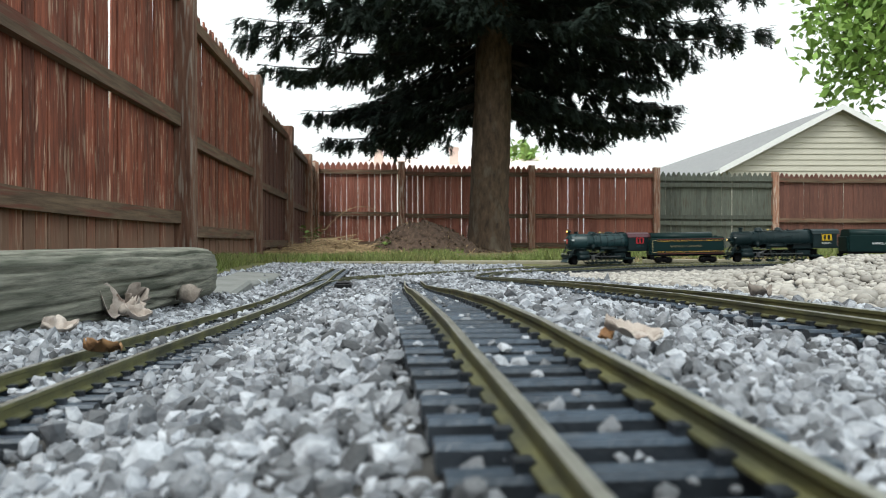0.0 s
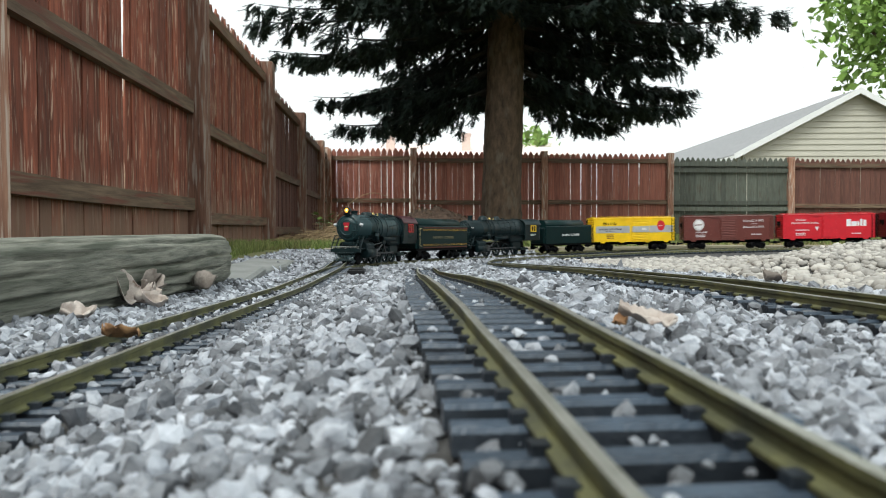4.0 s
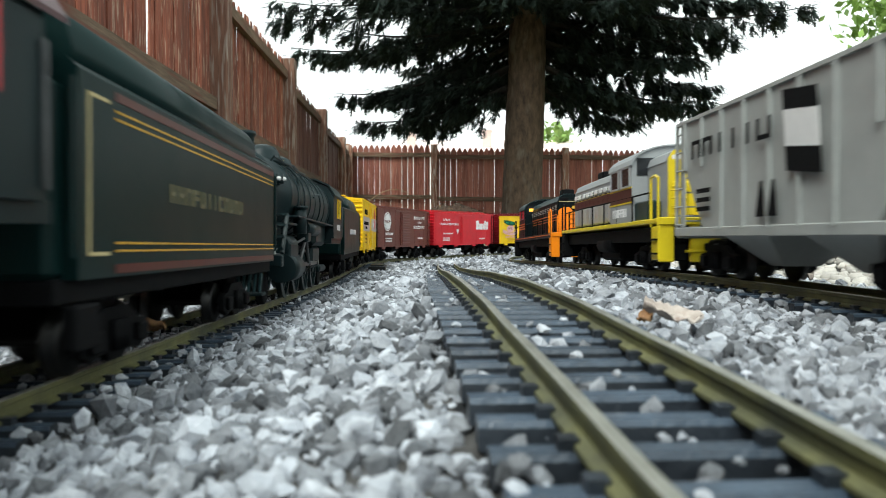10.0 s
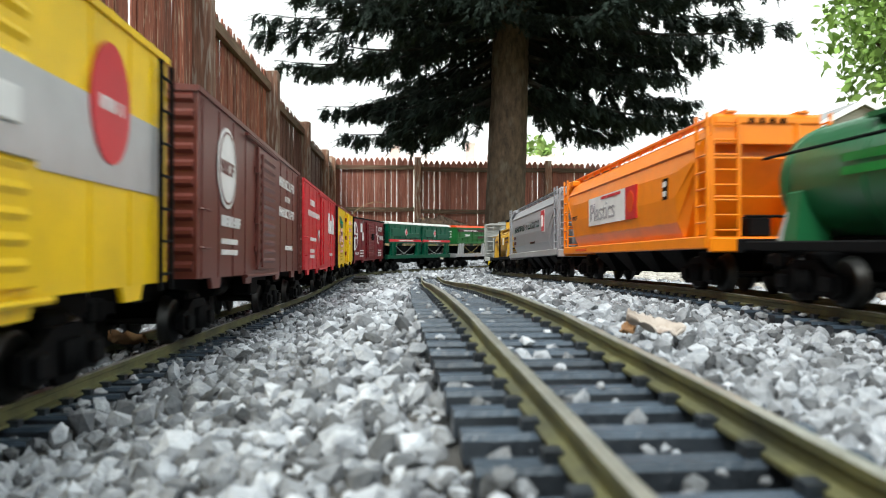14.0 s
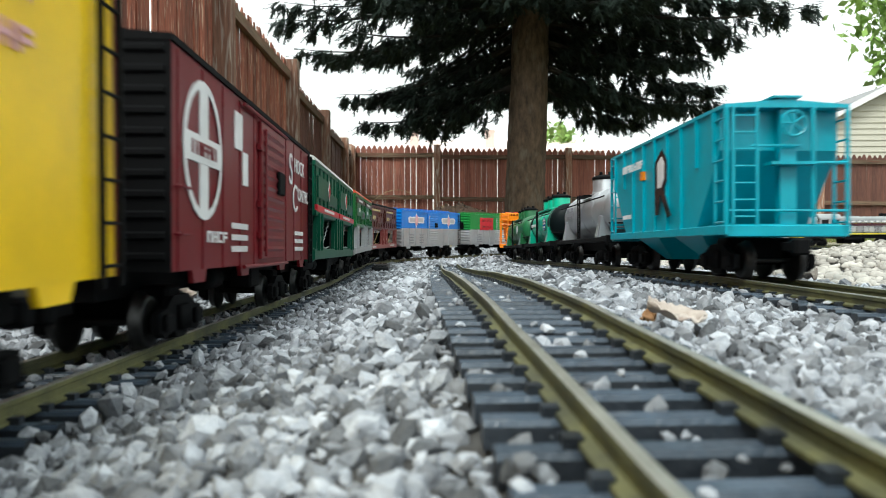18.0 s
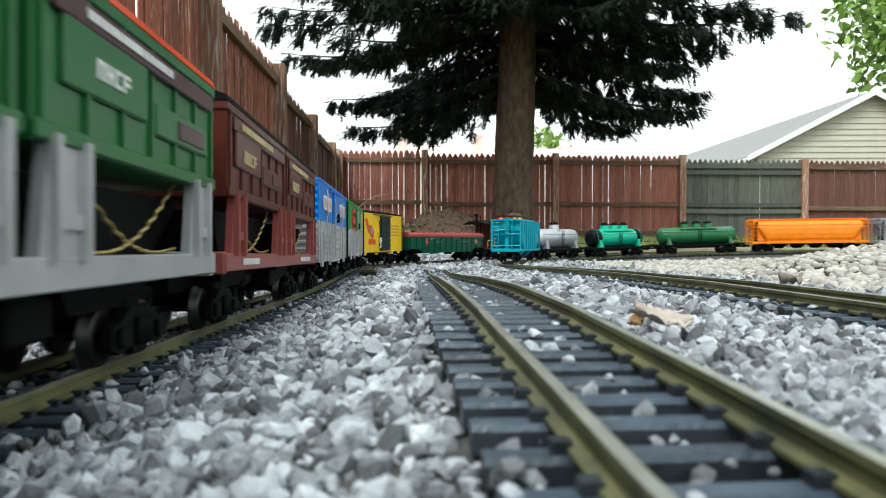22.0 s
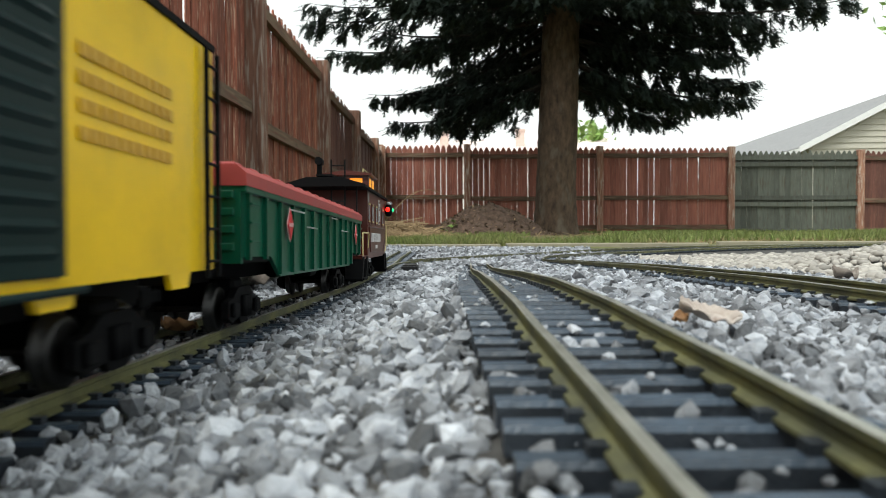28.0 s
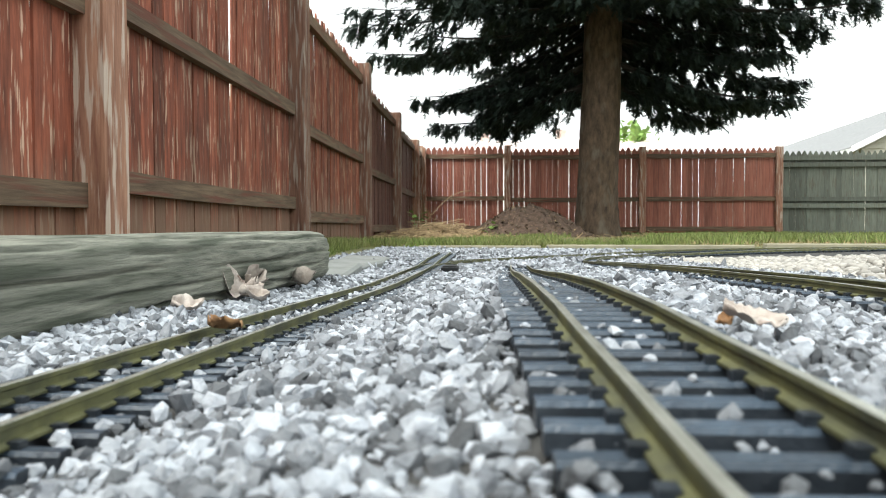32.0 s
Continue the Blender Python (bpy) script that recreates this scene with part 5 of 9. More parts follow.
def disc(parent, mat, x, z, rx, rz, y=None, name="emblem", label="", seg=24, inner=0.0):
    bm = bmesh.new()
    y = (W + 0.0004) if y is None else y
    ring = [[bm.verts.new((x + rx * f * math.cos(2 * math.pi * k / seg), yy, z + rz * f * math.sin(2 * math.pi * k / seg))) for k in range(seg)]
            for f, yy in ((1, y - 0.0003), (1, y + 0.0004))]
    for k in range(seg):
        bm.faces.new((ring[0][k], ring[0][(k + 1) % seg], ring[1][(k + 1) % seg], ring[1][k]))
    if inner:
        hole = [bm.verts.new((x + rx * inner * math.cos(2 * math.pi * k / seg), y + 0.0004, z + rz * inner * math.sin(2 * math.pi * k / seg))) for k in range(seg)]
        for k in range(seg):
            bm.faces.new((ring[1][k], ring[1][(k + 1) % seg], hole[(k + 1) % seg], hole[k]))
    else:
        bm.faces.new(ring[1])
    return part(name, bm, mat, parent, label)


def shape(parent, mat, outline, y=None, name="emblem", label=""):
    """A flat printed shape on the left side with an (x, z) outline."""
    bm = bmesh.new()
    y = (W + 0.0004) if y is None else y
    extrude_y(bm, outline, y - 0.0003, y + 0.0004)
    return part(name, bm, mat, parent, label)


def side_frame_bm(bm):
    o = [(-0.037, 0.010), (-0.028, 0.006), (-0.012, 0.009), (-0.008, 0.004), (0.008, 0.004), (0.012, 0.009), (0.028, 0.006), (0.037, 0.010), (0.037, 0.021), (0.026, 0.023), (0.014, 0.030), (-0.014, 0.030), (-0.026, 0.023), (-0.037, 0.021)]
    extrude_y(bm, o, 0.0305, 0.0355)
    for x in (-0.0265, 0.0265):
        box(bm, x - 0.006, x + 0.006, 0.0355, 0.039, 0.010, 0.020, 0.001)
    for x in (-0.006, 0, 0.006):
        rod(bm, (x, 0.037, 0.009), (x, 0.037, 0.024), 0.0026, None, 8)


def wheelset_bm(bm):
    for e in (-1, 1):
        lathe(bm, [(0.0, 0.004), (0.0, 0.0128), (0.0012, 0.0132), (0.0012, 0.006)], (0, e * 0.0265, 0), (0, 0, 0), 22)
        lathe(bm, [(0.0056, 0.005), (0.0056, 0.0130), (0.0068, 0.0130), (0.0068, 0.006)], (0, e * 0.0265, 0), (0, 0, 0), 22)
    rod(bm, (0, -0.034, 0), (0, 0.034, 0), 0.0022, None, 8)


def tread_bm(bm):
    lathe(bm, [(0.0, 0.012), (0.0, 0.0143), (0.001, 0.0155), (0.0052, 0.0160), (0.0056, 0.0180), (0.0068, 0.0180), (0.0068, 0.012)], (0, 0.0265, 0), (0, 0, 0), 24)


def truck(parent, x):
    """A four-wheel freight truck: bolster with two side frames and two wheelsets."""
    t = shared("truck", "bolster", lambda bm: box(bm, -0.012, 0.012, -0.031, 0.031, 0.012, 0.036, 0.002), C["frame"], parent, pose(x, 0, 0))
    for r in (0, 180):
        shared("side_frame", "side_frame", side_frame_bm, C["frame"], t, pose(0, 0, 0, 0, 0, r))
    for dx in (-0.0265, 0.0265):
        shared("axle", "wheelset", wheelset_bm, C["wheel"], t, pose(dx, 0, 0.0157))
        for r in (0, 180):
            shared("wheel", "tread", tread_bm, C["tread"], t, pose(dx, 0, 0.0157, 0, 0, r))
    return t


def coupler_bm(bm):
    box(bm, 0, 0.022, -0.004, 0.004, 0.024, 0.032, 0.001)
    box(bm, 0.018, 0.030, -0.007, 0.006, 0.021, 0.035, 0.002)


def running_gear(car, L, sill=0.04, inset=0.075):
    for e in (1, -1):
        truck(car, e * (L / 2 - inset))
        shared("coupler", "coupler", coupler_bm, C["frame"], car, pose(e * (L / 2 - 0.004), 0, 0, 0, 0, 0 if e > 0 else 180))


def underframe(car, L, mat, sill):
    slab("underframe", car, mat, -L / 2 + 0.006, L / 2 - 0.006, -0.014, 0.014, sill - 0.016, sill + 0.002)
    bm = bmesh.new()
    rod(bm, (0.03, 0.02, sill - 0.011), (0.075, 0.02, sill - 0.011), 0.008, None, 12)
    part("brake_cylinder", bm, mat, car)
    slab("brake_box", car, mat, -0.06, -0.025, 0.018, 0.036, sill - 0.022, sill - 0.004, 0.002)


def start_car(name, label, front, rear, left, group="freight cars"):
    car = new(name)
    tagged(car, label, "train car" if "engine" not in name and "loco" not in name else "locomotive", group)
    if left:
        roll(car, outer, LEFT_RUN, (front + rear) / 2, (rear - front) / 2 - 0.075, -1)
    else:
        roll(car, inner, RIGHT_RUN, (front + rear) / 2, (rear - front) / 2 - 0.075, 1)
    return car


def box_car(label, front, rear, side, end, roof, low=None, door=None, door_w=0.085, top=0.166, sill=0.046, ribs=True, plug=False, split=0.105, left=True, ladder_mat=None, name="box_car", dx=0.0):
    """A 40-foot box car: body, peaked roof with walkway, sliding door, ribbed ends, ladders, trucks."""
    L = rear - front
    car = start_car(name, label, front, rear, left)
    h = L / 2
    bm = bmesh.new()
    box(bm, -h + 0.002, h - 0.002, -W + 0.0005, W - 0.0005, split if low else sill, top)
    part("body", bm, side, car)
    if low:
        slab("lower_body", car, low, -h + 0.002, h - 0.002, -W + 0.0005, W - 0.0005, sill, split - 0.0002, 0, "silver lower side")
    bm = bmesh.new()
    extrude_x(bm, [(-W - 0.001, top), (W + 0.001, top), (W + 0.001, top + 0.0035), (0, top + 0.008), (-W - 0.001, top + 0.0035)], -h, h)
    part("roof", bm, roof, car)
    for k in range(9):
        x = -h + L * (k + 0.5) / 9
        shared("roof_rib", ("roof_rib", roof.name, round(top, 3)), lambda bm: extrude_x(bm, [(-W, top + 0.0035), (W, top + 0.0035), (W, top + 0.005), (0, top + 0.0096), (-W, top + 0.005)], -0.0012, 0.0012), roof, car, pose(x, 0, 0))
    slab("roof_walk", car, roof, -h + 0.004, h - 0.004, -0.010, 0.010, top + 0.0105, top + 0.0122)
    # ends with pressed ribs
    n = 11
    for e in (1, -1):
        for k in range(n):
            z = sill + 0.008 + (top - sill - 0.012) * k / (n - 1)
            mat = low if (low and z < split) else end
            shared("end_rib", ("end_rib", mat.name), lambda bm: extrude_y(bm, [(-0.0005, -0.0038), (0.003, -0.0012), (0.003, 0.0012), (-0.0005, 0.0038)], -W + 0.003, W - 0.003), mat, car,
                   pose(e * (h - 0.002), 0, z, 0, 0, 0 if e > 0 else 180))
        if end is not side and not low:
            slab("end_wall", car, end, *sorted((e * (h - 0.0018), e * (h - 0.0006))), -W, W, sill, top)
    # posts along the side
    if ribs:
        for s in (1, -1):
            for k in range(11):
                x = -h + 0.012 + (L - 0.024) * k / 10
                if abs(x - dx) < door_w / 2 + 0.012:
                    continue
                if low:
                    shared("side_rib", ("rib", low.name, 1), lambda bm: box(bm, -0.0011, 0.0011, -0.0004, 0.0024, sill, split), low, car, pose(x, s * (W - 0.0005), 0, 0, 0, 0 if s > 0 else 180))
                else:
                    shared("side_rib", ("rib", side.name, round(top, 3)), lambda bm: box(bm, -0.0009, 0.0009, -0.0004, 0.0007, sill, top - 0.002), side, car, pose(x, s * (W - 0.0005), 0, 0, 0, 0 if s > 0 else 180))
    # side sill tabs and top chord
    for s in (1, -1):
        for x in (-h + 0.05, -0.07, 0.07, h - 0.05):
            shared("sill_tab", ("tab", (low or side).name), lambda bm: extrude_y(bm, [(-0.014, 0), (-0.010, -0.008), (0.010, -0.008), (0.014, 0)], -0.0022, 0.0006), low or side, car, pose(x, s * (W - 0.0012), sill + 0.0005, 0, 0, 0 if s > 0 else 180))
    # doors
    dm = door or side
    for s in (1, -1):
        y0, y1 = sorted((s * (W - 0.0005), s * (W + 0.0022)))
        d = slab("door", car, dm, dx - door_w / 2, dx + door_w / 2, y0, y1, (split if low else sill + 0.004), top - 0.006, 0.0005)
        if low:
            slab("lower_door", car, low, dx - door_w / 2, dx + door_w / 2, y0, y1, sill + 0.004, split - 0.0002, 0.0005)
        if not plug:
            for k in range(12):
                z = sill + 0.012 + (top - sill - 0.026) * k / 11
                mat = low if (low and z < split) else dm
                shared("door_rib", ("door_rib", mat.name, door_w), lambda bm: extrude_x(bm, [(-0.0004, -0.003), (0.0016, 0), (-0.0004, 0.003)], -door_w / 2 + 0.008, door_w / 2 - 0.008), mat, d, pose(dx, s * (W + 0.0022), z, 0, 0, 0 if s > 0 else 180))
        for z in (sill - 0.001, top - 0.004):
            bar("door_track", car, low if (low and z < split) else dm, (dx - door_w * 0.6, s * (W + 0.0024), z), (dx + door_w * 1.1, s * (W + 0.0024), z), 0.0016)
        for z in (sill + 0.02, sill + 0.045, top - 0.03):
            slab("door_latch", d, low if (low and z < split) else dm, dx + door_w / 2 - 0.001, dx + door_w / 2 + 0.007, *sorted((s * W, s * (W + 0.0035))), z, z + 0.005)
        pipe("door_bar", d, low or dm, [(dx + door_w / 2 - 0.006, s * (W + 0.0045), sill + 0.006), (dx + door_w / 2 - 0.006, s * (W + 0.0045), top - 0.012)], 0.0011)
    lm = ladder_mat or C["frame"]
    for s in (1, -1):
        ladder(car, lm, -h + 0.012, s * (W + 0.0028), sill - 0.004, top - 0.002, 0.017, 7)
        for z in (sill + 0.02, sill + 0.045):
            shared("grab_iron", ("grab", (low or side).name), lambda bm: (rod(bm, (-0.008, 0.0035, 0), (0.008, 0.0035, 0), 0.0008, None, 6), rod(bm, (-0.008, 0, 0), (-0.008, 0.0035, 0), 0.0008, None, 6), rod(bm, (0.008, 0, 0), (0.008, 0.0035, 0), 0.0008, None, 6)),
                   low or side, car, pose(h - 0.014, s * W, z, 0, 0, 0 if s > 0 else 180))
    ladder(car, lm, -h - 0.004, 0.036, sill, top, 0.016, 7, "y")
    ladder(car, lm, h + 0.004, -0.036, sill, top, 0.016, 7, "y")
    bm = bmesh.new()
    lathe(bm, [(0, 0.009), (0.0015, 0.009)], (h + 0.004, 0.018, top - 0.05), (h + 0.01, 0.018, top - 0.05), 14)
    part("brake_wheel", bm, C["frame"], car)
    slab("end_box", car, C["frame"], h + 0.001, h + 0.006, -0.012, 0.024, top - 0.05, top - 0.03, 0.001)
    underframe(car, L, C["frame"], sill)
    running_gear(car, L)
    return car


# box cars and reefers of the train on the outer track
c = box_car("yellow box car with a silver band and red disc", 5.950, 6.402, C["yellow"], C["yellow"], C["yellow"], dx=-0.03, door_w=0.1)
for x0, x1 in ((0.028, 0.214), (-0.214, -0.082)):
    slab("band", c, C["silver"], x0, x1, W - 0.0002, W + 0.0005, 0.092, 0.128, 0, "silver band")
slab("door_band", c, C["silver"], -0.078, 0.018, W + 0.002, W + 0.0045, 0.094, 0.126, 0, "silver band on the door")
slab("notice_board", c, C["white"], -0.062, -0.038, W + 0.004, W + 0.0062, 0.104, 0.116, 0.0005)
lettering(c, C["frame"], 0.175, 0.134, 0.075, 0.013, 6)
lettering(c, C["frame"], 0.2, 0.108, 0.13, 0.008, 14, W + 0.0009)
lettering(c, C["frame"], 0.16, 0.098, 0.05, 0.006, 5, W + 0.0009)
for k in range(3):
    lettering(c, C["brown"], 0.155, 0.062 + 0.009 * k, 0.04, 0.004, 6, seed=k)
disc(c, C["red"], -0.146, 0.128, 0.021, 0.027, W + 0.0009, label="red disc emblem")
lettering(c, C["white"], -0.133, 0.124, 0.028, 0.006, 5, W + 0.0014)

c = box_car("brown box car with white lettering and round emblem", 6.456, 6.908, C["brown"], C["brown"], C["brown"], ladder_mat=C["brown"])
disc(c, C["white"], 0.15, 0.126, 0.028, 0.03, label="white round emblem")
disc(c, C["brown"], 0.15, 0.126, 0.025, 0.027, W + 0.0008, inner=0.94)
lettering(c, C["brown"], 0.17, 0.121, 0.04, 0.010, 4, W + 0.0009)
lettering(c, C["white"], 0.165, 0.083, 0.06, 0.008, 9)
for k in range(2):
    lettering(c, C["white"], 0.165, 0.062 + 0.008 * k, 0.05, 0.004, 8, seed=k)
for z, n, w in ((0.138, 7, 0.085), (0.124, 3, 0.03), (0.106, 7, 0.085)):
    lettering(c, C["white"], -0.075 if n == 7 else -0.11, z, w * 1.25, 0.010 if n == 7 else 0.006, n, seed=n)
lettering(c, C["white"], -0.115, 0.07, 0.05, 0.005, 8)

c = box_car("bright red refrigerator car with white lettering", 6.950, 7.410, C["red"], C["red"], C["red"], plug=True, door_w=0.07)
for k, (z, w, n) in enumerate(((0.138, 0.05, 5), (0.122, 0.14, 18), (0.087, 0.07, 8), (0.070, 0.05, 6), (0.062, 0.05, 6))):
    lettering(c, C["white"], 0.19 if k == 1 else 0.165, z, w, 0.008 if k < 2 else 0.005, n, seed=k)
shape(c, C["white"], [(0.06, 0.086), (0.05, 0.106), (0.07, 0.106)], label="white triangle emblem")
for x, w, z1 in ((-0.085, 0.022, 0.142), (-0.11, 0.026, 0.130), (-0.14, 0.008, 0.130), (-0.152, 0.012, 0.142), (-0.168, 0.014, 0.138)):
    slab("lettering", c, C["white"], x - w, x, W - 0.0002, W + 0.0008, 0.106, z1, 0, "bold white lettering")
lettering(c, C["white"], -0.11, 0.066, 0.05, 0.005, 6)

c = box_car("yellow refrigerator car with green and pink emblems", 7.466, 7.912, C["yellow"], C["maroon"], C["maroon"], plug=True, door_w=0.05, ribs=False)
bm = bmesh.new()
o = [(0.19 - 0.08 * u, 0.148 - 0.012 * math.sin(u * 2.2) + 0.008 * math.sin(math.pi * u)) for u in np.linspace(0, 1, 9)]
o2 = [(0.186 - 0.075 * u, 0.137 - 0.012 * math.sin(u * 2.2) - 0.002 * math.sin(math.pi * u)) for u in np.linspace(1, 0, 9)]
shape(c, C["green"], o + o2, label="dark green curved emblem")
lettering(c, C["teal"], 0.172, 0.134, 0.045, 0.006, 6, W + 0.0009)
disc(c, C["pink"], 0.142, 0.110, 0.026, 0.015, label="pink emblem")
bm = bmesh.new()
o = [(0.197 - 0.108 * u, 0.094 - 0.010 * math.sin(math.pi * u) - 0.006 * u) for u in np.linspace(0, 1, 11)] + [(0.197 - 0.108 * u, 0.109 - 0.010 * math.sin(math.pi * u) - 0.006 * u) for u in np.linspace(1, 0, 11)]
shape(c, C["pink"], o, W + 0.0009, label="pink ribbon emblem")
lettering(c, C["gold"], 0.175, 0.088, 0.065, 0.007, 7, W + 0.0014)
lettering(c, C["brown"], 0.158, 0.108, 0.03, 0.008, 3, W + 0.0014)
lettering(c, C["pink"], 0.175, 0.071, 0.075, 0.006, 12)
for k in range(3):
    lettering(c, C["gold"], 0.165, 0.055 + 0.006 * k, 0.05, 0.003, 5, seed=k)
for k, (w, z) in enumerate(((0.1, 0.14), (0.1, 0.122), (0.06, 0.104), (0.05, 0.09))):
    lettering(c, C["pink"], -0.06 - 0.02 * (k > 1), z, w, 0.009, 9 if k < 2 else 5, seed=k)
for x in (0.035, -0.035):
    for z in (0.064, 0.1, 0.142):
        slab("hinge", c, C["maroon"], x - 0.006, x + 0.006, W - 0.0002, W + 0.003, z, z + 0.009, 0.0008)
for x in (0.012, -0.012):
    bar("door_bar", c, C["yellow"], (x, W + 0.004, 0.048), (x, W + 0.004, 0.162), 0.0018)

c = box_car("dark red box car with white cross emblem and lettering", 7.974, 8.428, C["maroon"], C["frame"], C["frame"], dx=-0.02, door_w=0.095)
disc(c, C["white"], 0.172, 0.116, 0.037, 0.041, inner=0.88, label="white ring emblem")
slab("emblem", c, C["white"], 0.164, 0.180, W - 0.0002, W + 0.0007, 0.077, 0.155, 0, "upright of the white cross emblem")
slab("emblem", c, C["white"], 0.139, 0.205, W - 0.0002, W + 0.0009, 0.108, 0.124, 0, "bar of the white cross emblem")
lettering(c, C["maroon"], 0.198, 0.112, 0.052, 0.008, 7, W + 0.0013)
slab("lettering", c, C["white"], 0.082, 0.102, W - 0.0002, W + 0.0007, 0.128, 0.154, 0, "large white initial")
slab("lettering", c, C["white"], 0.066, 0.08, W - 0.0002, W + 0.0007, 0.104, 0.128, 0, "large white initial")
lettering(c, C["white"], 0.165, 0.062, 0.045, 0.007, 4)
for k in range(3):
    lettering(c, C["white"], 0.11, 0.056 + 0.008 * k, 0.045, 0.004, 7, seed=k)
    lettering(c, C["white"], -0.13, 0.056 + 0.008 * k, 0.05, 0.004, 7, seed=k + 5)
words(c, C["white"], "S", -0.098, 0.122, 0.044)
words(c, C["white"], "HOCK", -0.126, 0.136, 0.021)
words(c, C["white"], "C", -0.118, 0.096, 0.04)
words(c, C["white"], "ONTROL", -0.147, 0.108, 0.019)
slab("placard", c, C["frame"], -0.055, -0.03, W + 0.002, W + 0.0055, 0.106, 0.126, 0.001)

c = box_car("blue and silver box car with a white star emblem", 10.018, 10.472, C["blue"], C["blue"], C["blue"], low=C["silver"], split=0.108)
for x in (0.125, -0.125):
    shape(c, C["white"], [(x, 0.167 - 0.006), (x + 0.012, 0.135), (x, 0.109), (x - 0.012, 0.135)], label="white star emblem")
    shape(c, C["white"], [(x + 0.058, 0.142), (x + 0.052, 0.126), (x - 0.052, 0.126), (x - 0.058, 0.142), (x - 0.05, 0.148), (x + 0.05, 0.148)], W + 0.0008)
    slab("emblem", c, C["silver"], x - 0.048, x + 0.048, W, W + 0.0014, 0.130, 0.144, 0, "grey centre of the emblem")
    disc(c, C["pink"], x, 0.136, 0.01, 0.018, W + 0.0018)
slab("placard", c, C["frame"], -0.03, -0.010, W + 0.002, W + 0.0055, 0.112, 0.128, 0.001)
for k in range(4):
    lettering(c, C["grey"], 0.175, 0.056 + 0.009 * k, 0.035, 0.004, 5, seed=k)
    lettering(c, C["grey"], 0.10, 0.056 + 0.009 * k, 0.03, 0.004, 4, seed=k + 4)
slab("end_placard", c, C["frame"], 0.2305, 0.235, -0.02, 0.02, 0.122, 0.144, 0.001)

c = box_car("green and silver box car with a red panel", 10.562, 11.010, C["leaf"], C["leaf"], C["leaf"], low=C["silver"], split=0.106)
slab("panel", c, C["red"], 0.06, 0.155, W - 0.0002, W + 0.0008, 0.104, 0.155, 0, "red panel with faint lettering")
for z in (0.138, 0.112):
    lettering(c, C["brown"], 0.142, z, 0.07, 0.01, 6, W + 0.0013)
slab("panel", c, C["cream"], -0.21, -0.14, W - 0.0002, W + 0.0008, 0.108, 0.155, 0, "pale panel with a red and green emblem")
disc(c, C["red"], -0.175, 0.134, 0.016, 0.012, W + 0.0012)
disc(c, C["leaf"], -0.175, 0.12, 0.02, 0.007, W + 0.0012)
slab("placard", c, C["frame"], -0.03, -0.012, W + 0.002, W + 0.0055, 0.112, 0.126, 0.001)
for k in range(4):
    lettering(c, C["grey"], 0.175, 0.056 + 0.009 * k, 0.035, 0.004, 5, seed=k)
slab("end_placard", c, C["frame"], 0.2305, 0.235, -0.016, 0.016, 0.122, 0.14, 0.001)

c = box_car("bright yellow box car with a black door and red emblem", 11.052, 11.510, C["yellow"], C["yellow"], C["frame"], door=C["tender"], door_w=0.113, ribs=False, dx=-0.016)
for z in (0.058, 0.1, 0.146):
    slab("door_bracket", c, C["yellow"], 0.05, 0.062, W - 0.0002, W + 0.004, z, z + 0.007, 0.0005)
shape(c, C["deep_orange"], [(0.185, 0.146), (0.165, 0.150), (0.15, 0.130), (0.12, 0.128), (0.10, 0.11), (0.10, 0.095), (0.12, 0.085), (0.135, 0.1), (0.15, 0.106), (0.165, 0.12), (0.178, 0.136)], label="red running emblem")
disc(c, C["grey"], 0.125, 0.112, 0.012, 0.012, W + 0.0009)
shape(c, C["deep_orange"], [(0.15, 0.07), (0.15, 0.086), (0.085, 0.086), (0.085, 0.07)], label="red lettering block")
slab("latch", c, C["white"], 0.035, 0.052, W + 0.002, W + 0.006, 0.076, 0.092, 0.001, "white door latch")
slab("latch", c, C["white"], 0.04, 0.045, W + 0.002, W + 0.006, 0.058, 0.076, 0.001)
for k in range(4):
    lettering(c, C["gold"], -0.085, 0.098 + 0.010 * k, 0.085, 0.005, 11, seed=k)


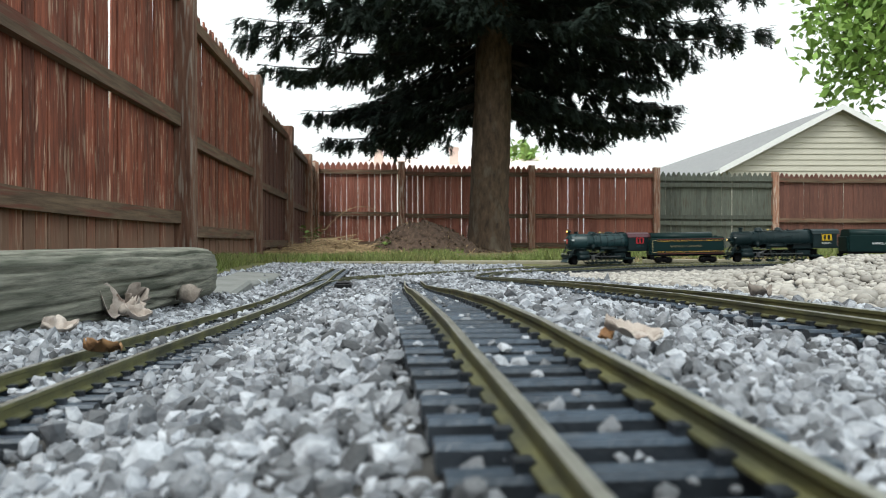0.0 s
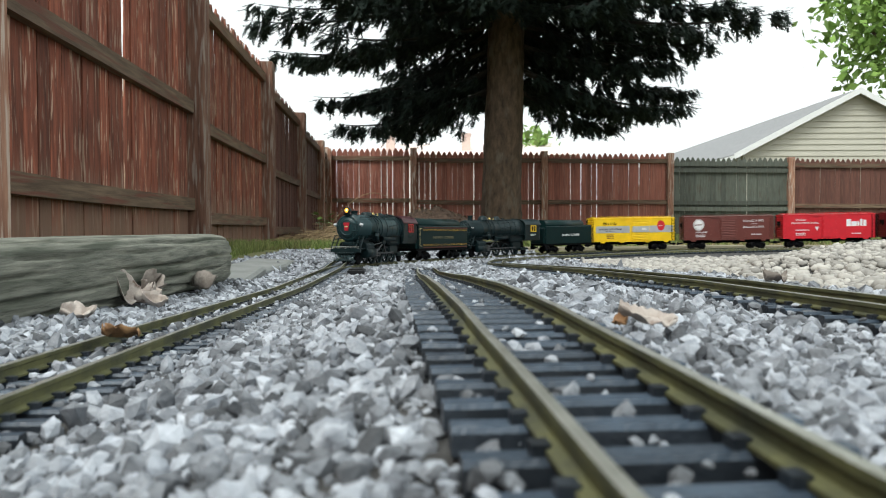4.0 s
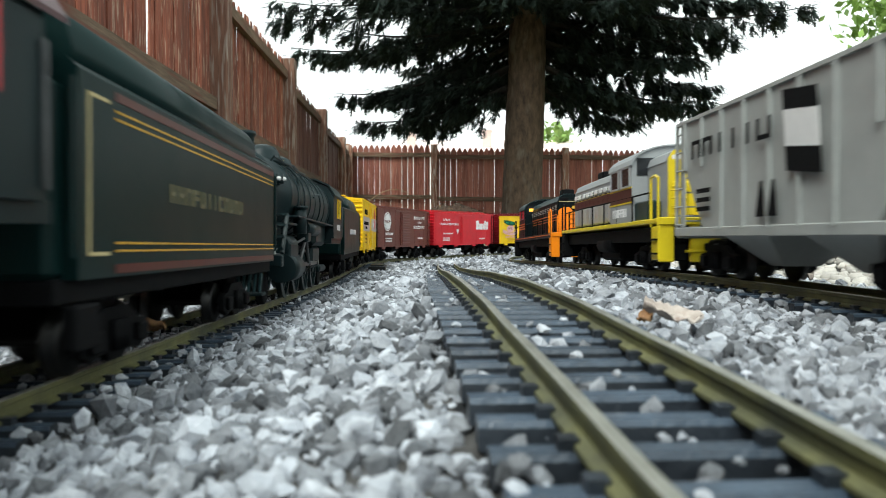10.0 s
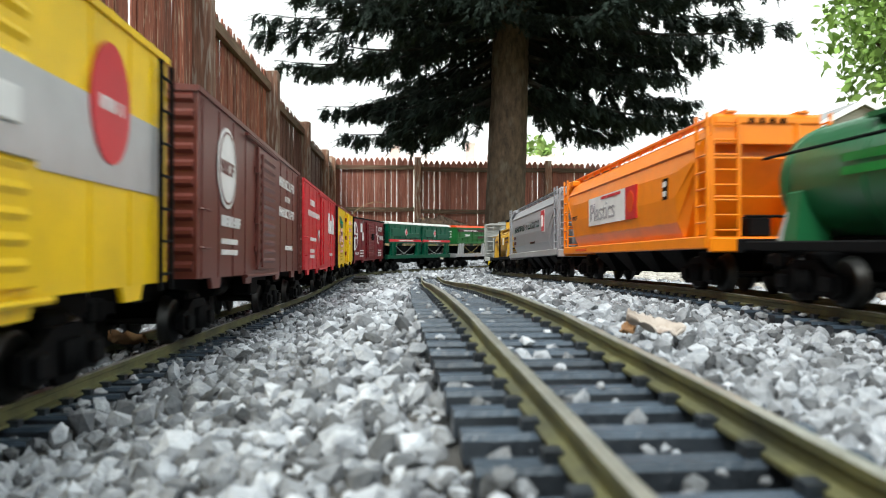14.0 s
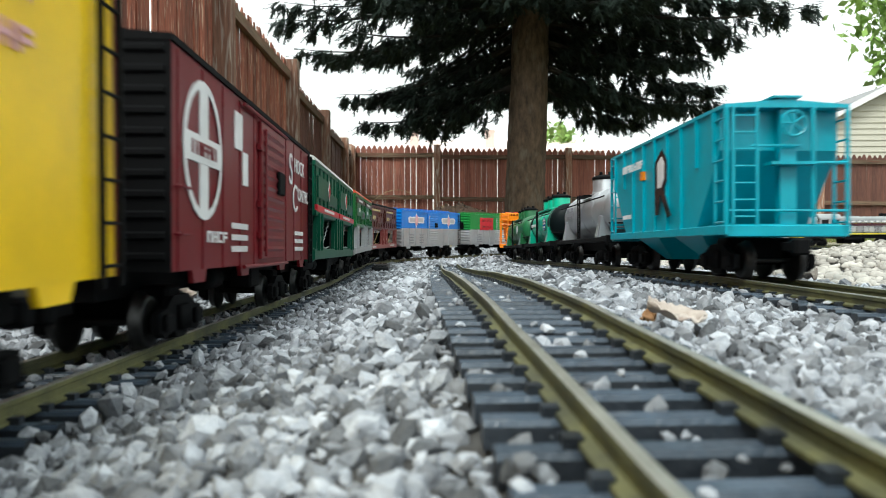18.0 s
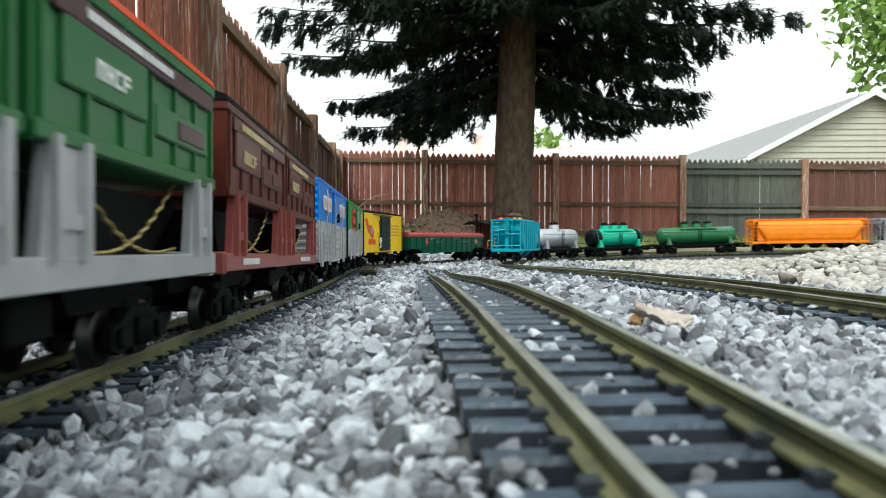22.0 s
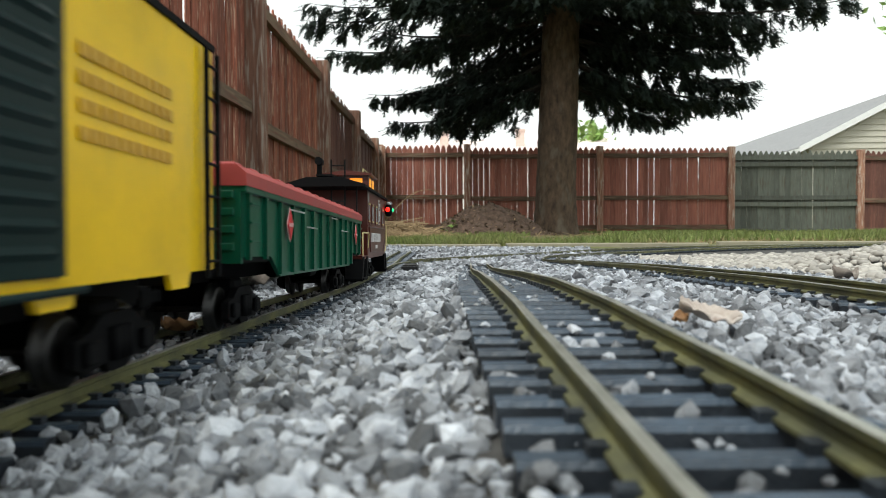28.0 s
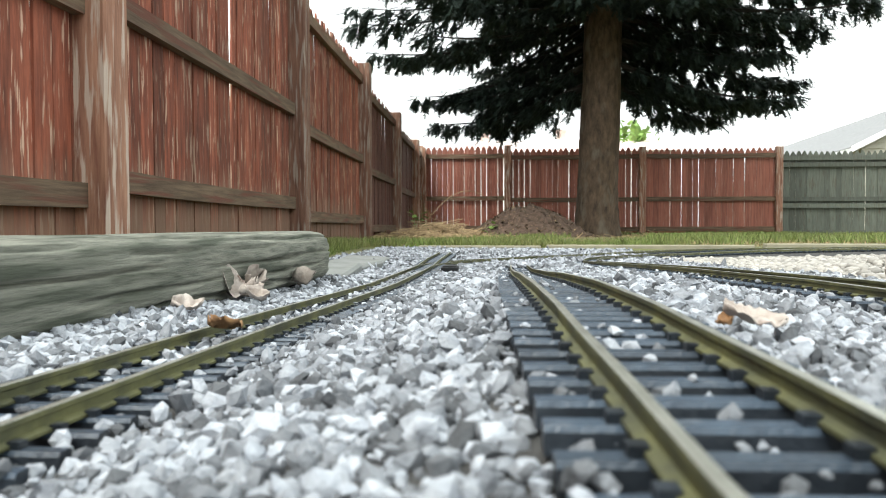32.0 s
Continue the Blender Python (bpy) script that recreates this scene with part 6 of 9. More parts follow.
def tall_hopper(label, front, rear, upper, lower, rim, stripe=None, panels=None, leg_gap=True, sill=0.045):
    """A two-bin hopper: ribbed bins with a rim above an open frame of legs and chains."""
    L = rear - front
    car = start_car("hopper_car", label, front, rear, True)
    h = L / 2
    for e in (1, -1):
        x0, x1 = sorted((e * 0.004, e * (h - 0.004)))
        bm = bmesh.new()
        # square bin
        o = [(-W, 0.0985), (W, 0.0985), (W, 0.162), (-W, 0.162)]
        extrude_x(bm, o, x0, x1)
        b = part("bin", bm, upper, car)
        bm = bmesh.new()
        box(bm, x0 - 0.0015, x1 + 0.0015, -W - 0.0018, W + 0.0018, 0.160, 0.166, 0.0006)
        part("top_chord", bm, upper, b)
        bm = bmesh.new()
        extrude_x(bm, [(-W - 0.002, 0.166), (W + 0.002, 0.166), (W + 0.0005, 0.1705), (W - 0.012, 0.1745), (-W + 0.012, 0.1745), (-W - 0.0005, 0.1705)], x0 - 0.002, x1 + 0.002)
        part("cover", bm, rim, b, "rim cover")
        mx = (x0 + x1) / 2
        for s in (1, -1):
            ya, yb = sorted((s * (W - 0.0002), s * (W + 0.0026)))
            slab("side_panel", b, upper, mx + 0.008, x1 - 0.02, ya, yb, 0.122, 0.150, 0.001)
            slab("side_panel", b, upper, x0 + 0.02, mx - 0.004, ya, yb, 0.118, 0.135, 0.001)
            slab("bottom_rail", b, upper, x0, x1, ya, yb, 0.099, 0.106, 0.0008)
            for k in range(7):
                x = x0 + 0.006 + (x1 - x0 - 0.012) * k / 6
                shared("bin_rib", ("bin_rib", upper.name), lambda bm: box(bm, -0.0014, 0.0014, -0.0004, 0.002, 0.106, 0.160), upper, b, pose(x, s * W, 0, 0, 0, 0 if s > 0 else 180))
            if panels:
                slab("name_board", b, panels, x0 + 0.012, x1 - 0.012, *sorted((s * W, s * (W + 0.0032))), 0.148, 0.158, 0.0006)
                slab("number_board", b, panels, x0 + 0.03, x0 + 0.075, *sorted((s * W, s * (W + 0.0036))), 0.121, 0.131, 0.0006)
        # hopper chute
        bm = bmesh.new()
        a = [bm.verts.new(v) for v in ((x0 + 0.02, -0.04, 0.09), (x1 - 0.02, -0.04, 0.09), (x1 - 0.02, 0.04, 0.09), (x0 + 0.02, 0.04, 0.09), (mx - 0.03, -0.03, 0.03), (mx + 0.03, -0.03, 0.03), (mx + 0.03, 0.03, 0.03), (mx - 0.03, 0.03, 0.03))]
        for f in ((0, 1, 5, 4), (1, 2, 6, 5), (2, 3, 7, 6), (3, 0, 4, 7), (4, 5, 6, 7)):
            bm.faces.new([a[i] for i in f])
        part("chute", bm, C["frame"], b)
        if stripe:
            slab("stripe", b, stripe, x0 + 0.004, x1 - 0.004, W, W + 0.0034, 0.104, 0.1125, 0.0005, "red stripe")
    for s in (1, -1):
        slab("sill", car, lower, -h, h, *sorted((s * (W - 0.006), s * (W + 0.0015))), sill, sill + 0.013, 0.0008)
        for x in (-h + 0.035, -0.028, 0.028, h - 0.035):
            shared("leg", ("leg", lower.name), lambda bm: extrude_y(bm, [(-0.02, 0.0), (0.02, 0.0), (0.012, 0.046), (-0.012, 0.046)], -0.005, 0.0), lower, car, pose(x, s * (W + 0.001), sill + 0.011, 0, 0, 0 if s > 0 else 180))
            shared("leg_rib", ("leg_rib", lower.name), lambda bm: (box(bm, -0.014, -0.010, 0, 0.004, 0.0, 0.046), box(bm, 0.010, 0.014, 0, 0.004, 0.0, 0.046), box(bm, -0.012, 0.012, 0, 0.002, 0.012, 0.018)), lower, car, pose(x, s * (W + 0.001), sill + 0.011, 0, 0, 0 if s > 0 else 180))
        for e in (1, -1):
            x0, x1 = sorted((e * 0.045, e * (h - 0.055)))
            for za, zb in ((sill + 0.016, 0.098), (0.098, sill + 0.016)):
                pipe("chain", car, C["brass"] if lower is not C["green"] else C["light_grey"], [(x0 + (x1 - x0) * u, s * (W - 0.008) + 0.0008 * (-1) ** int(u * 24 + 0.5), za + (zb - za) * u - 0.016 * math.sin(math.pi * u)) for u in np.linspace(0, 1, 25)], 0.0009, 5)
    for e in (1, -1):
        slab("end_beam", car, lower, *sorted((e * (h - 0.006), e * (h + 0.001))), -W, W, sill - 0.002, sill + 0.014, 0.001)
    underframe(car, L, C["frame"], sill)
    running_gear(car, L)
    return car


c = tall_hopper("deep green hopper car with a red stripe and white rim", 8.462, 8.945, C["green"], C["green"], C["white_roof"], C["red"])
for x in (0.12, -0.1):
    shape(c, C["white"], [(x, 0.123), (x + 0.009, 0.137), (x, 0.151), (x - 0.009, 0.137)], W + 0.0032, label="white diamond emblem")
    shape(c, C["red"], [(x, 0.127), (x + 0.0065, 0.137), (x, 0.147), (x - 0.0065, 0.137)], W + 0.0038)
    lettering(c, C["white"], x + 0.05, 0.1065, 0.1, 0.0035, 16, W + 0.0038)
c = tall_hopper("green hopper car with an orange rim and silver frame", 9.000, 9.462, C["grass_green"], C["silver"], C["deep_orange"], None, C["band"])
for x in (0.13, -0.09):
    lettering(c, C["white"], x + 0.05, 0.151, 0.1, 0.004, 15, W + 0.0038)
    lettering(c, C["white"], x + 0.04, 0.13, 0.035, 0.008, 4, W + 0.003)
bm = bmesh.new()
for k in range(3):
    box(bm, 0.2275, 0.2285, -0.012, 0.03, 0.125 + 0.011 * k, 0.129 + 0.011 * k)
part("lettering", bm, C["white"], c)
c = tall_hopper("dark brown hopper car with an oxide red frame", 9.490, 9.965, C["tuscan"], C["pink_red"], C["frame"], None, C["tuscan"])
for x in (0.14, -0.09):
    lettering(c, C["cream"], x + 0.06, 0.1505, 0.12, 0.005, 12, W + 0.0038)
    lettering(c, C["cream"], x + 0.05, 0.127, 0.045, 0.01, 4, W + 0.003)
lettering(c, C["white"], 0.19, 0.049, 0.06, 0.005, 8, W + 0.0022)
lettering(c, C["white"], -0.1, 0.049, 0.08, 0.005, 10, W + 0.0022)
bm = bmesh.new()
for k in range(7):
    box(bm, 0.2408, 0.2418, -0.045 + 0.012 * k, -0.037 + 0.012 * k, 0.142, 0.15)
part("lettering", bm, C["gold"], c)


def gondola(front, rear):
    L = rear - front
    car = start_car("gondola_car", "green gondola car with a red-brown ribbed cover", front, rear, True)
    h = L / 2
    o = [(-h + 0.004, 0.052), (-h + 0.075, 0.052), (-h + 0.105, 0.036), (h - 0.105, 0.036), (h - 0.075, 0.052), (h - 0.004, 0.052), (h - 0.004, 0.098), (-h + 0.004, 0.098)]
    for s in (1, -1):
        bm = bmesh.new()
        extrude_y(bm, o, *sorted((s * (W - 0.003), s * W)))
        part("side", bm, C["green"], car)
        for k in range(14):
            x = -h + 0.014 + (L - 0.028) * k / 13
            z0 = 0.05 if abs(x) > h - 0.09 else 0.038
            shared("rib", ("gon_rib", z0), lambda bm: box(bm, -0.0022, 0.0022, -0.0005, 0.003, z0, 0.096), C["green"], car, pose(x, s * W, 0, 0, 0, 0 if s > 0 else 180))
        slab("top_rail", car, C["green"], -h + 0.002, h - 0.002, *sorted((s * (W - 0.002), s * (W + 0.0035))), 0.093, 0.099, 0.0006)
        for k in range(3):
            for e in (1, -1):
                bar("grab_iron", car, C["green"], (e * (h - 0.030), s * (W + 0.004), 0.062 + 0.012 * k), (e * (h - 0.010), s * (W + 0.004), 0.062 + 0.012 * k), 0.001)
    for e in (1, -1):
        slab("end_wall", car, C["green"], *sorted((e * (h - 0.006), e * (h - 0.002))), -W, W, 0.048, 0.098)
        for k in range(4):
            slab("end_rib", car, C["green"], *sorted((e * (h - 0.002), e * (h + 0.001))), -W + 0.004, W - 0.004, 0.056 + 0.011 * k, 0.061 + 0.011 * k, 0.0006)
    slab("floor", car, C["frame"], -h + 0.006, h - 0.006, -W + 0.003, W - 0.003, 0.048, 0.056)
    bm = bmesh.new()
    extrude_x(bm, [(-W - 0.004, 0.097), (W + 0.004, 0.097), (W + 0.004, 0.105), (W - 0.002, 0.110), (-W + 0.002, 0.110), (-W - 0.004, 0.105)], -h + 0.001, h - 0.001)
    cov = part("cover", bm, C["rust_cover"], car, "red-brown cover with raised cross ribs")
    for k in range(15):
        x = -h + 0.02 + (L - 0.04) * k / 14
        shared("cover_rib", "cover_rib", lambda bm: box(bm, -0.009, 0.009, -W + 0.006, W - 0.006, 0.1095, 0.1135, 0.0015), C["rust_cover"], cov, pose(x, 0, 0))
    for x in (0.168, -0.222):
        shape(car, C["pink"], [(x, 0.0625), (x + 0.0105, 0.0765), (x, 0.0905), (x - 0.0105, 0.0765)], W + 0.0034, label="red diamond emblem")
        shape(car, C["red"], [(x, 0.0645), (x + 0.009, 0.0765), (x, 0.0885), (x - 0.009, 0.0765)], W + 0.004)
        lettering(car, C["pink"], x + 0.007, 0.075, 0.014, 0.003, 4, W + 0.0046)
    for k, (x, z, w) in enumerate(((0.17, 0.088, 0.06), (0.10, 0.076, 0.05), (-0.03, 0.09, 0.04), (-0.1, 0.078, 0.06))):
        slab("tie_line", car, C["light_grey"], x - w, x, W + 0.0028, W + 0.0034, z, z + 0.0014)
    underframe(car, L, C["frame"], 0.05)
    running_gear(car, L)


gondola(11.555, 12.135)


def caboose(front, rear):
    L = rear - front
    car = start_car("caboose", "tuscan red caboose with a lit cupola and black roof", front, rear, True)
    h = L / 2
    x0, x1 = -h + 0.004, h - 0.066
    slab("body", car, C["tuscan"], x0, x1, -W, W, 0.047, 0.138)
    slab("deck", car, C["tuscan"], -h + 0.002, h + 0.002, -W, W, 0.042, 0.048, 0.0008)
    bm = bmesh.new()
    extrude_x(bm, [(-W - 0.006, 0.137), (W + 0.006, 0.137), (W + 0.006, 0.140), (0.025, 0.149), (-0.025, 0.149), (-W - 0.006, 0.140)], -h - 0.002, h + 0.014)
    part("roof", bm, C["frame"], car, "black overhanging roof")
    slab("roof_walk", car, C["frame"], -h, h + 0.01, -0.012, 0.012, 0.1505, 0.153)
    cp = slab("cupola", car, C["tuscan"], -h + 0.06, -h + 0.15, -0.040, 0.040, 0.143, 0.170)
    bm = bmesh.new()
    extrude_x(bm, [(-0.046, 0.169), (0.046, 0.169), (0.046, 0.172), (0, 0.177), (-0.046, 0.172)], -h + 0.053, -h + 0.157)
    part("cupola_roof", bm, C["tuscan"], cp)
    for s in (1, -1):
        for x in (-h + 0.083, -h + 0.127):
            slab("cupola_window", cp, C["window_glow"], x - 0.013, x + 0.013, *sorted((s * 0.0398, s * 0.0408)), 0.152, 0.165, 0, "lit amber cupola window")
        for y in (-0.018, 0.018):
            for e, xx in ((1, -h + 0.15), (-1, -h + 0.06)):
                slab("cupola_window", cp, C["window_glow"], *sorted((xx - e * 0.0005, xx + e * 0.0008)), y - 0.011, y + 0.011, 0.152, 0.165, 0, "lit amber cupola window")
        for x in (0.10, 0.0475, -0.009, -0.121):
            slab("window_frame", car, C["tuscan"], x - 0.0095, x + 0.0095, *sorted((s * (W - 0.0003), s * (W + 0.0012))), 0.091, 0.121, 0.0004)
            slab("window_pane", car, C["pale_pane"], x - 0.0075, x + 0.0075, *sorted((s * W, s * (W + 0.0017))), 0.0955, 0.1175)
            for z in (0.0935, 0.1175):
                slab("window_sill", car, C["cream"], x - 0.0088, x + 0.0088, *sorted((s * W, s * (W + 0.0026))), z, z + 0.0022)
        lettering(car, C["white"], 0.064 if s > 0 else 0.1, 0.066, 0.150, 0.013, 12, s * (W + 0.0005))
        lettering(car, C["white"], 0.0, 0.056, 0.03, 0.005, 6, s * (W + 0.0005))
        # corner posts, handrails, steps
        for xx, st in ((h - 0.004, 1), (-h + 0.006, -1)):
            if st < 0:
                pipe("handrail", car, C["cream"], [(xx + u, s * (W + 0.003), z) for u, z in ((0, 0.094), (0, 0.076), (0.004, 0.066), (0.012, 0.058), (0.024, 0.0525), (0.038, 0.0505))], 0.0011)
            else:
                pipe("handrail", car, C["cream"], [(xx - 0.010, s * (W - 0.001), 0.048), (xx - 0.010, s * (W - 0.001), 0.076), (xx - 0.012, s * (W - 0.001), 0.078), (xx - 0.052, s * (W + 0.003), 0.078), (xx - 0.054, s * (W + 0.003), 0.076), (xx - 0.055, s * (W + 0.002), 0.058)], 0.0012)
            wide = 0.048 if st > 0 else 0.030
            for q in (0.0, wide):
                bm = bmesh.new()
                ox = [(xx - st * (q + 0.008), 0.046), (xx - st * (q - 0.004), 0.046), (xx + st * (0.022 - q), 0.014), (xx + st * (0.010 - q), 0.010)]
                extrude_y(bm, ox if st > 0 else ox[::-1], *sorted((s * (W - 0.024), s * (W + 0.002))))
                part("step_side", bm, C["frame"], car)
            for n, z in enumerate((0.012, 0.028)):
                slab("step_tread", car, C["frame"], *sorted((xx - st * (wide - 0.014 + 0.007 * n), xx + st * (0.014 - 0.007 * n))), *sorted((s * (W - 0.020 - 0.004 * n), s * (W + 0.004 - 0.006 * n))), z, z + 0.003)
        pipe("belt_rail", car, C["tuscan"], [(x1, s * (W + 0.0006), 0.088), (x0, s * (W + 0.0006), 0.088)], 0.0012, 4)
        pipe("brace", car, C["tuscan"], [(x1 - 0.01, s * (W + 0.0006), 0.1), (x1 - 0.035, s * (W + 0.0006), 0.052), (x0 + 0.05, s * (W + 0.0006), 0.05), (x0 + 0.004, s * (W + 0.0006), 0.07)], 0.0011, 4)
    kx = -0.064
    shape(car, C["white"], [(kx + 0.014, 0.132), (kx - 0.014, 0.132), (kx - 0.017, 0.124), (kx - 0.009, 0.093), (kx + 0.009, 0.093), (kx + 0.017, 0.124)], label="white keystone emblem")
    shape(car, C["tuscan"], [(kx + 0.012, 0.130), (kx - 0.012, 0.130), (kx - 0.0145, 0.124), (kx - 0.0075, 0.095), (kx + 0.0075, 0.095), (kx + 0.0145, 0.124)], W + 0.0009)
    for z in (0.118, 0.107, 0.098):
        lettering(car, C["white"], kx + 0.008, z, 0.016, 0.008, 2, W + 0.0014, seed=int(z * 1000))
    disc(car, C["light_grey"], 0.105, 0.125, 0.006, 0.009, W + 0.0006)
    # platform ends: ladder, rail, lamps
    ladder(car, C["frame"], h + 0.004, 0.02, 0.048, 0.172, 0.02, 8, "y")
    ladder(car, C["frame"], -h - 0.001, -0.03, 0.048, 0.15, 0.02, 7, "y")
    for y in (-0.048, 0.048):
        bar("roof_post", car, C["frame"], (h + 0.008, y, 0.048), (h + 0.008, y, 0.138), 0.0013)
    pipe("end_rail", car, C["frame"], [(h + 0.008, -0.048, 0.085), (h + 0.008, 0.0, 0.085), (h + 0.008, 0.048, 0.085)], 0.0013)
    bm = bmesh.new()
    rod(bm, (h - 0.02, -0.012, 0.148), (h - 0.02, -0.012, 0.172), 0.004, None, 10)
    rod(bm, (h - 0.03, -0.012, 0.172), (h - 0.01, -0.012, 0.172), 0.0055, None, 10)
    part("smoke_jack", bm, C["frame"], car, "black smoke jack")
    pipe("roof_grab", car, C["cream"], [(-h + 0.15, 0.03, 0.172), (-h + 0.148, 0.03, 0.1795), (-h + 0.07, 0.03, 0.1795), (-h + 0.068, 0.03, 0.172)], 0.001)
    for s in (1, -1):
        bm = bmesh.new()
        lathe(bm, [(0, 0.003), (0.002, 0.0055), (0.006, 0.0078), (0.016, 0.0078), (0.019, 0.0068), (0.022, 0.003)], (-h - 0.002, s * (W + 0.007), 0.110), (-h - 0.002, s * (W + 0.007), 1), 16)
        lamp = part("marker_lamp", bm, C["frame"], car, "black marker lamp")
        bm = bmesh.new()
        lathe(bm, [(0, 0.0062), (0.003, 0.005), (0.005, 0.001)], (-h - 0.002, s * (W + 0.007), 0.1305), (-h - 0.002, s * (W + 0.007), 1), 14)
        part("lamp_cap", bm, C["light_grey"], lamp, "pale lamp cap")
        for d, mat, nm in (((0.0076, 0, 0), "red_lamp", "red_lens"), ((-0.0076, 0, 0), "red_lamp", "red_lens"), ((0, s * 0.0088, -0.001), "green_lamp", "green_lens")):
            bm = bmesh.new()
            bmesh.ops.create_uvsphere(bm, u_segments=10, v_segments=8, radius=0.0044 if d[0] else 0.0034, matrix=Matrix.Translation((-h - 0.002 + d[0], s * (W + 0.006) + d[1], 0.122 + d[2])))
            part(nm, bm, C[mat], lamp)
    # the body stands tall above its deck
    for me in {ob.data for ob in car.children_recursive if ob.type == "MESH"}:
        for v in me.vertices:
            if v.co.z > 0.048:
                v.co.z = 0.048 + (v.co.z - 0.048) * 1.15
    underframe(car, L, C["frame"], 0.045)
    running_gear(car, L, inset=0.085)


caboose(12.165, 12.527)


# ---- steam engines ----
DRIVER_R = 0.0285


def driver_bm(bm):
    """Spoked driving wheels on one axle."""
    for e in (-1, 1):
        y = e * 0.0255
        seg = 28
        for r0, r1, ya, yb in ((DRIVER_R - 0.0035, DRIVER_R, y - 0.003, y + 0.003),):
            rings = [[bm.verts.new((r * math.cos(2 * math.pi * k / seg), yy, r * math.sin(2 * math.pi * k / seg))) for k in range(seg)] for r, yy in ((r0, ya), (r1, ya), (r1, yb), (r0, yb))]
            for a in range(4):
                for k in range(seg):
                    bm.faces.new((rings[a][k], rings[a][(k + 1) % seg], rings[(a + 1) % 4][(k + 1) % seg], rings[(a + 1) % 4][k]))
        for k in range(12):
            a = 2 * math.pi * k / 12
            rod(bm, (0.004 * math.cos(a), y, 0.004 * math.sin(a)), (0.0255 * math.cos(a), y, 0.0255 * math.sin(a)), 0.0013, None, 5, False)
        rod(bm, (0, y - 0.0035, 0), (0, y + 0.0035, 0), 0.006, None, 12)
        extrude_y(bm, [(-0.02, -0.017), (0.02, -0.017), (0.013, -0.0255), (-0.013, -0.0255)], y - 0.0025, y + 0.0025)
        rod(bm, (0, y, 0.012), (0, y + e * 0.006, 0.012), 0.003, None, 8)
    rod(bm, (0, -0.03, 0), (0, 0.03, 0), 0.003, None, 8)


def steam_engine(label, front, rear, accent, plate, window):
    L = rear - front
    ext = L - 0.497
    car = start_car("steam_locomotive", label, front, rear, True, "locomotives")
    h = L / 2
    K = C["loco"]
    bx = h - 0.03
    # boiler: smokebox, barrel, firebox taper
    bm = bmesh.new()
    lathe(bm, [(0.0, 0.030), (0.001, 0.0395), (0.004, 0.0425), (0.085, 0.0425), (0.0855, 0.0438), (0.089, 0.0438), (0.0895, 0.0425), (0.2, 0.0455), (0.30 + ext, 0.0475), (0.355 + ext, 0.0475)], (bx, 0, 0.1185), (-1, 0, 0.1185), 40)
    skin = C["smokebox"] if plate else K
    boiler = part("boiler", bm, skin, car, "dark grey boiler with bands" if plate else "black boiler with bands")
    for d in (0.125, 0.165, 0.205, 0.245, 0.285, 0.325, 0.325 + ext):
        bm = bmesh.new()
        r = 0.0425 + 0.003 * min(1, max(0, (d - 0.09) / 0.11)) + (0.002 if d > 0.25 else 0.0006)
        lathe(bm, [(0, r), (0.0004, r + 0.0008), (0.0034, r + 0.0008), (0.0038, r)], (bx - d, 0, 0.1185), (-1, 0, 0.1185), 40)
        part("boiler_band", bm, K, boiler)
    # smokebox door, hinges, ring of bolts, plate
    bm = bmesh.new()
    lathe(bm, [(0, 0.033), (0.002, 0.033), (0.0035, 0.030), (0.006, 0.024), (0.008, 0.014), (0.0085, 0.0)], (bx, 0, 0.1185), (1, 0, 0.1185), 36)
    door = part("smokebox_door", bm, skin, boiler)
    bm = bmesh.new()
    for k in range(16):
        a = 2 * math.pi * (k + 0.5) / 16
        rod(bm, (bx, 0.0365 * math.cos(a), 0.1185 + 0.0365 * math.sin(a)), (bx + 0.0032, 0.0365 * math.cos(a), 0.1185 + 0.0365 * math.sin(a)), 0.0016, None, 6)
    part("door_bolt", bm, C["smokebox"], door)
    bm = bmesh.new()
    lathe(bm, [(0, 0.0255), (0.0022, 0.0255), (0.0030, 0.0242), (0.0030, 0.0230), (0.0012, 0.0215)], (bx + 0.0045, 0, 0.1185), (1, 0, 0.1185), 36)
    part("door_ring", bm, C["smokebox"], door)
    for z in (0.107, 0.130):
        slab("door_hinge", door, C["smokebox"], bx + 0.003, bx + 0.0085, 0.006, 0.037, z, z + 0.0032, 0.0008)
    if plate:
        bm = bmesh.new()
        extrude_x(bm, [(-0.0085, 0.127), (-0.0062, 0.1095), (0.0062, 0.1095), (0.0085, 0.127), (0.0105, 0.1285), (0.0105, 0.1345), (-0.0105, 0.1345), (-0.0105, 0.1285)][::-1], bx + 0.0086, bx + 0.0105)
        p = part("number_plate", bm, C["plate"], car, "red keystone plate on the smokebox")
        bm = bmesh.new()
        box(bm, bx + 0.0105, bx + 0.0109, -0.006, 0.006, 0.120, 0.1235)
        part("plate_bar", bm, C["cream"], p)
    # headlight: on a bracket over the smokebox, or in the middle of its door
    hz, hx = (0.1735, bx + 0.008) if plate else (0.1185, bx + 0.022)
    if plate:
        slab("headlight_bracket", car, K, bx - 0.012, bx + 0.008, -0.012, 0.012, 0.159, 0.164, 0.001)
    bm = bmesh.new()
    lathe(bm, [(0, 0.007), (0.003, 0.0092), (0.019, 0.0098), (0.0225, 0.0098), (0.0225, 0.0078), (0.019, 0.0074)], (hx - 0.020, 0, hz), (hx, 0, hz), 24)
    hl = part("headlight", bm, K, car)
    bm = bmesh.new()
    lathe(bm, [(0, 0.0073), (0.001, 0.0073), (0.0022, 0.005), (0.0027, 0)], (hx - 0.0006, 0, hz), (hx + 1, 0, hz), 20)
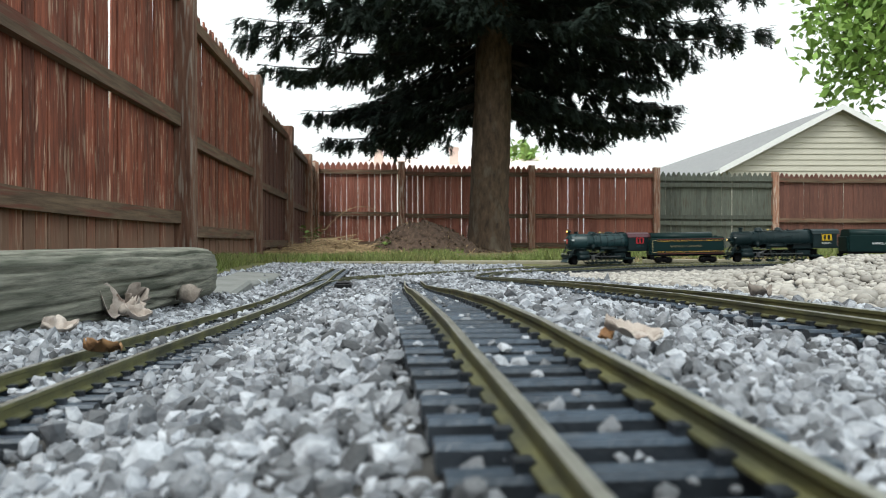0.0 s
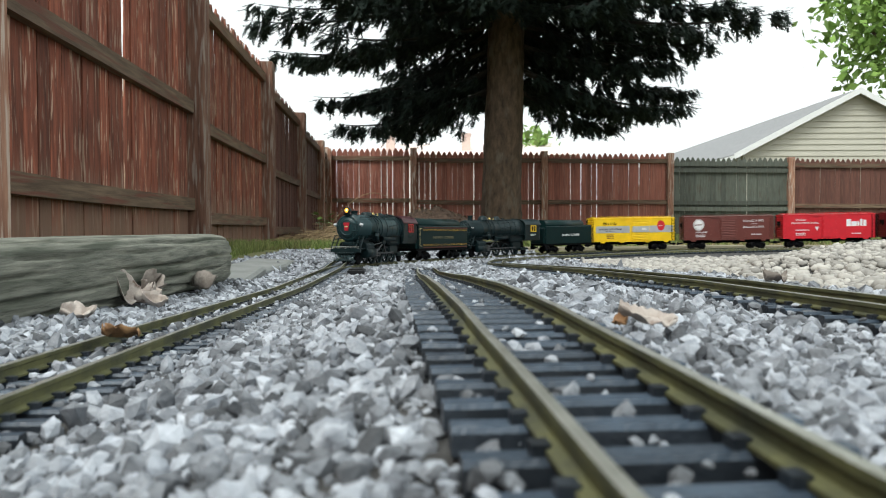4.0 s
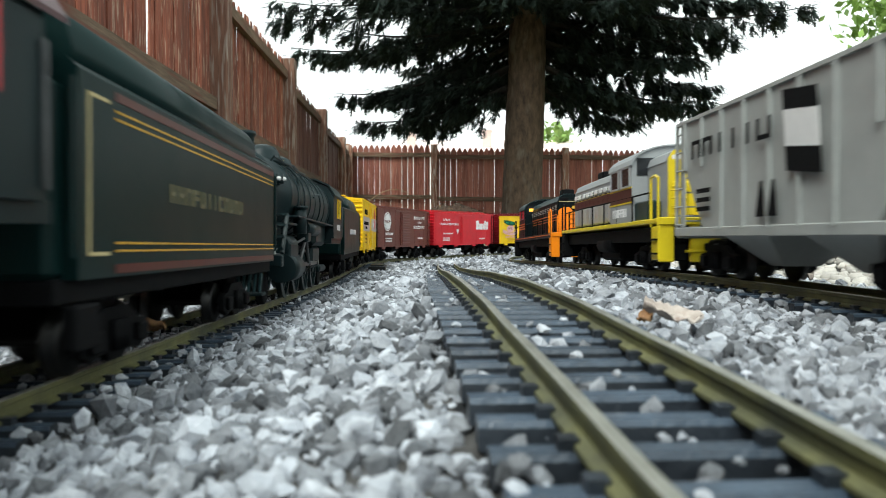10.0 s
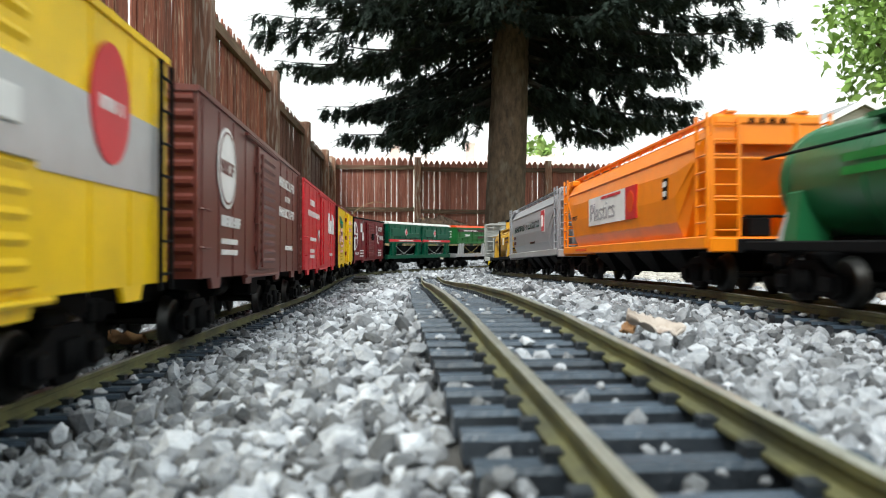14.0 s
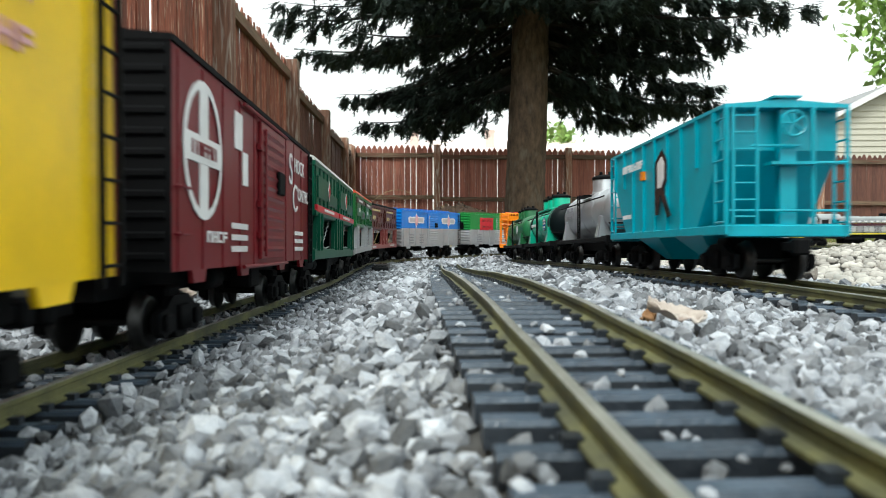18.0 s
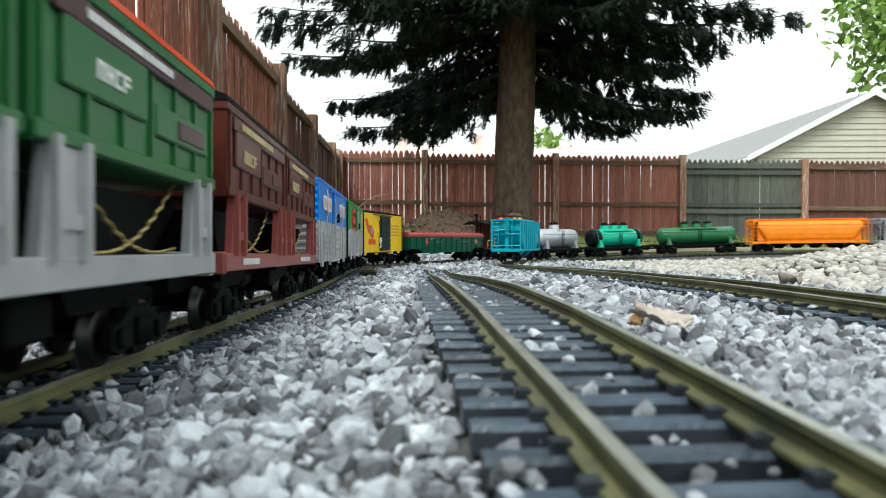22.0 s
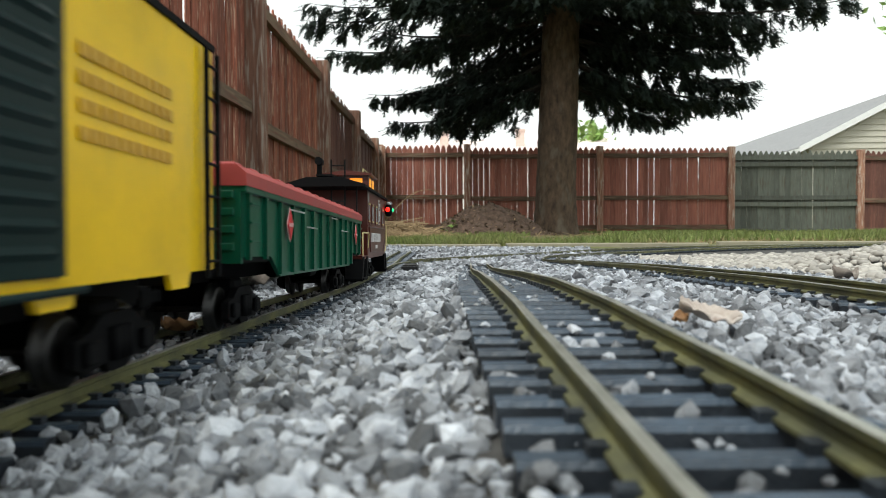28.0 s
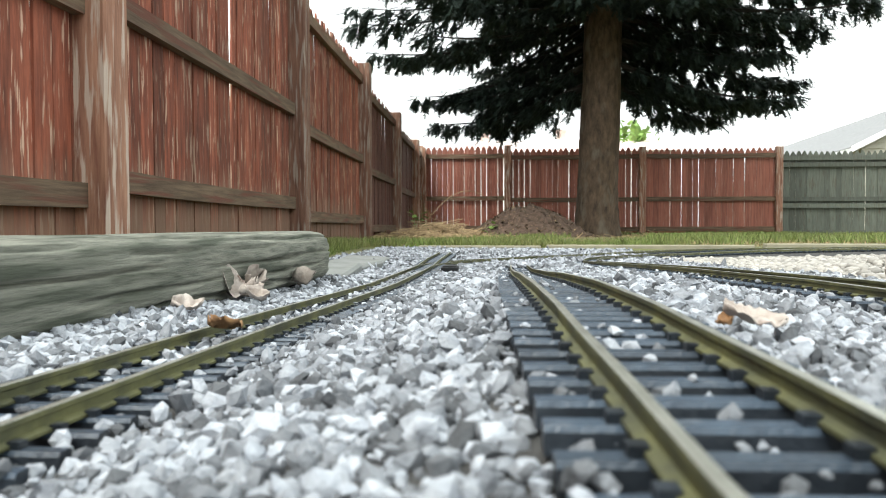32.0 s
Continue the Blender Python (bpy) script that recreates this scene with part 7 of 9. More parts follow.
    lens = part("headlight_lens", bm, C["lamp"], hl, "lit amber headlight lens")
    bm = bmesh.new()
    bmesh.ops.create_uvsphere(bm, u_segments=12, v_segments=8, radius=0.0026, matrix=Matrix.Translation((hx + 0.0012, 0.001, hz + 0.001)))
    part("bulb", bm, C["bulb"], lens, "bright lit bulb")
    # stack, domes, bell, generator
    for d, prof, nm in ((0.045, [(0, 0.014), (0.004, 0.011), (0.012, 0.0105), (0.014, 0.0125), (0.0165, 0.0125)], "funnel"), (0.135, [(0, 0.026), (0.005, 0.021), (0.010, 0.019), (0.014, 0.015), (0.016, 0.006)], "sand_dome"), (0.235, [(0, 0.024), (0.006, 0.018), (0.012, 0.015), (0.015, 0.006)], "steam_dome")):
        bm = bmesh.new()
        lathe(bm, [(u * (1.0 if plate else 1.5), r) for u, r in prof], (bx - d, 0, 0.1575), (bx - d, 0, 1), 24)
        part(nm, bm, K, car)
    bm = bmesh.new()
    lathe(bm, [(0, 0.007), (0.003, 0.0055), (0.008, 0.004), (0.010, 0.001)], (bx - 0.185, 0, 0.164), (bx - 0.185, 0, 1), 14)
    part("bell", bm, C["brass"], car, "small brass bell")
    for k, d in enumerate((0.168, 0.200, 0.262, 0.276, 0.290)):
        bm = bmesh.new()
        lathe(bm, [(0, 0.0042), (0.003, 0.0042), (0.004, 0.0026), (0.009, 0.0026), (0.0105, 0.0036), (0.012, 0.0012)], (bx - d, 0.010 if k % 2 else -0.008, 0.160), (bx - d, 0.010 if k % 2 else -0.008, 1), 10)
        part("safety_valve" if d > 0.25 else "check_valve", bm, C["brass"] if k == 1 else K, car)
    pipe("crest_pipe", car, K, [(bx - 0.15, 0.022, 0.158), (bx - 0.19, 0.026, 0.163), (bx - 0.25, 0.024, 0.161), (bx - 0.32, 0.020, 0.165)], 0.0018)
    slab("turret", car, K, bx - 0.345 - ext, bx - 0.315 - ext, -0.012, 0.012, 0.163, 0.170, 0.002)
    for s in (1, -1):
        pts = [(bx - d, s * (0.036 + 0.000), 0.153) for d in (0.02, 0.1, 0.2, 0.33)]
        pipe("handrail", car, K, pts, 0.001)
        for d in (0.02, 0.1, 0.2, 0.33):
            bar("handrail_post", car, K, (bx - d, s * 0.033, 0.148), (bx - d, s * 0.037, 0.1535), 0.0012)
        pipe("sand_pipe", car, K, [(bx - 0.135, s * 0.02, 0.166), (bx - 0.14, s * 0.04, 0.143), (bx - 0.145, s * 0.047, 0.09)], 0.0012)
        pipe("feed_pipe", car, K, [(bx - 0.335, s * 0.022, 0.163), (bx - 0.30, s * 0.045, 0.135), (bx - 0.22, s * 0.048, 0.125)], 0.0014)
        # running board, air pump, tanks
        slab("running_board", car, K, bx - 0.345 - ext, bx - 0.075, *sorted((s * 0.030, s * 0.053)), 0.0925, 0.0945, 0.0005)
        slab("front_step_board", car, K, bx - 0.075, bx - 0.025, *sorted((s * 0.030, s * 0.051)), 0.083, 0.0855, 0.0005)
        bm = bmesh.new()
        rod(bm, (bx - 0.16, s * 0.044, 0.083), (bx - 0.26, s * 0.044, 0.083), 0.0085, None, 16)
        part("air_tank", bm, K, car)
        bm = bmesh.new()
        rod(bm, (bx - 0.117, s * 0.047, 0.075), (bx - 0.117, s * 0.047, 0.104), 0.008, None, 14)
        rod(bm, (bx - 0.117, s * 0.047, 0.104), (bx - 0.117, s * 0.047, 0.107), 0.0095, None, 14)
        part("air_pump", bm, K, car)
        # cylinder with valve chest
        bm = bmesh.new()
        rod(bm, (bx - 0.035, s * 0.041, 0.037), (bx - 0.095, s * 0.041, 0.037), 0.0155, None, 22)
        rod(bm, (bx - 0.035, s * 0.038, 0.062), (bx - 0.095, s * 0.038, 0.062), 0.0105, None, 18)
        box(bm, bx - 0.09, bx - 0.04, *sorted((s * 0.02, s * 0.05)), 0.036, 0.064, 0.002)
        part("cylinder", bm, K, car)
        bm = bmesh.new()
        box(bm, bx - 0.15, bx - 0.095, *sorted((s * 0.039, s * 0.044)), 0.046, 0.050, 0.0005)
        box(bm, bx - 0.15, bx - 0.095, *sorted((s * 0.039, s * 0.044)), 0.026, 0.030, 0.0005)
        part("slide_bar", bm, C["steel"], car)
        slab("crosshead", car, C["steel"], bx - 0.128, bx - 0.112, *sorted((s * 0.036, s * 0.047)), 0.028, 0.048, 0.002)
        bm = bmesh.new()
        rod(bm, (bx - 0.12, s * 0.045, 0.040), (bx - 0.175, s * 0.045, 0.072), 0.002, None, 6)
        rod(bm, (bx - 0.175, s * 0.045, 0.072), (bx - 0.19, s * 0.046, 0.040), 0.002, None, 6)
        rod(bm, (bx - 0.1, s * 0.045, 0.064), (bx - 0.175, s * 0.045, 0.072), 0.0016, None, 6)
        part("valve_gear", bm, C["steel"], car)
        slab("gear_bracket", car, K, bx - 0.185, bx - 0.16, *sorted((s * 0.036, s * 0.05)), 0.066, 0.092, 0.002)
        # ladder-like front steps and marker lamps
        bm = bmesh.new()
        for yy in (s * 0.0355, s * 0.0515):
            rod(bm, (bx + 0.015, yy, 0.053), (bx - 0.012, yy, 0.0925), 0.0022, None, 6)
        for u in (0.12, 0.42, 0.72, 1.0):
            box(bm, bx + 0.010 - 0.027 * u, bx + 0.019 - 0.027 * u, *sorted((s * 0.035, s * 0.052)), 0.0525 + 0.039 * u, 0.0548 + 0.039 * u)
        part("front_ladder", bm, K, car)
        bm = bmesh.new()
        rod(bm, (bx - 0.004, s * 0.0455, 0.123), (bx - 0.004, s * 0.0455, 0.133), 0.0042, None, 10)
        ml = part("marker_lamp", bm, C["chrome"] if plate else K, car)
        for d in ((0.0045, 0, 0.0), (0, s * 0.0045, 0.0)):
            bm = bmesh.new()
            bmesh.ops.create_uvsphere(bm, u_segments=10, v_segments=8, radius=0.0034 if plate else 0.0022, matrix=Matrix.Translation((bx - 0.004 + d[0], s * 0.0455 + d[1], 0.128)))
            part("marker_lens", bm, C["clear"], ml, "clear white marker lens")
        bar("marker_bracket", car, K, (bx - 0.006, s * 0.038, 0.119), (bx - 0.004, s * 0.0455, 0.123), 0.0013)
    # pilot beam, deck, white rail and slatted pilot
    slab("pilot_beam", car, K, bx + 0.008, bx + 0.019, -0.052, 0.052, 0.040, 0.0515, 0.001)
    slab("pilot_deck", car, K, bx - 0.05, bx + 0.019, -0.044, 0.044, 0.050, 0.053, 0.0005)
    slab("deck_box", car, K, bx - 0.02, bx + 0.002, -0.019, 0.019, 0.053, 0.074, 0.002)
    bar("pilot_rail", car, C["light_grey"], (bx + 0.018, -0.047, 0.0575), (bx + 0.018, 0.047, 0.0575), 0.0013)
    for y in (-0.045, 0.0, 0.045):
        bar("rail_post", car, C["light_grey"], (bx + 0.018, y, 0.052), (bx + 0.018, y, 0.0575), 0.0012)
    pilot = slab("pilot", car, K, bx + 0.006, bx + 0.026, -0.034, 0.034, 0.0355, 0.0405, 0.001)
    slab("pilot_foot", pilot, K, bx + 0.014, bx + 0.032, -0.036, 0.036, 0.012, 0.0155, 0.001)
    for k in range(13):
        y = -0.032 + 0.064 * k / 12
        shared("pilot_slat", "pilot_slat", lambda bm: (rod(bm, (0.018, 0, 0.036), (0.028, 0, 0.015), 0.0016, None, 6)), C["smokebox"], pilot, pose(bx, y, 0))
    slab("coupler_block", car, K, bx + 0.002, bx + 0.016, -0.007, 0.007, 0.022, 0.034, 0.002)
    slab("smokebox_saddle", car, K, bx - 0.095, bx - 0.03, -0.03, 0.03, 0.05, 0.084, 0.004)
    # frame, firebox, ash pan
    slab("main_frame", car, C["frame"], bx - 0.38 - ext, bx + 0.004, -0.017, 0.017, 0.026, 0.062)
    slab("firebox", car, K, bx - 0.355 - ext, bx - 0.245 - ext, -0.040, 0.040, 0.062, 0.118, 0.006)
    slab("ash_pan", car, K, bx - 0.34 - ext, bx - 0.27 - ext, -0.032, 0.032, 0.03, 0.062, 0.004)
    # wheels: leading, four drivers, trailing
    for d, r in ((0.025, 0.016), (0.372 + ext, 0.018)):
        for q in (0, 180):
            shared("pony_wheel", ("pony", r), lambda bm: lathe(bm, [(0, 0.003), (0, r - 0.002), (0.001, r), (0.005, r), (0.0055, r + 0.002), (0.0065, r + 0.002), (0.0065, 0.003)], (0, 0.0265, 0), (0, 0, 0), 20), C["frame"], car, pose(bx - d, 0, r, 0, 0, q))
    slab("trailing_frame", car, K, bx - 0.40 - ext, bx - 0.335 - ext, -0.034, 0.034, 0.022, 0.033, 0.003)
    xs = [bx - 0.125 - (0.0585 + ext * 0.3) * k for k in range(4)]
    axles = [shared("driving_wheel", "driver", driver_bm, C["loco"], car, pose(x, 0, DRIVER_R)) for x in xs]
    rods = []
    for s in (1, -1):
        bm = bmesh.new()
        for a, b in zip(xs[:-1], xs[1:]):
            box(bm, b, a, *sorted((s * 0.0315, s * 0.034)), -0.0025, 0.0025)
        for x in xs:
            rod(bm, (x, s * 0.031, 0), (x, s * 0.0355, 0), 0.0042, None, 10)
        box(bm, xs[1], bx - 0.12, *sorted((s * 0.0345, s * 0.0365)), -0.002, 0.002)
        rods.append(part("side_rod", bm, C["steel"], car))

    def spin(t):
        return run_at(LEFT_RUN, t) / DRIVER_R
    for ob, x in zip(axles, xs):
        SPINNING.append((ob, lambda t, x=x: Matrix.Translation((x, 0, DRIVER_R)) @ Matrix.Rotation(spin(t), 4, "Y")))
    for ob in rods:
        SPINNING.append((ob, lambda t: Matrix.Translation((0.012 * math.sin(spin(t)), 0, DRIVER_R + 0.012 * math.cos(spin(t))))))
    # cab
    cx0, cx1 = -h + 0.002, bx - 0.345 - ext
    bm = bmesh.new()
    o = [(-0.0535, 0.074), (0.0535, 0.074), (0.0535, 0.140), (0.044, 0.154), (0.024, 0.1625), (-0.024, 0.1625), (-0.044, 0.154), (-0.0535, 0.140)]
    extrude_x(bm, o, cx0, cx1)
    cab = part("cab", bm, K, car)
    bm = bmesh.new()
    ro = [(0.056, 0.139), (0.0455, 0.1555), (0.025, 0.1645), (-0.025, 0.1645), (-0.0455, 0.1555), (-0.056, 0.139), (-0.056, 0.1415), (-0.046, 0.1578), (-0.0255, 0.1668), (0.0255, 0.1668), (0.046, 0.1578), (0.056, 0.1415)]
    extrude_x(bm, ro, cx0 - 0.012, cx1 + 0.004)
    part("cab_roof", bm, accent if plate else K, cab)
    mx = (cx0 + cx1) / 2 - 0.008
    for s in (1, -1):
        slab("cab_window", cab, C["glass"], mx - 0.02, mx + 0.02, *sorted((s * 0.0533, s * 0.0541)), 0.110, 0.136)
        for xx in (mx - 0.02, mx, mx + 0.02):
            slab("window_frame", cab, window, xx - 0.0025, xx + 0.0025, *sorted((s * 0.0533, s * 0.0552)), 0.108, 0.138, 0, "bright window frame")
        for zz in (0.108, 0.136):
            slab("window_frame", cab, window, mx - 0.022, mx + 0.022, *sorted((s * 0.0533, s * 0.0552)), zz - 0.001, zz + 0.002)
        lettering(car, C["white"] if not plate else C["smokebox"], mx + 0.022, 0.088, 0.045, 0.009, 5, s * 0.0539)
        bar("cab_handrail", cab, C["steel"], (cx0 + 0.002, s * 0.055, 0.078), (cx0 + 0.002, s * 0.055, 0.13), 0.001)
    slab("cab_floor", car, K, cx0 - 0.01, cx1, -0.05, 0.05, 0.066, 0.0745)
    return car


SPINNING = []
steam_engine("dark grey steam locomotive with red keystone plate", 4.035, 4.515, C["band"], True, C["red"])
steam_engine("black steam locomotive with yellow cab window frame", 4.940, 5.485, C["loco"], False, C["yellow"])


def tender(label, front, rear, mat, lines, top, mark):
    L = rear - front
    car = start_car("tender", label, front, rear, True, "tenders")
    h = L / 2
    bm = bmesh.new()
    o = [(-0.051, 0.046), (0.051, 0.046), (0.051, 0.130), (0.047, 0.134), (-0.047, 0.134), (-0.051, 0.130)]
    extrude_x(bm, o, -h + 0.012, h - 0.012)
    tank = part("tank", bm, mat, car)
    # rounded coal bunker over the forward half
    bm = bmesh.new()
    arc = [(0.048 * math.copysign(abs(math.cos(a)) ** 0.55, math.cos(a)), 0.132 + (top - 0.132) * math.sin(a) ** 0.8) for a in np.linspace(0, math.pi, 18)]
    extrude_x(bm, arc, -h + 0.07, h - 0.014, True)
    part("bunker", bm, mat, tank)
    slab("rear_deck", tank, mat, -h + 0.016, -h + 0.07, -0.046, 0.046, 0.134, 0.137, 0.001)
    bm = bmesh.new()
    lathe(bm, [(0, 0.012), (0.004, 0.012), (0.006, 0.009)], (-h + 0.042, 0, 0.137), (-h + 0.042, 0, 1), 16)
    part("water_hatch", bm, mat, tank)
    slab("frame", car, C["frame"], -h + 0.004, h - 0.004, -0.046, 0.046, 0.036, 0.0465, 0.001)
    slab("front_apron", car, mat, h - 0.016, h - 0.002, -0.045, 0.045, 0.046, 0.125, 0.003)
    for s in (1, -1):
        y0, y1 = sorted((s * 0.0508, s * 0.0514))
        if lines:
            for z in (0.1185, 0.1150, 0.0605, 0.0570):
                slab("lining", tank, lines, -h + 0.014, h - 0.046, y0, y1, z, z + 0.0009, 0, "thin gold line")
            for z in (0.1235, 0.0475):
                slab("edge_band", tank, C["tuscan"], -h + 0.013, h - 0.046, y0, y1, z, z + 0.004, 0, "dark red edge band")
            slab("lining", tank, C["cream"], h - 0.04, h - 0.020, y0, y1, 0.121, 0.1225)
            slab("lining", tank, C["cream"], h - 0.04, h - 0.020, y0, y1, 0.0555, 0.057)
            slab("lining", tank, C["cream"], h - 0.0215, h - 0.020, y0, y1, 0.0555, 0.122)
        for k in range(2):
            bar("handrail", car, mat, ((h - 0.006, -h + 0.006)[k], s * 0.0515, 0.055), ((h - 0.006, -h + 0.006)[k], s * 0.0515, 0.125), 0.0013)
        slab("step", car, C["frame"], h - 0.03, h - 0.008, *sorted((s * 0.046, s * 0.052)), 0.018, 0.036, 0.001)
    lettering(car, C["faded"] if lines else C["white"], 0.085 if lines else 0.055, 0.083, 0.16 if lines else 0.13, 0.010, 12, 0.0512)
    ladder(car, mat, -h + 0.009, 0.03, 0.046, 0.135, 0.018, 7, "y")
    running_gear(car, L, inset=0.085)


tender("dark green tender with thin gold lining", 4.528, 4.928, C["tender"], C["gold"], 0.162, True)
tender("black tender with white lettering", 5.532, 5.900, C["tender"], None, 0.163, False)


# ---- diesels ----
def diesel(label, front, rear, look_key, cab_front):
    """A road switcher; built with the cab towards +x of its own hood, turned round if the cab is at the rear."""
    L = rear - front
    car = start_car("diesel_locomotive", label, front, rear, False, "locomotives")
    h = L / 2
    f = 1 if cab_front else -1
    dark = look_key == "black"
    hood_m, band_m, sill_m = (C["diesel"], C["stripe"], C["diesel"]) if dark else (C["diesel_grey"], C["band"], C["lemon"])
    roof_m = C["smokebox"] if dark else C["diesel_grey"]

    def X(a, b):
        return sorted((f * a, f * b))
    slab("walkway", car, sill_m, -h + 0.004, h - 0.004, -0.0535, 0.0535, 0.050 if dark else 0.0532, 0.0585, 0.001)
    slab("underframe", car, C["frame"], -h + 0.01, h - 0.01, -0.045, 0.045, 0.034, 0.050)

    def hood(x0, x1, top, name):
        a, b = X(x0, x1)
        bm = bmesh.new()
        hw = 0.034
        o = [(-hw, 0.058), (hw, 0.058), (hw, top - 0.014), (hw - 0.004, top - 0.006), (hw - 0.014, top), (-hw + 0.014, top), (-hw + 0.004, top - 0.006), (-hw, top - 0.014)]
        extrude_x(bm, o, a, b)
        hd = part(name, bm, hood_m, car)
        bm = bmesh.new()
        o = [(hw + 0.0008, top - 0.016), (hw - 0.003, top - 0.005), (hw - 0.014, top + 0.001), (-hw + 0.014, top + 0.001), (-hw + 0.003, top - 0.005), (-hw - 0.0008, top - 0.016)]
        extrude_x(bm, o, a + 0.001, b - 0.001)
        part("hood_roof", bm, roof_m, hd)
        return hd
    long_hood = hood(-h + 0.03, h - 0.185, 0.148, "long_hood")
    hood(h - 0.10, h - 0.03, 0.148, "short_hood")
    # cab with an arched roof
    a, b = X(h - 0.19, h - 0.095)
    bm = bmesh.new()
    o = [(-0.053, 0.058), (0.053, 0.058), (0.053, 0.135)] + [(0.053 * math.cos(t), 0.135 + 0.028 * math.sin(t)) for t in np.linspace(0.25, math.pi - 0.25, 9)] + [(-0.053, 0.135)]
    extrude_x(bm, o, a, b)
    cab = part("cab", bm, hood_m, car)
    bm = bmesh.new()
    o = [(0.055 * math.cos(t), 0.136 + 0.029 * math.sin(t)) for t in np.linspace(0.0, math.pi, 13)] + [(0.053 * math.cos(t), 0.135 + 0.028 * math.sin(t)) for t in np.linspace(math.pi, 0, 13)]
    extrude_x(bm, o, a - 0.003, b + 0.003)
    part("cab_roof", bm, roof_m, cab)
    for s in (1, -1):
        for xx in (a + 0.024, b - 0.024):
            slab("cab_window", cab, C["glass"], xx - 0.017, xx + 0.017, *sorted((s * 0.0528, s * 0.0538)), 0.108, 0.134)
        if not dark:
            for xx in (a + 0.024, b - 0.024):
                for za, zb in ((0.1065, 0.109), (0.1335, 0.1365)):
                    slab("window_frame", cab, C["silver"], xx - 0.0185, xx + 0.0185, *sorted((s * 0.0528, s * 0.0547)), za, zb)
                for xe in (xx - 0.0175, xx + 0.0175):
                    slab("window_frame", cab, C["silver"], xe - 0.0014, xe + 0.0014, *sorted((s * 0.0528, s * 0.0547)), 0.1065, 0.1365)
        slab("window_post", cab, hood_m, (a + b) / 2 - 0.0035, (a + b) / 2 + 0.0035, *sorted((s * 0.0528, s * 0.0545)), 0.106, 0.136)
        for e, xx in ((1, b), (-1, a)):
            slab("end_window", cab, C["glass"], *sorted((xx - e * 0.0003, xx + e * 0.0008)), *sorted((s * 0.026, s * 0.047)), 0.122, 0.146)
        if dark and s > 0:
            slab("cab_glow", cab, C["lamp"], b + 0.0009, b + 0.0014, 0.030, 0.043, 0.126, 0.136, 0, "lit lamp seen through the cab window")
            slab("cab_glow", cab, C["lamp"], a - 0.0014, a - 0.0009, 0.030, 0.043, 0.130, 0.138, 0, "lit lamp seen through the cab window")
        # hood doors, louvres and bands
        hx0, hx1 = X(-h + 0.03, h - 0.185)
        n = 11
        for k in range(n):
            x = hx0 + (hx1 - hx0) * (k + 0.5) / n
            shared("hood_door", ("hood_door", look_key), lambda bm: box(bm, -0.0115, 0.0115, -0.0004, 0.0012, 0.064, 0.126, 0.0004), hood_m, long_hood, pose(x, s * 0.034, 0, 0, 0, 0 if s > 0 else 180))
            shared("louvre", ("louvre", look_key), lambda bm: [box(bm, -0.009, 0.009, 0, 0.0022, z, z + 0.0016) for z in (0.113, 0.117, 0.121)], C["light_grey"] if dark else C["glass"], long_hood, pose(x, s * 0.034, 0, 0, 0, 0 if s > 0 else 180))
        if dark:
            for z in (0.088, 0.0945, 0.101):
                slab("stripe", car, band_m, hx0 + 0.002, hx1 - 0.002, *sorted((s * 0.0351, s * 0.0356)), z, z + 0.0022, 0, "orange stripe")
                slab("stripe", car, band_m, a, b, *sorted((s * 0.0529, s * 0.0534)), z - 0.008, z - 0.0044, 0, "orange stripe")
            slab("sill_stripe", car, C["stripe"], -h + 0.006, h - 0.006, *sorted((s * 0.0534, s * 0.054)), 0.0545, 0.056)
        else:
            # black strip behind the door panels makes their gaps dark
            slab("door_recess", long_hood, C["frame"], hx0 + 0.002, hx1 - 0.002, *sorted((s * 0.0338, s * 0.0346)), 0.062, 0.112)
            for k in range(n):
                x = hx0 + (hx1 - hx0) * (k + 0.5) / n
                slab("band", long_hood, band_m, x - 0.0135, x + 0.0135, *sorted((s * 0.0344, s * 0.0358)), 0.098, 0.112, 0.0004, "dark maroon band")
                slab("hood_door_panel", long_hood, C["silver"] if k % 3 else C["grey"], x - 0.0125, x + 0.0125, *sorted((s * 0.0344, s * 0.0362)), 0.066, 0.096, 0.0006)
                slab("vent_pane", long_hood, C["white"], x - 0.008, x + 0.008, *sorted((s * 0.0344, s * 0.0372)), 0.117, 0.125, 0.0005)
            slab("band_line", car, C["lemon"], hx0 + 0.002, hx1 - 0.002, *sorted((s * 0.0351, s * 0.0359)), 0.1125, 0.1140)
            slab("band", car, band_m, a, b, *sorted((s * 0.0529, s * 0.0534)), 0.086, 0.104, 0, "dark maroon band")
            for z in (0.084, 0.1045):
                slab("band_line", car, C["lemon"], a, b, *sorted((s * 0.0529, s * 0.0536)), z, z + 0.0022)
            lettering(cab, C["white"], b - 0.012, 0.066, b - a - 0.03, 0.012, 7, s * 0.0533)
            slab("side_box", car, C["smokebox"], *X(h - 0.095, h - 0.045), *sorted((s * 0.034, s * 0.05)), 0.058, 0.084, 0.002)
        # handrails
        pipe("handrail", car, C["frame"], [(-h + 0.03, s * 0.0525, 0.092), (hx0 + 0.06, s * 0.0525, 0.092), ((hx0 + hx1) / 2, s * 0.0525, 0.093), (h - 0.03, s * 0.0525, 0.092)], 0.0011)
        for k in range(8):
            x = -h + 0.03 + (L - 0.06) * k / 7
            bar("stanchion", car, C["frame"], (x, s * 0.0525, 0.056), (x, s * 0.0525, 0.092), 0.001)
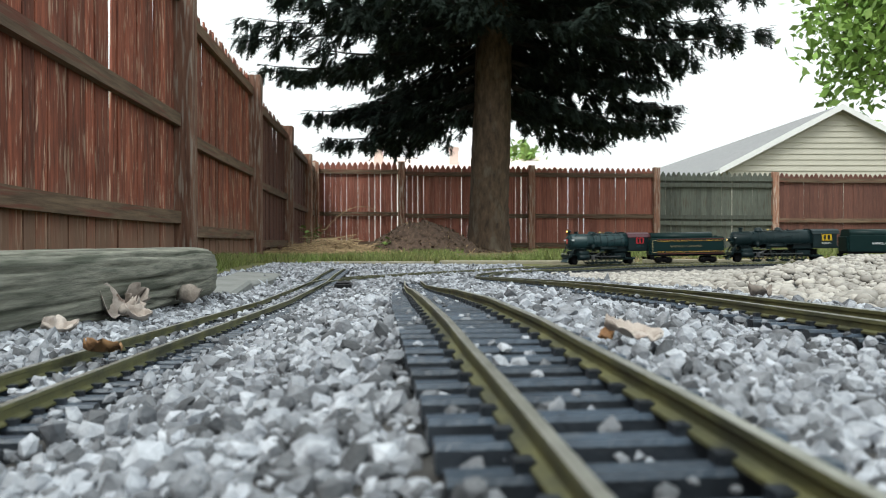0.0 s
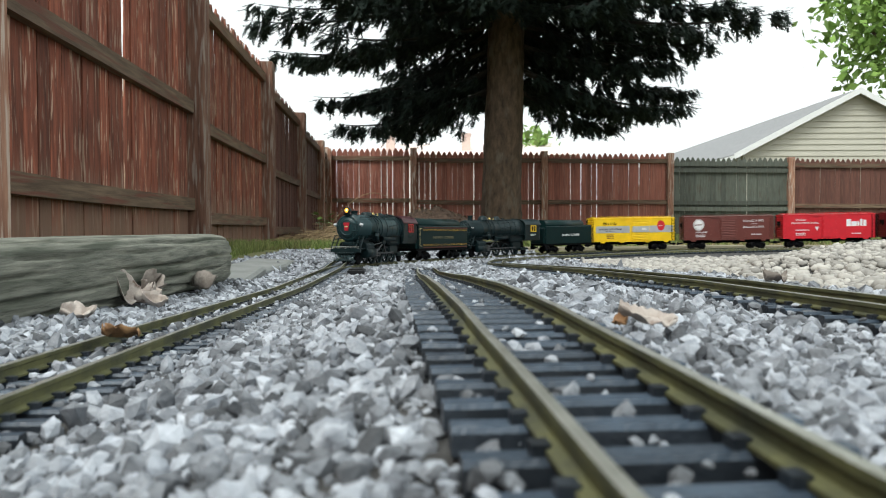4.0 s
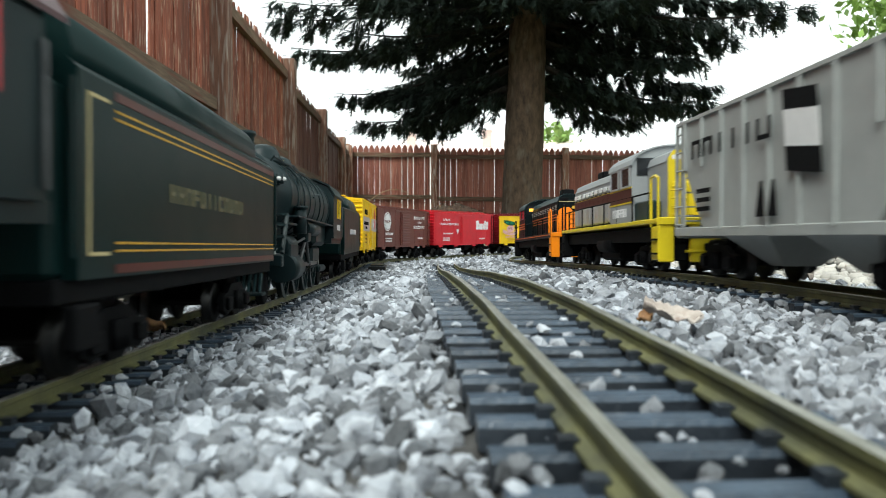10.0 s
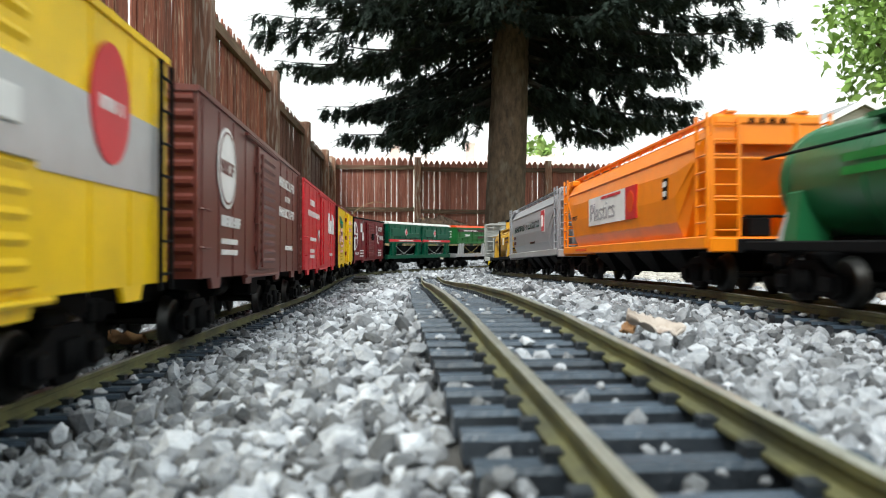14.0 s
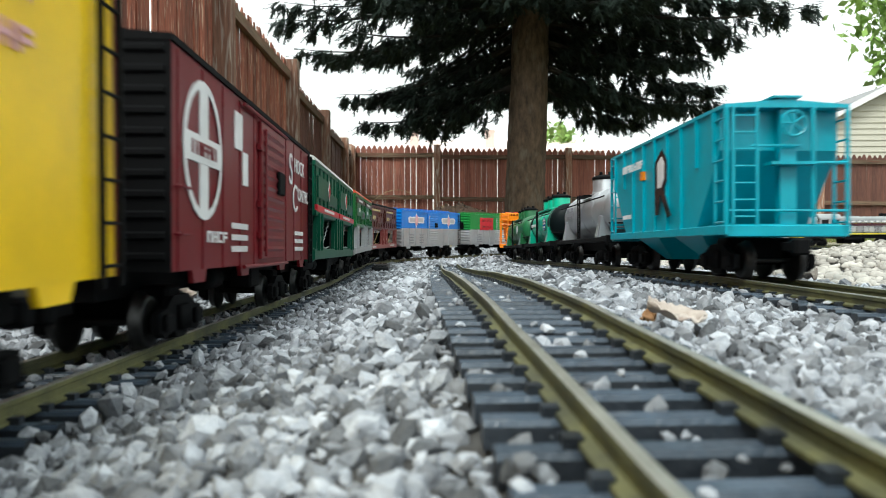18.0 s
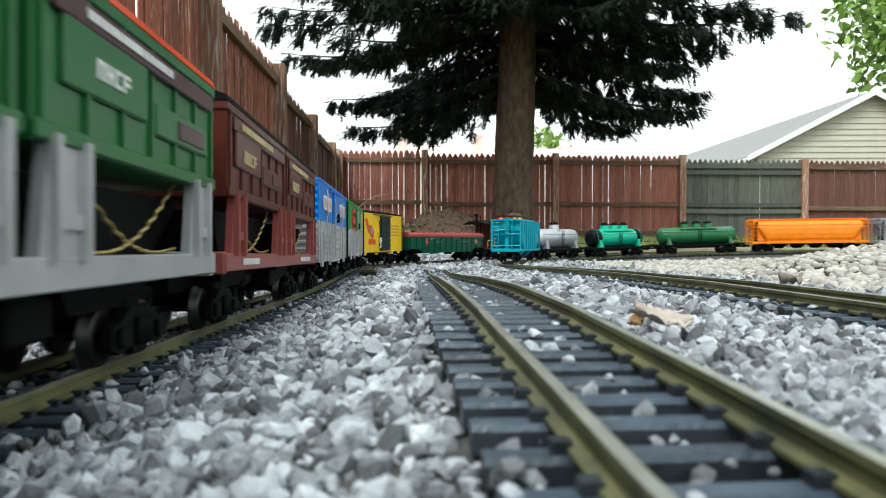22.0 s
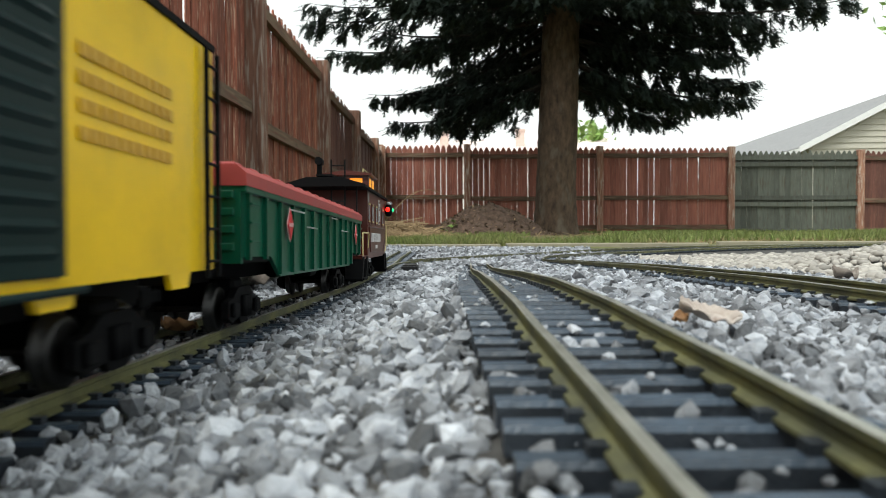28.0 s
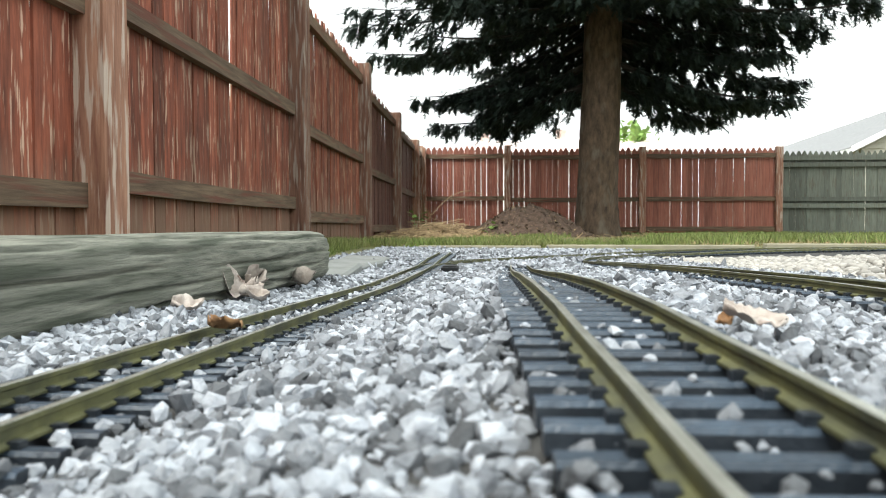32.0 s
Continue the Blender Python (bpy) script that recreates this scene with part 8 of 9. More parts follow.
        # steps
        for e in (1, -1):
            slab("step_well", car, (C["orange"] if (dark and e < 0) else C["lemon"] if (not dark and e < 0) else C["frame"]), *sorted((e * (h - 0.024), e * (h - 0.002))), *sorted((s * 0.036, s * 0.053)), 0.014, 0.050, 0.001)
            for z in (0.02, 0.035):
                slab("step", car, C["frame"], *sorted((e * (h - 0.023), e * (h - 0.003))), *sorted((s * 0.045, s * 0.056)), z, z + 0.002)
            em = (C["orange"] if (dark and e < 0) else C["lemon"] if (not dark and e < 0) else C["frame"])
            pipe("end_handrail", car, em, [(e * (h - 0.004), s * 0.052, 0.05), (e * (h - 0.004), s * 0.052, 0.108), (e * (h - 0.014), s * 0.052, 0.112), (e * (h - 0.028), s * 0.052, 0.11), (e * (h - 0.028), s * 0.052, 0.05)], 0.0015)
    # ends: pilot plate, hood nose, headlights
    for e in (1, -1):
        bright = e < 0
        em = (C["orange"] if dark else C["lemon"]) if bright else C["frame"]
        slab("pilot_plate", car, em, *sorted((e * (h - 0.008), e * (h - 0.001))), -0.018, 0.018, 0.012, 0.052, 0.001)
        slab("pilot_recess", car, C["frame"], *sorted((e * (h - 0.022), e * (h - 0.012))), -0.048, 0.048, 0.014, 0.052)
        for y in (-0.044, 0.044):
            slab("pilot_side", car, em, *sorted((e * (h - 0.008), e * (h - 0.001))), y - 0.008, y + 0.008, 0.012, 0.052, 0.001)
        for z in (0.022, 0.037):
            slab("end_step", car, em, *sorted((e * (h - 0.009), e * h)), -0.022, 0.022, z, z + 0.003, 0.0005)
        slab("platform_lip", car, em, *sorted((e * (h - 0.014), e * (h + 0.001))), -0.052, 0.052, 0.051, 0.0595, 0.001)
        slab("hood_nose", car, hood_m, *sorted((e * (h - 0.030), e * (h - 0.0265))), -0.0345, 0.0345, 0.058, 0.136, 0.002)
        bm = bmesh.new()
        o = [(-0.034, 0.059), (0.034, 0.059), (0.034, 0.110), (0.026, 0.118), (0.013, 0.118), (0.0, 0.107), (-0.013, 0.118), (-0.026, 0.118), (-0.034, 0.110)]
        if bright and not dark:
            o = [(-0.034, 0.059), (0.034, 0.059), (0.034, 0.136), (0.028, 0.146), (-0.028, 0.146), (-0.034, 0.136)]
        xa, xb = sorted((e * (h - 0.0266), e * (h - 0.0252)))
        extrude_x(bm, o, xa, xb)
        part("nose_panel", bm, em, car, "bright painted hood end" if bright else "")
        slab("nose_line", car, C["cream"] if dark else em, xa - 0.0003, xb - 0.0004, -0.033, 0.033, 0.1305, 0.1318)
        for y in (-0.018, 0.018):
            slab("nose_door", car, em, *sorted((e * (h - 0.0253), e * (h - 0.0225))), y - 0.0125, y + 0.0125, 0.063, 0.106, 0.0015)
            slab("door_latch", car, em, *sorted((e * (h - 0.0227), e * (h - 0.020))), y - 0.003, y + 0.003, 0.082, 0.088, 0.001)
        bm = bmesh.new()
        rod(bm, (e * (h - 0.027), 0, 0.1175), (e * (h - 0.0235), 0, 0.1175), 0.0095, None, 18)
        ring = part("headlight_mount", bm, C["frame"], car)
        for y in (-0.0045, 0.0045):
            bm = bmesh.new()
            rod(bm, (e * (h - 0.0236), y, 0.1175), (e * (h - 0.021), y, 0.1175), 0.0036, None, 12)
            part("headlight", bm, C["gold"] if dark else C["frame"], ring)
        for y in (-0.022, 0.022):
            slab("number_box", car, C["white"] if not dark else C["frame"], *sorted((e * (h - 0.0275), e * (h - 0.025))), y - 0.008, y + 0.008, 0.134, 0.14, 0.0005)
        for z in (0.072, 0.086, 0.1):
            bar("nose_grab", car, em, (e * (h - 0.022), 0.018, z), (e * (h - 0.022), 0.030, z), 0.001)
        ladder(car, em, e * (h - 0.004), 0.03, 0.058, 0.098, 0.02, 4, "y", "end_rail")
        ladder(car, em, e * (h - 0.004), -0.03, 0.058, 0.098, 0.02, 4, "y", "end_rail")
    sx = -f * (h - 0.11)
    slab("exhaust_pipe", car, C["frame"], sx - 0.017, sx + 0.017, -0.012, 0.012, 0.147, 0.166, 0.002)
    slab("fan_housing", car, roof_m, f * 0.0 - 0.03, f * 0.0 + 0.03, -0.018, 0.018, 0.148, 0.1525, 0.002)
    for y in (-0.036, 0.036):
        bm = bmesh.new()
        rod(bm, (-0.045, y, 0.032), (0.03, y, 0.032), 0.011, None, 16)
        part("air_tank", bm, C["frame"], car)
    slab("fuel_tank", car, C["frame"], -0.05, 0.05, -0.034, 0.034, 0.010, 0.036, 0.004)
    # the bodies are low-built above the walkway
    low = {ob.data for ob in car.children_recursive if ob.type == "MESH"} - LOWERED
    for me in low:
        for v in me.vertices:
            if v.co.z > 0.0585:
                v.co.z = 0.0585 + (v.co.z - 0.0585) * 0.86
    LOWERED.update(low)
    running_gear(car, L, inset=0.10)


LOWERED = set()
diesel("black diesel locomotive with orange stripes and orange end", 2.665, 3.20, "black", True)
diesel("grey and maroon diesel locomotive with yellow sill and end", 3.30, 3.815, "grey", False)


# ---- hoppers and tank cars of the train on the inner track ----
def covered_hopper(label, front, rear, mat, trim, top=0.144, ribs=9):
    """A short covered hopper with open ends and sloping end sheets."""
    L = rear - front
    car = start_car("covered_hopper", label, front, rear, False)
    h = L / 2
    w = 0.051
    bm = bmesh.new()
    lo, hi = h - 0.07, h - 0.017
    a = []
    for x, z in ((-hi, top), (hi, top), (hi, 0.110), (h - 0.042, 0.075), (lo, 0.042), (-lo, 0.042), (-h + 0.042, 0.075), (-hi, 0.110)):
        a.append((x, z))
    extrude_y(bm, a[::-1], -w, w)
    body = part("body", bm, mat, car)
    bm = bmesh.new()
    extrude_x(bm, [(-w - 0.002, top), (w + 0.002, top), (w + 0.002, top + 0.003), (0, top + 0.007), (-w - 0.002, top + 0.003)], -h + 0.002, h - 0.002)
    part("roof", bm, mat, car)
    for s in (1, -1):
        for k in range(ribs):
            x = -hi + 0.008 + (2 * hi - 0.016) * k / (ribs - 1)
            z0 = 0.044 if abs(x) < lo else 0.10
            shared("side_rib", ("hop_rib", mat.name, z0), lambda bm: box(bm, -0.0016, 0.0016, -0.0004, 0.0032, z0, top), mat, body, pose(x, s * w, 0, 0, 0, 0 if s > 0 else 180))
        slab("side_sill", car, mat, -h, h, *sorted((s * (w - 0.004), s * (w + 0.002))), 0.038, 0.046, 0.0006)
        for e in (1, -1):
            ladder(car, trim, e * (h - 0.013), s * (w + 0.001), 0.04, top, 0.02, 6)
            for x in (h - 0.002,):
                bar("corner_post", car, trim, (e * x, s * w, 0.04), (e * x, s * w, top), 0.0018)
    for e in (1, -1):
        slab("end_sill", car, trim, *sorted((e * (h - 0.008), e * h)), -w, w, 0.036, 0.046, 0.001)
        slab("end_platform", car, trim, *sorted((e * (h - 0.05), e * (h - 0.004))), -w + 0.004, w - 0.004, 0.044, 0.047)
        slab("brake_post", car, trim, *sorted((e * (h - 0.014), e * (h - 0.006))), -0.010, 0.004, 0.046, top)
        slab("brake_step", car, trim, *sorted((e * (h - 0.010), e * (h + 0.004))), -0.022, 0.016, 0.096, 0.0985)
        bar("end_rail", car, trim, (e * (h - 0.002), -w, 0.058), (e * (h - 0.002), w, 0.058), 0.0012)
        bar("end_rail", car, trim, (e * (h - 0.002), -0.01, 0.112), (e * (h - 0.002), 0.03, 0.112), 0.0012)
        ladder(car, trim, e * (h - 0.001), 0.036, 0.046, top, 0.02, 7, "y")
        bar("end_rail", car, trim, (e * (h - 0.002), -w, 0.098), (e * (h - 0.002), -0.012, 0.098), 0.0014)
        bar("end_post", car, trim, (e * (h - 0.002), -0.022, 0.046), (e * (h - 0.002), -0.022, top), 0.0018)
        bm = bmesh.new()
        seg = 18
        for k in range(seg):
            p, q = 2 * math.pi * k / seg, 2 * math.pi * (k + 1) / seg
            rod(bm, (e * (h + 0.003), -0.003 + 0.0105 * math.cos(p), 0.130 + 0.0105 * math.sin(p)), (e * (h + 0.003), -0.003 + 0.0105 * math.cos(q), 0.130 + 0.0105 * math.sin(q)), 0.0012, None, 5, False)
        for k in range(5):
            p = 2 * math.pi * k / 5
            rod(bm, (e * (h + 0.003), -0.003, 0.130), (e * (h + 0.003), -0.003 + 0.0105 * math.cos(p), 0.130 + 0.0105 * math.sin(p)), 0.0011, None, 5)
        part("brake_wheel", bm, trim, car)
    slab("roof_walk", car, trim, -h, h, -0.012, 0.012, top + 0.008, top + 0.0098)
    for x in (-hi * 0.7, -hi * 0.25, hi * 0.25, hi * 0.7):
        for s in (1, -1):
            shared("roof_hatch", ("hatch", mat.name, top), lambda bm: lathe(bm, [(0, 0.012), (0.003, 0.012), (0.0045, 0.009)], (0, 0, top + 0.003), (0, 0, 1), 14), mat, car, pose(x, s * 0.03, 0))
    for e in (1, -1):
        bm = bmesh.new()
        v = [bm.verts.new(q) for q in ((e * 0.02, -0.045, 0.044), (e * (lo - 0.005), -0.045, 0.044), (e * (lo - 0.005), 0.045, 0.044), (e * 0.02, 0.045, 0.044), (e * 0.05, -0.015, 0.014), (e * 0.07, -0.015, 0.014), (e * 0.07, 0.015, 0.014), (e * 0.05, 0.015, 0.014))]
        for f in ((0, 1, 5, 4), (1, 2, 6, 5), (2, 3, 7, 6), (3, 0, 4, 7), (4, 5, 6, 7)):
            bm.faces.new([v[i] for i in f])
        part("discharge_chute", bm, mat, body)
    running_gear(car, L, inset=0.06)
    return car


c = covered_hopper("pale grey covered hopper with black lettering and box emblem", 3.86, 4.235, C["light_grey"], C["light_grey"])
lettering(c, C["frame"], 0.140, 0.108, 0.150, 0.016, 6, 0.0545)
shape(c, C["frame"], [(-0.024, 0.124), (-0.022, 0.138), (-0.064, 0.133), (-0.066, 0.119)], 0.0545, label="black top of the packet emblem")
shape(c, C["white"], [(-0.027, 0.099), (-0.024, 0.124), (-0.066, 0.119), (-0.069, 0.094)], 0.0545, label="white packet emblem")
shape(c, C["frame"], [(-0.029, 0.082), (-0.027, 0.099), (-0.069, 0.094), (-0.071, 0.077)], 0.0545)
for k in range(3):
    lettering(c, C["frame"], 0.128, 0.06 + 0.008 * k, 0.03, 0.004, 5, 0.0545, seed=k)
for x in (0.006, -0.012):
    shape(c, C["frame"], [(x + 0.009, 0.052), (x + 0.003, 0.078), (x, 0.078), (x - 0.004, 0.052)], 0.0545)

c = covered_hopper("turquoise covered hopper with a dark initial emblem", 7.172, 7.535, C["cyan"], C["cyan"], 0.144)
lettering(c, C["white"], 0.115, 0.118, 0.08, 0.009, 9, 0.0545)
lettering(c, C["white"], 0.115, 0.062, 0.035, 0.005, 6, 0.0545)
shape(c, C["glass"], [(-0.008, 0.062), (-0.008, 0.118), (-0.030, 0.13), (-0.044, 0.118), (-0.044, 0.096), (-0.034, 0.088), (-0.056, 0.06), (-0.046, 0.058), (-0.024, 0.084), (-0.018, 0.062)], 0.0546, label="dark blue initial emblem")
shape(c, C["white"], [(-0.018, 0.09), (-0.018, 0.116), (-0.030, 0.122), (-0.037, 0.114), (-0.037, 0.098), (-0.030, 0.09)], 0.0552)
slab("notice", c, C["orange"], 0.036, 0.046, 0.0508, 0.0545, 0.104, 0.114)


def centre_flow(label, front, rear, mat, trough, sill_m):
    """A long cylindrical-sided covered hopper."""
    L = rear - front
    car = start_car("covered_hopper", label, front, rear, False)
    h = L / 2
    prof = [(0.047, 0.046), (0.0525, 0.062), (0.0545, 0.085), (0.0535, 0.108), (0.0495, 0.126), (0.042, 0.139), (0.030, 0.147)]
    o = prof + [(-y, z) for y, z in prof[::-1]]
    bm = bmesh.new()
    xs = [(-h + 0.028, 0.115), (-h + 0.07, 0.046), (h - 0.07, 0.046), (h - 0.028, 0.115)]
    rings = []
    for x, zmin in xs:
        rings.append([bm.verts.new((x, y * (1.0 if z > zmin else 0.96), max(z, zmin))) for y, z in o])
    for a, b in zip(rings[:-1], rings[1:]):
        for k in range(len(o)):
            bm.faces.new((a[k], a[(k + 1) % len(o)], b[(k + 1) % len(o)], b[k]))
    bm.faces.new(rings[0][::-1])
    bm.faces.new(rings[-1])
    body = part("body", bm, mat, car)
    for s in (1, -1):
        slab("side_sill", car, sill_m, -h + 0.006, h - 0.006, *sorted((s * 0.043, s * 0.0545)), 0.037, 0.0475, 0.001)
        bar("belt_rail", car, mat, (-h + 0.03, s * 0.0505, 0.1245), (h - 0.03, s * 0.0505, 0.1245), 0.0012)
        bar("running_edge", car, trough, (-h + 0.008, s * 0.034, 0.1525), (h - 0.008, s * 0.034, 0.1525), 0.0013)
        for k in range(13):
            x = -h + 0.03 + (L - 0.06) * k / 12
            shared("walk_post", ("walk_post", mat.name), lambda bm: box(bm, -0.003, 0.003, -0.0012, 0.0012, 0.146, 0.1535), mat, car, pose(x, s * 0.034, 0))
        for e in (1, -1):
            ladder(car, mat, e * (h - 0.016), s * 0.0525, 0.038, 0.15, 0.022, 8)
            pipe("corner_brace", car, mat, [(e * (h - 0.004), s * 0.052, 0.042), (e * (h - 0.006), s * 0.05, 0.13), (e * (h - 0.028), s * 0.04, 0.148)], 0.0017)
            bm = bmesh.new()
            v = [(e * (h - 0.030), 0.114), (e * (h - 0.072), 0.05), (e * (h - 0.03), 0.05)]
            extrude_y(bm, v if e > 0 else v[::-1], *sorted((s * 0.035, s * 0.038)))
            part("end_gusset", bm, mat, body)
    slab("hatch_trough", car, trough, -h + 0.03, h - 0.03, -0.015, 0.015, 0.1465, 0.1525, 0.001)
    for s in (1, -1):
        slab("roof_walk", car, mat, -h + 0.006, h - 0.006, *sorted((s * 0.026, s * 0.036)), 0.1505, 0.152)
    for e in (1, -1):
        slab("end_sill", car, sill_m, *sorted((e * (h - 0.008), e * h)), -0.052, 0.052, 0.034, 0.046, 0.001)
        slab("end_platform", car, mat, *sorted((e * (h - 0.05), e * (h - 0.004))), -0.048, 0.048, 0.044, 0.047)
        slab("end_panel", car, mat, *sorted((e * (h - 0.0105), e * (h - 0.0075))), -0.0465, 0.0465, 0.124, 0.1495, 0.0006)
        ladder(car, mat, e * (h - 0.005), 0.037, 0.046, 0.146, 0.022, 8, "y")
        slab("end_hood", car, mat, *sorted((e * (h - 0.034), e * (h - 0.006))), -0.046, 0.046, 0.140, 0.149, 0.002)
        for z in (0.08, 0.112):
            bar("end_rail", car, mat, (e * (h - 0.006), -0.048, z), (e * (h - 0.006), 0.048, z), 0.0012)
        for y in (-0.025, 0.025):
            bar("end_post", car, mat, (e * (h - 0.006), y, 0.046), (e * (h - 0.006), y, 0.142), 0.0015)
        slab("air_pipe", car, C["frame"], *sorted((e * (h - 0.045), e * (h - 0.02))), -0.01, 0.01, 0.047, 0.065, 0.002)
    for k in range(4):
        x = -h + 0.10 + (L - 0.20) * (k + 0.5) / 4
        bm = bmesh.new()
        v = [bm.verts.new(q) for q in ((x - 0.036, -0.04, 0.046), (x + 0.036, -0.04, 0.046), (x + 0.036, 0.04, 0.046), (x - 0.036, 0.04, 0.046), (x - 0.012, -0.015, 0.014), (x + 0.012, -0.015, 0.014), (x + 0.012, 0.015, 0.014), (x - 0.012, 0.015, 0.014))]
        for f in ((0, 1, 5, 4), (1, 2, 6, 5), (2, 3, 7, 6), (3, 0, 4, 7), (4, 5, 6, 7)):
            bm.faces.new([v[i] for i in f])
        part("discharge_chute", bm, C["frame"], body)
    running_gear(car, L, inset=0.065)
    return car


Y5 = 0.0548
c = centre_flow("silver-grey covered hopper with dark lettering and red keystone", 4.69, 5.22, C["grey"], C["glass"], C["silver"])
lettering(c, C["glass"], 0.168, 0.092, 0.285, 0.012, 12, Y5 - 0.0002)
for z, w in ((0.078, 0.03), (0.066, 0.035)):
    lettering(c, C["band"], 0.19, z, w, 0.006, 5, Y5 - 0.0004)
kx = -0.15
shape(c, C["white"], [(kx + 0.016, 0.12), (kx - 0.016, 0.12), (kx - 0.019, 0.112), (kx - 0.011, 0.08), (kx + 0.011, 0.08), (kx + 0.019, 0.112)], Y5 - 0.0002, label="white edge of the keystone emblem")
shape(c, C["red"], [(kx + 0.0145, 0.1185), (kx - 0.0145, 0.1185), (kx - 0.017, 0.112), (kx - 0.0095, 0.0815), (kx + 0.0095, 0.0815), (kx + 0.017, 0.112)], Y5 + 0.0004, label="red keystone emblem")
lettering(c, C["white"], kx + 0.009, 0.09, 0.018, 0.02, 2, Y5 + 0.001)
lettering(c, C["glass"], -0.02, 0.062, 0.05, 0.004, 8, Y5 - 0.0004)

c = centre_flow("orange covered hopper with a white and red sign", 5.262, 5.795, C["orange"], C["deep_orange"], C["orange"])
slab("sign", c, C["white"], -0.051, 0.106, Y5 - 0.002, Y5 + 0.0002, 0.073, 0.109, 0, "white sign with grey letters")
slab("sign", c, C["red"], -0.089, -0.051, Y5 - 0.002, Y5 + 0.0003, 0.073, 0.109, 0, "red end of the sign")
disc(c, C["deep_orange"], -0.070, 0.092, 0.0115, 0.012, Y5 + 0.0006)
words(c, C["grey"], "Plastics", 0.099, 0.079, 0.032, Y5 + 0.0005, stretch=1.2)
lettering(c, C["red"], 0.045, 0.104, 0.08, 0.003, 9, Y5 + 0.0005)
slab("data_panel", c, C["frame"], -0.178, -0.166, Y5 - 0.002, Y5 + 0.0002, 0.085, 0.105)
for z in (0.088, 0.097):
    slab("data_bar", c, C["white"], -0.176, -0.168, Y5 - 0.001, Y5 + 0.0007, z, z + 0.005)
lettering(c, C["band"], 0.2, 0.085, 0.03, 0.006, 4, Y5 - 0.0004)
lettering(c, C["deep_orange"], 0.18, 0.0405, 0.06, 0.003, 8, 0.0549)
bm = bmesh.new()
for k in range(4):
    box(bm, -0.2605, -0.2585, -0.016 + 0.009 * k, -0.01 + 0.009 * k, 0.1415, 0.146)
part("lettering", bm, C["frame"], c)


def tank_car(label, front, rear, mat, domes, end_mat=None, cap=None, band=None):
    L = rear - front
    car = start_car("tank_car", label, front, rear, False)
    h = L / 2
    r, zc = 0.0395, 0.084
    t = h - 0.028
    bm = bmesh.new()
    prof = [(0, 0.004), (0.002, 0.018), (0.006, 0.029), (0.012, 0.036), (0.018, r)]
    prof += [(2 * t - d, q) for d, q in prof[::-1]]
    lathe(bm, prof, (t, 0, zc), (-1, 0, zc), 36)
    tank = part("tank", bm, mat, car)
    if end_mat:
        for e in (1, -1):
            bm = bmesh.new()
            lathe(bm, [(-0.0006, 0.004), (0.0014, 0.0186), (0.0055, 0.0297), (0.0115, 0.0367), (0.0175, r + 0.0006), (0.05, r + 0.0006)], (e * t, 0, zc), (0, 0, zc), 36)
            part("tank_end", bm, end_mat, tank, "dark tank end")
    for x in np.linspace(-t + 0.025, t - 0.025, 5):
        shared("tank_band", ("tank_band", mat.name), lambda bm: lathe(bm, [(-0.0012, r), (-0.001, r + 0.0007), (0.001, r + 0.0007), (0.0012, r)], (0, 0, zc), (1, 0, zc), 36), mat, tank, pose(x, 0, 0))
    xs = [0.0] if domes == 1 else [-0.058, 0.0, 0.058] if domes == 3 else [-0.04, 0.04]
    big = domes == 1
    for x in xs:
        rr = 0.021 if big else 0.0195
        bm = bmesh.new()
        lathe(bm, [(0, rr + 0.006), (0.004, rr + 0.001), (0.007, rr), (0.026, rr), (0.0275, rr - 0.0006)], (x, 0, zc + r - 0.008), (x, 0, 1), 26)
        d = part("dome", bm, mat, tank)
        bm = bmesh.new()
        lathe(bm, [(0.026, rr + 0.0012), (0.030, rr + 0.0012), (0.032, rr - 0.003), (0.034, rr * 0.6), (0.035, 0.004)], (x, 0, zc + r - 0.008), (x, 0, 1), 26)
        part("dome_cap", bm, cap or C["frame"], d)
        bm = bmesh.new()
        for k in range(4):
            a = 2 * math.pi * k / 4 + 0.5
            rod(bm, (x + 0.010 * math.cos(a), 0.010 * math.sin(a), zc + r + 0.025), (x + 0.010 * math.cos(a), 0.010 * math.sin(a), zc + r + 0.031), 0.0028, None, 8)
        part("valve", bm, C["frame"], d)
    if domes > 1:
        for s in (1, -1):
            slab("dome_walk", car, mat, -0.09, 0.09, *sorted((s * 0.020, s * 0.033)), zc + r - 0.009, zc + r - 0.006)
    else:
        slab("dome_walk", car, C["frame"], -0.03, 0.03, 0.03, 0.043, zc + r - 0.012, zc + r - 0.009)
    for s in (1, -1):
        pts = [(t - 0.004, s * (r + 0.004), zc + 0.018), (0.08, s * (r + 0.004), zc + 0.018), (-0.08, s * (r + 0.004), zc + 0.018), (-t + 0.004, s * (r + 0.004), zc + 0.018)]
        pipe("handrail", car, mat if domes == 3 and mat is C["gold"] else C["frame"], pts, 0.0011)
        ladder(car, C["frame"], 0.0, s * (r + 0.0055), 0.043, zc + r - 0.008, 0.014, 7)
        slab("side_sill", car, C["frame"], -h, h, *sorted((s * 0.035, s * 0.047)), 0.036, 0.043, 0.001)
        for x in (-t + 0.04, t - 0.04):
            bm = bmesh.new()
            extrude_x(bm, [(s * 0.044, 0.042), (s * 0.041, 0.075), (s * 0.036, 0.078), (s * 0.02, 0.05), (s * 0.02, 0.042)][::s], x - 0.008, x + 0.008)
            part("saddle", bm, mat, car)
            bar("tank_strap", car, C["light_grey"], (x + 0.012, s * 0.044, 0.043), (x + 0.006, s * 0.041, 0.062), 0.002)
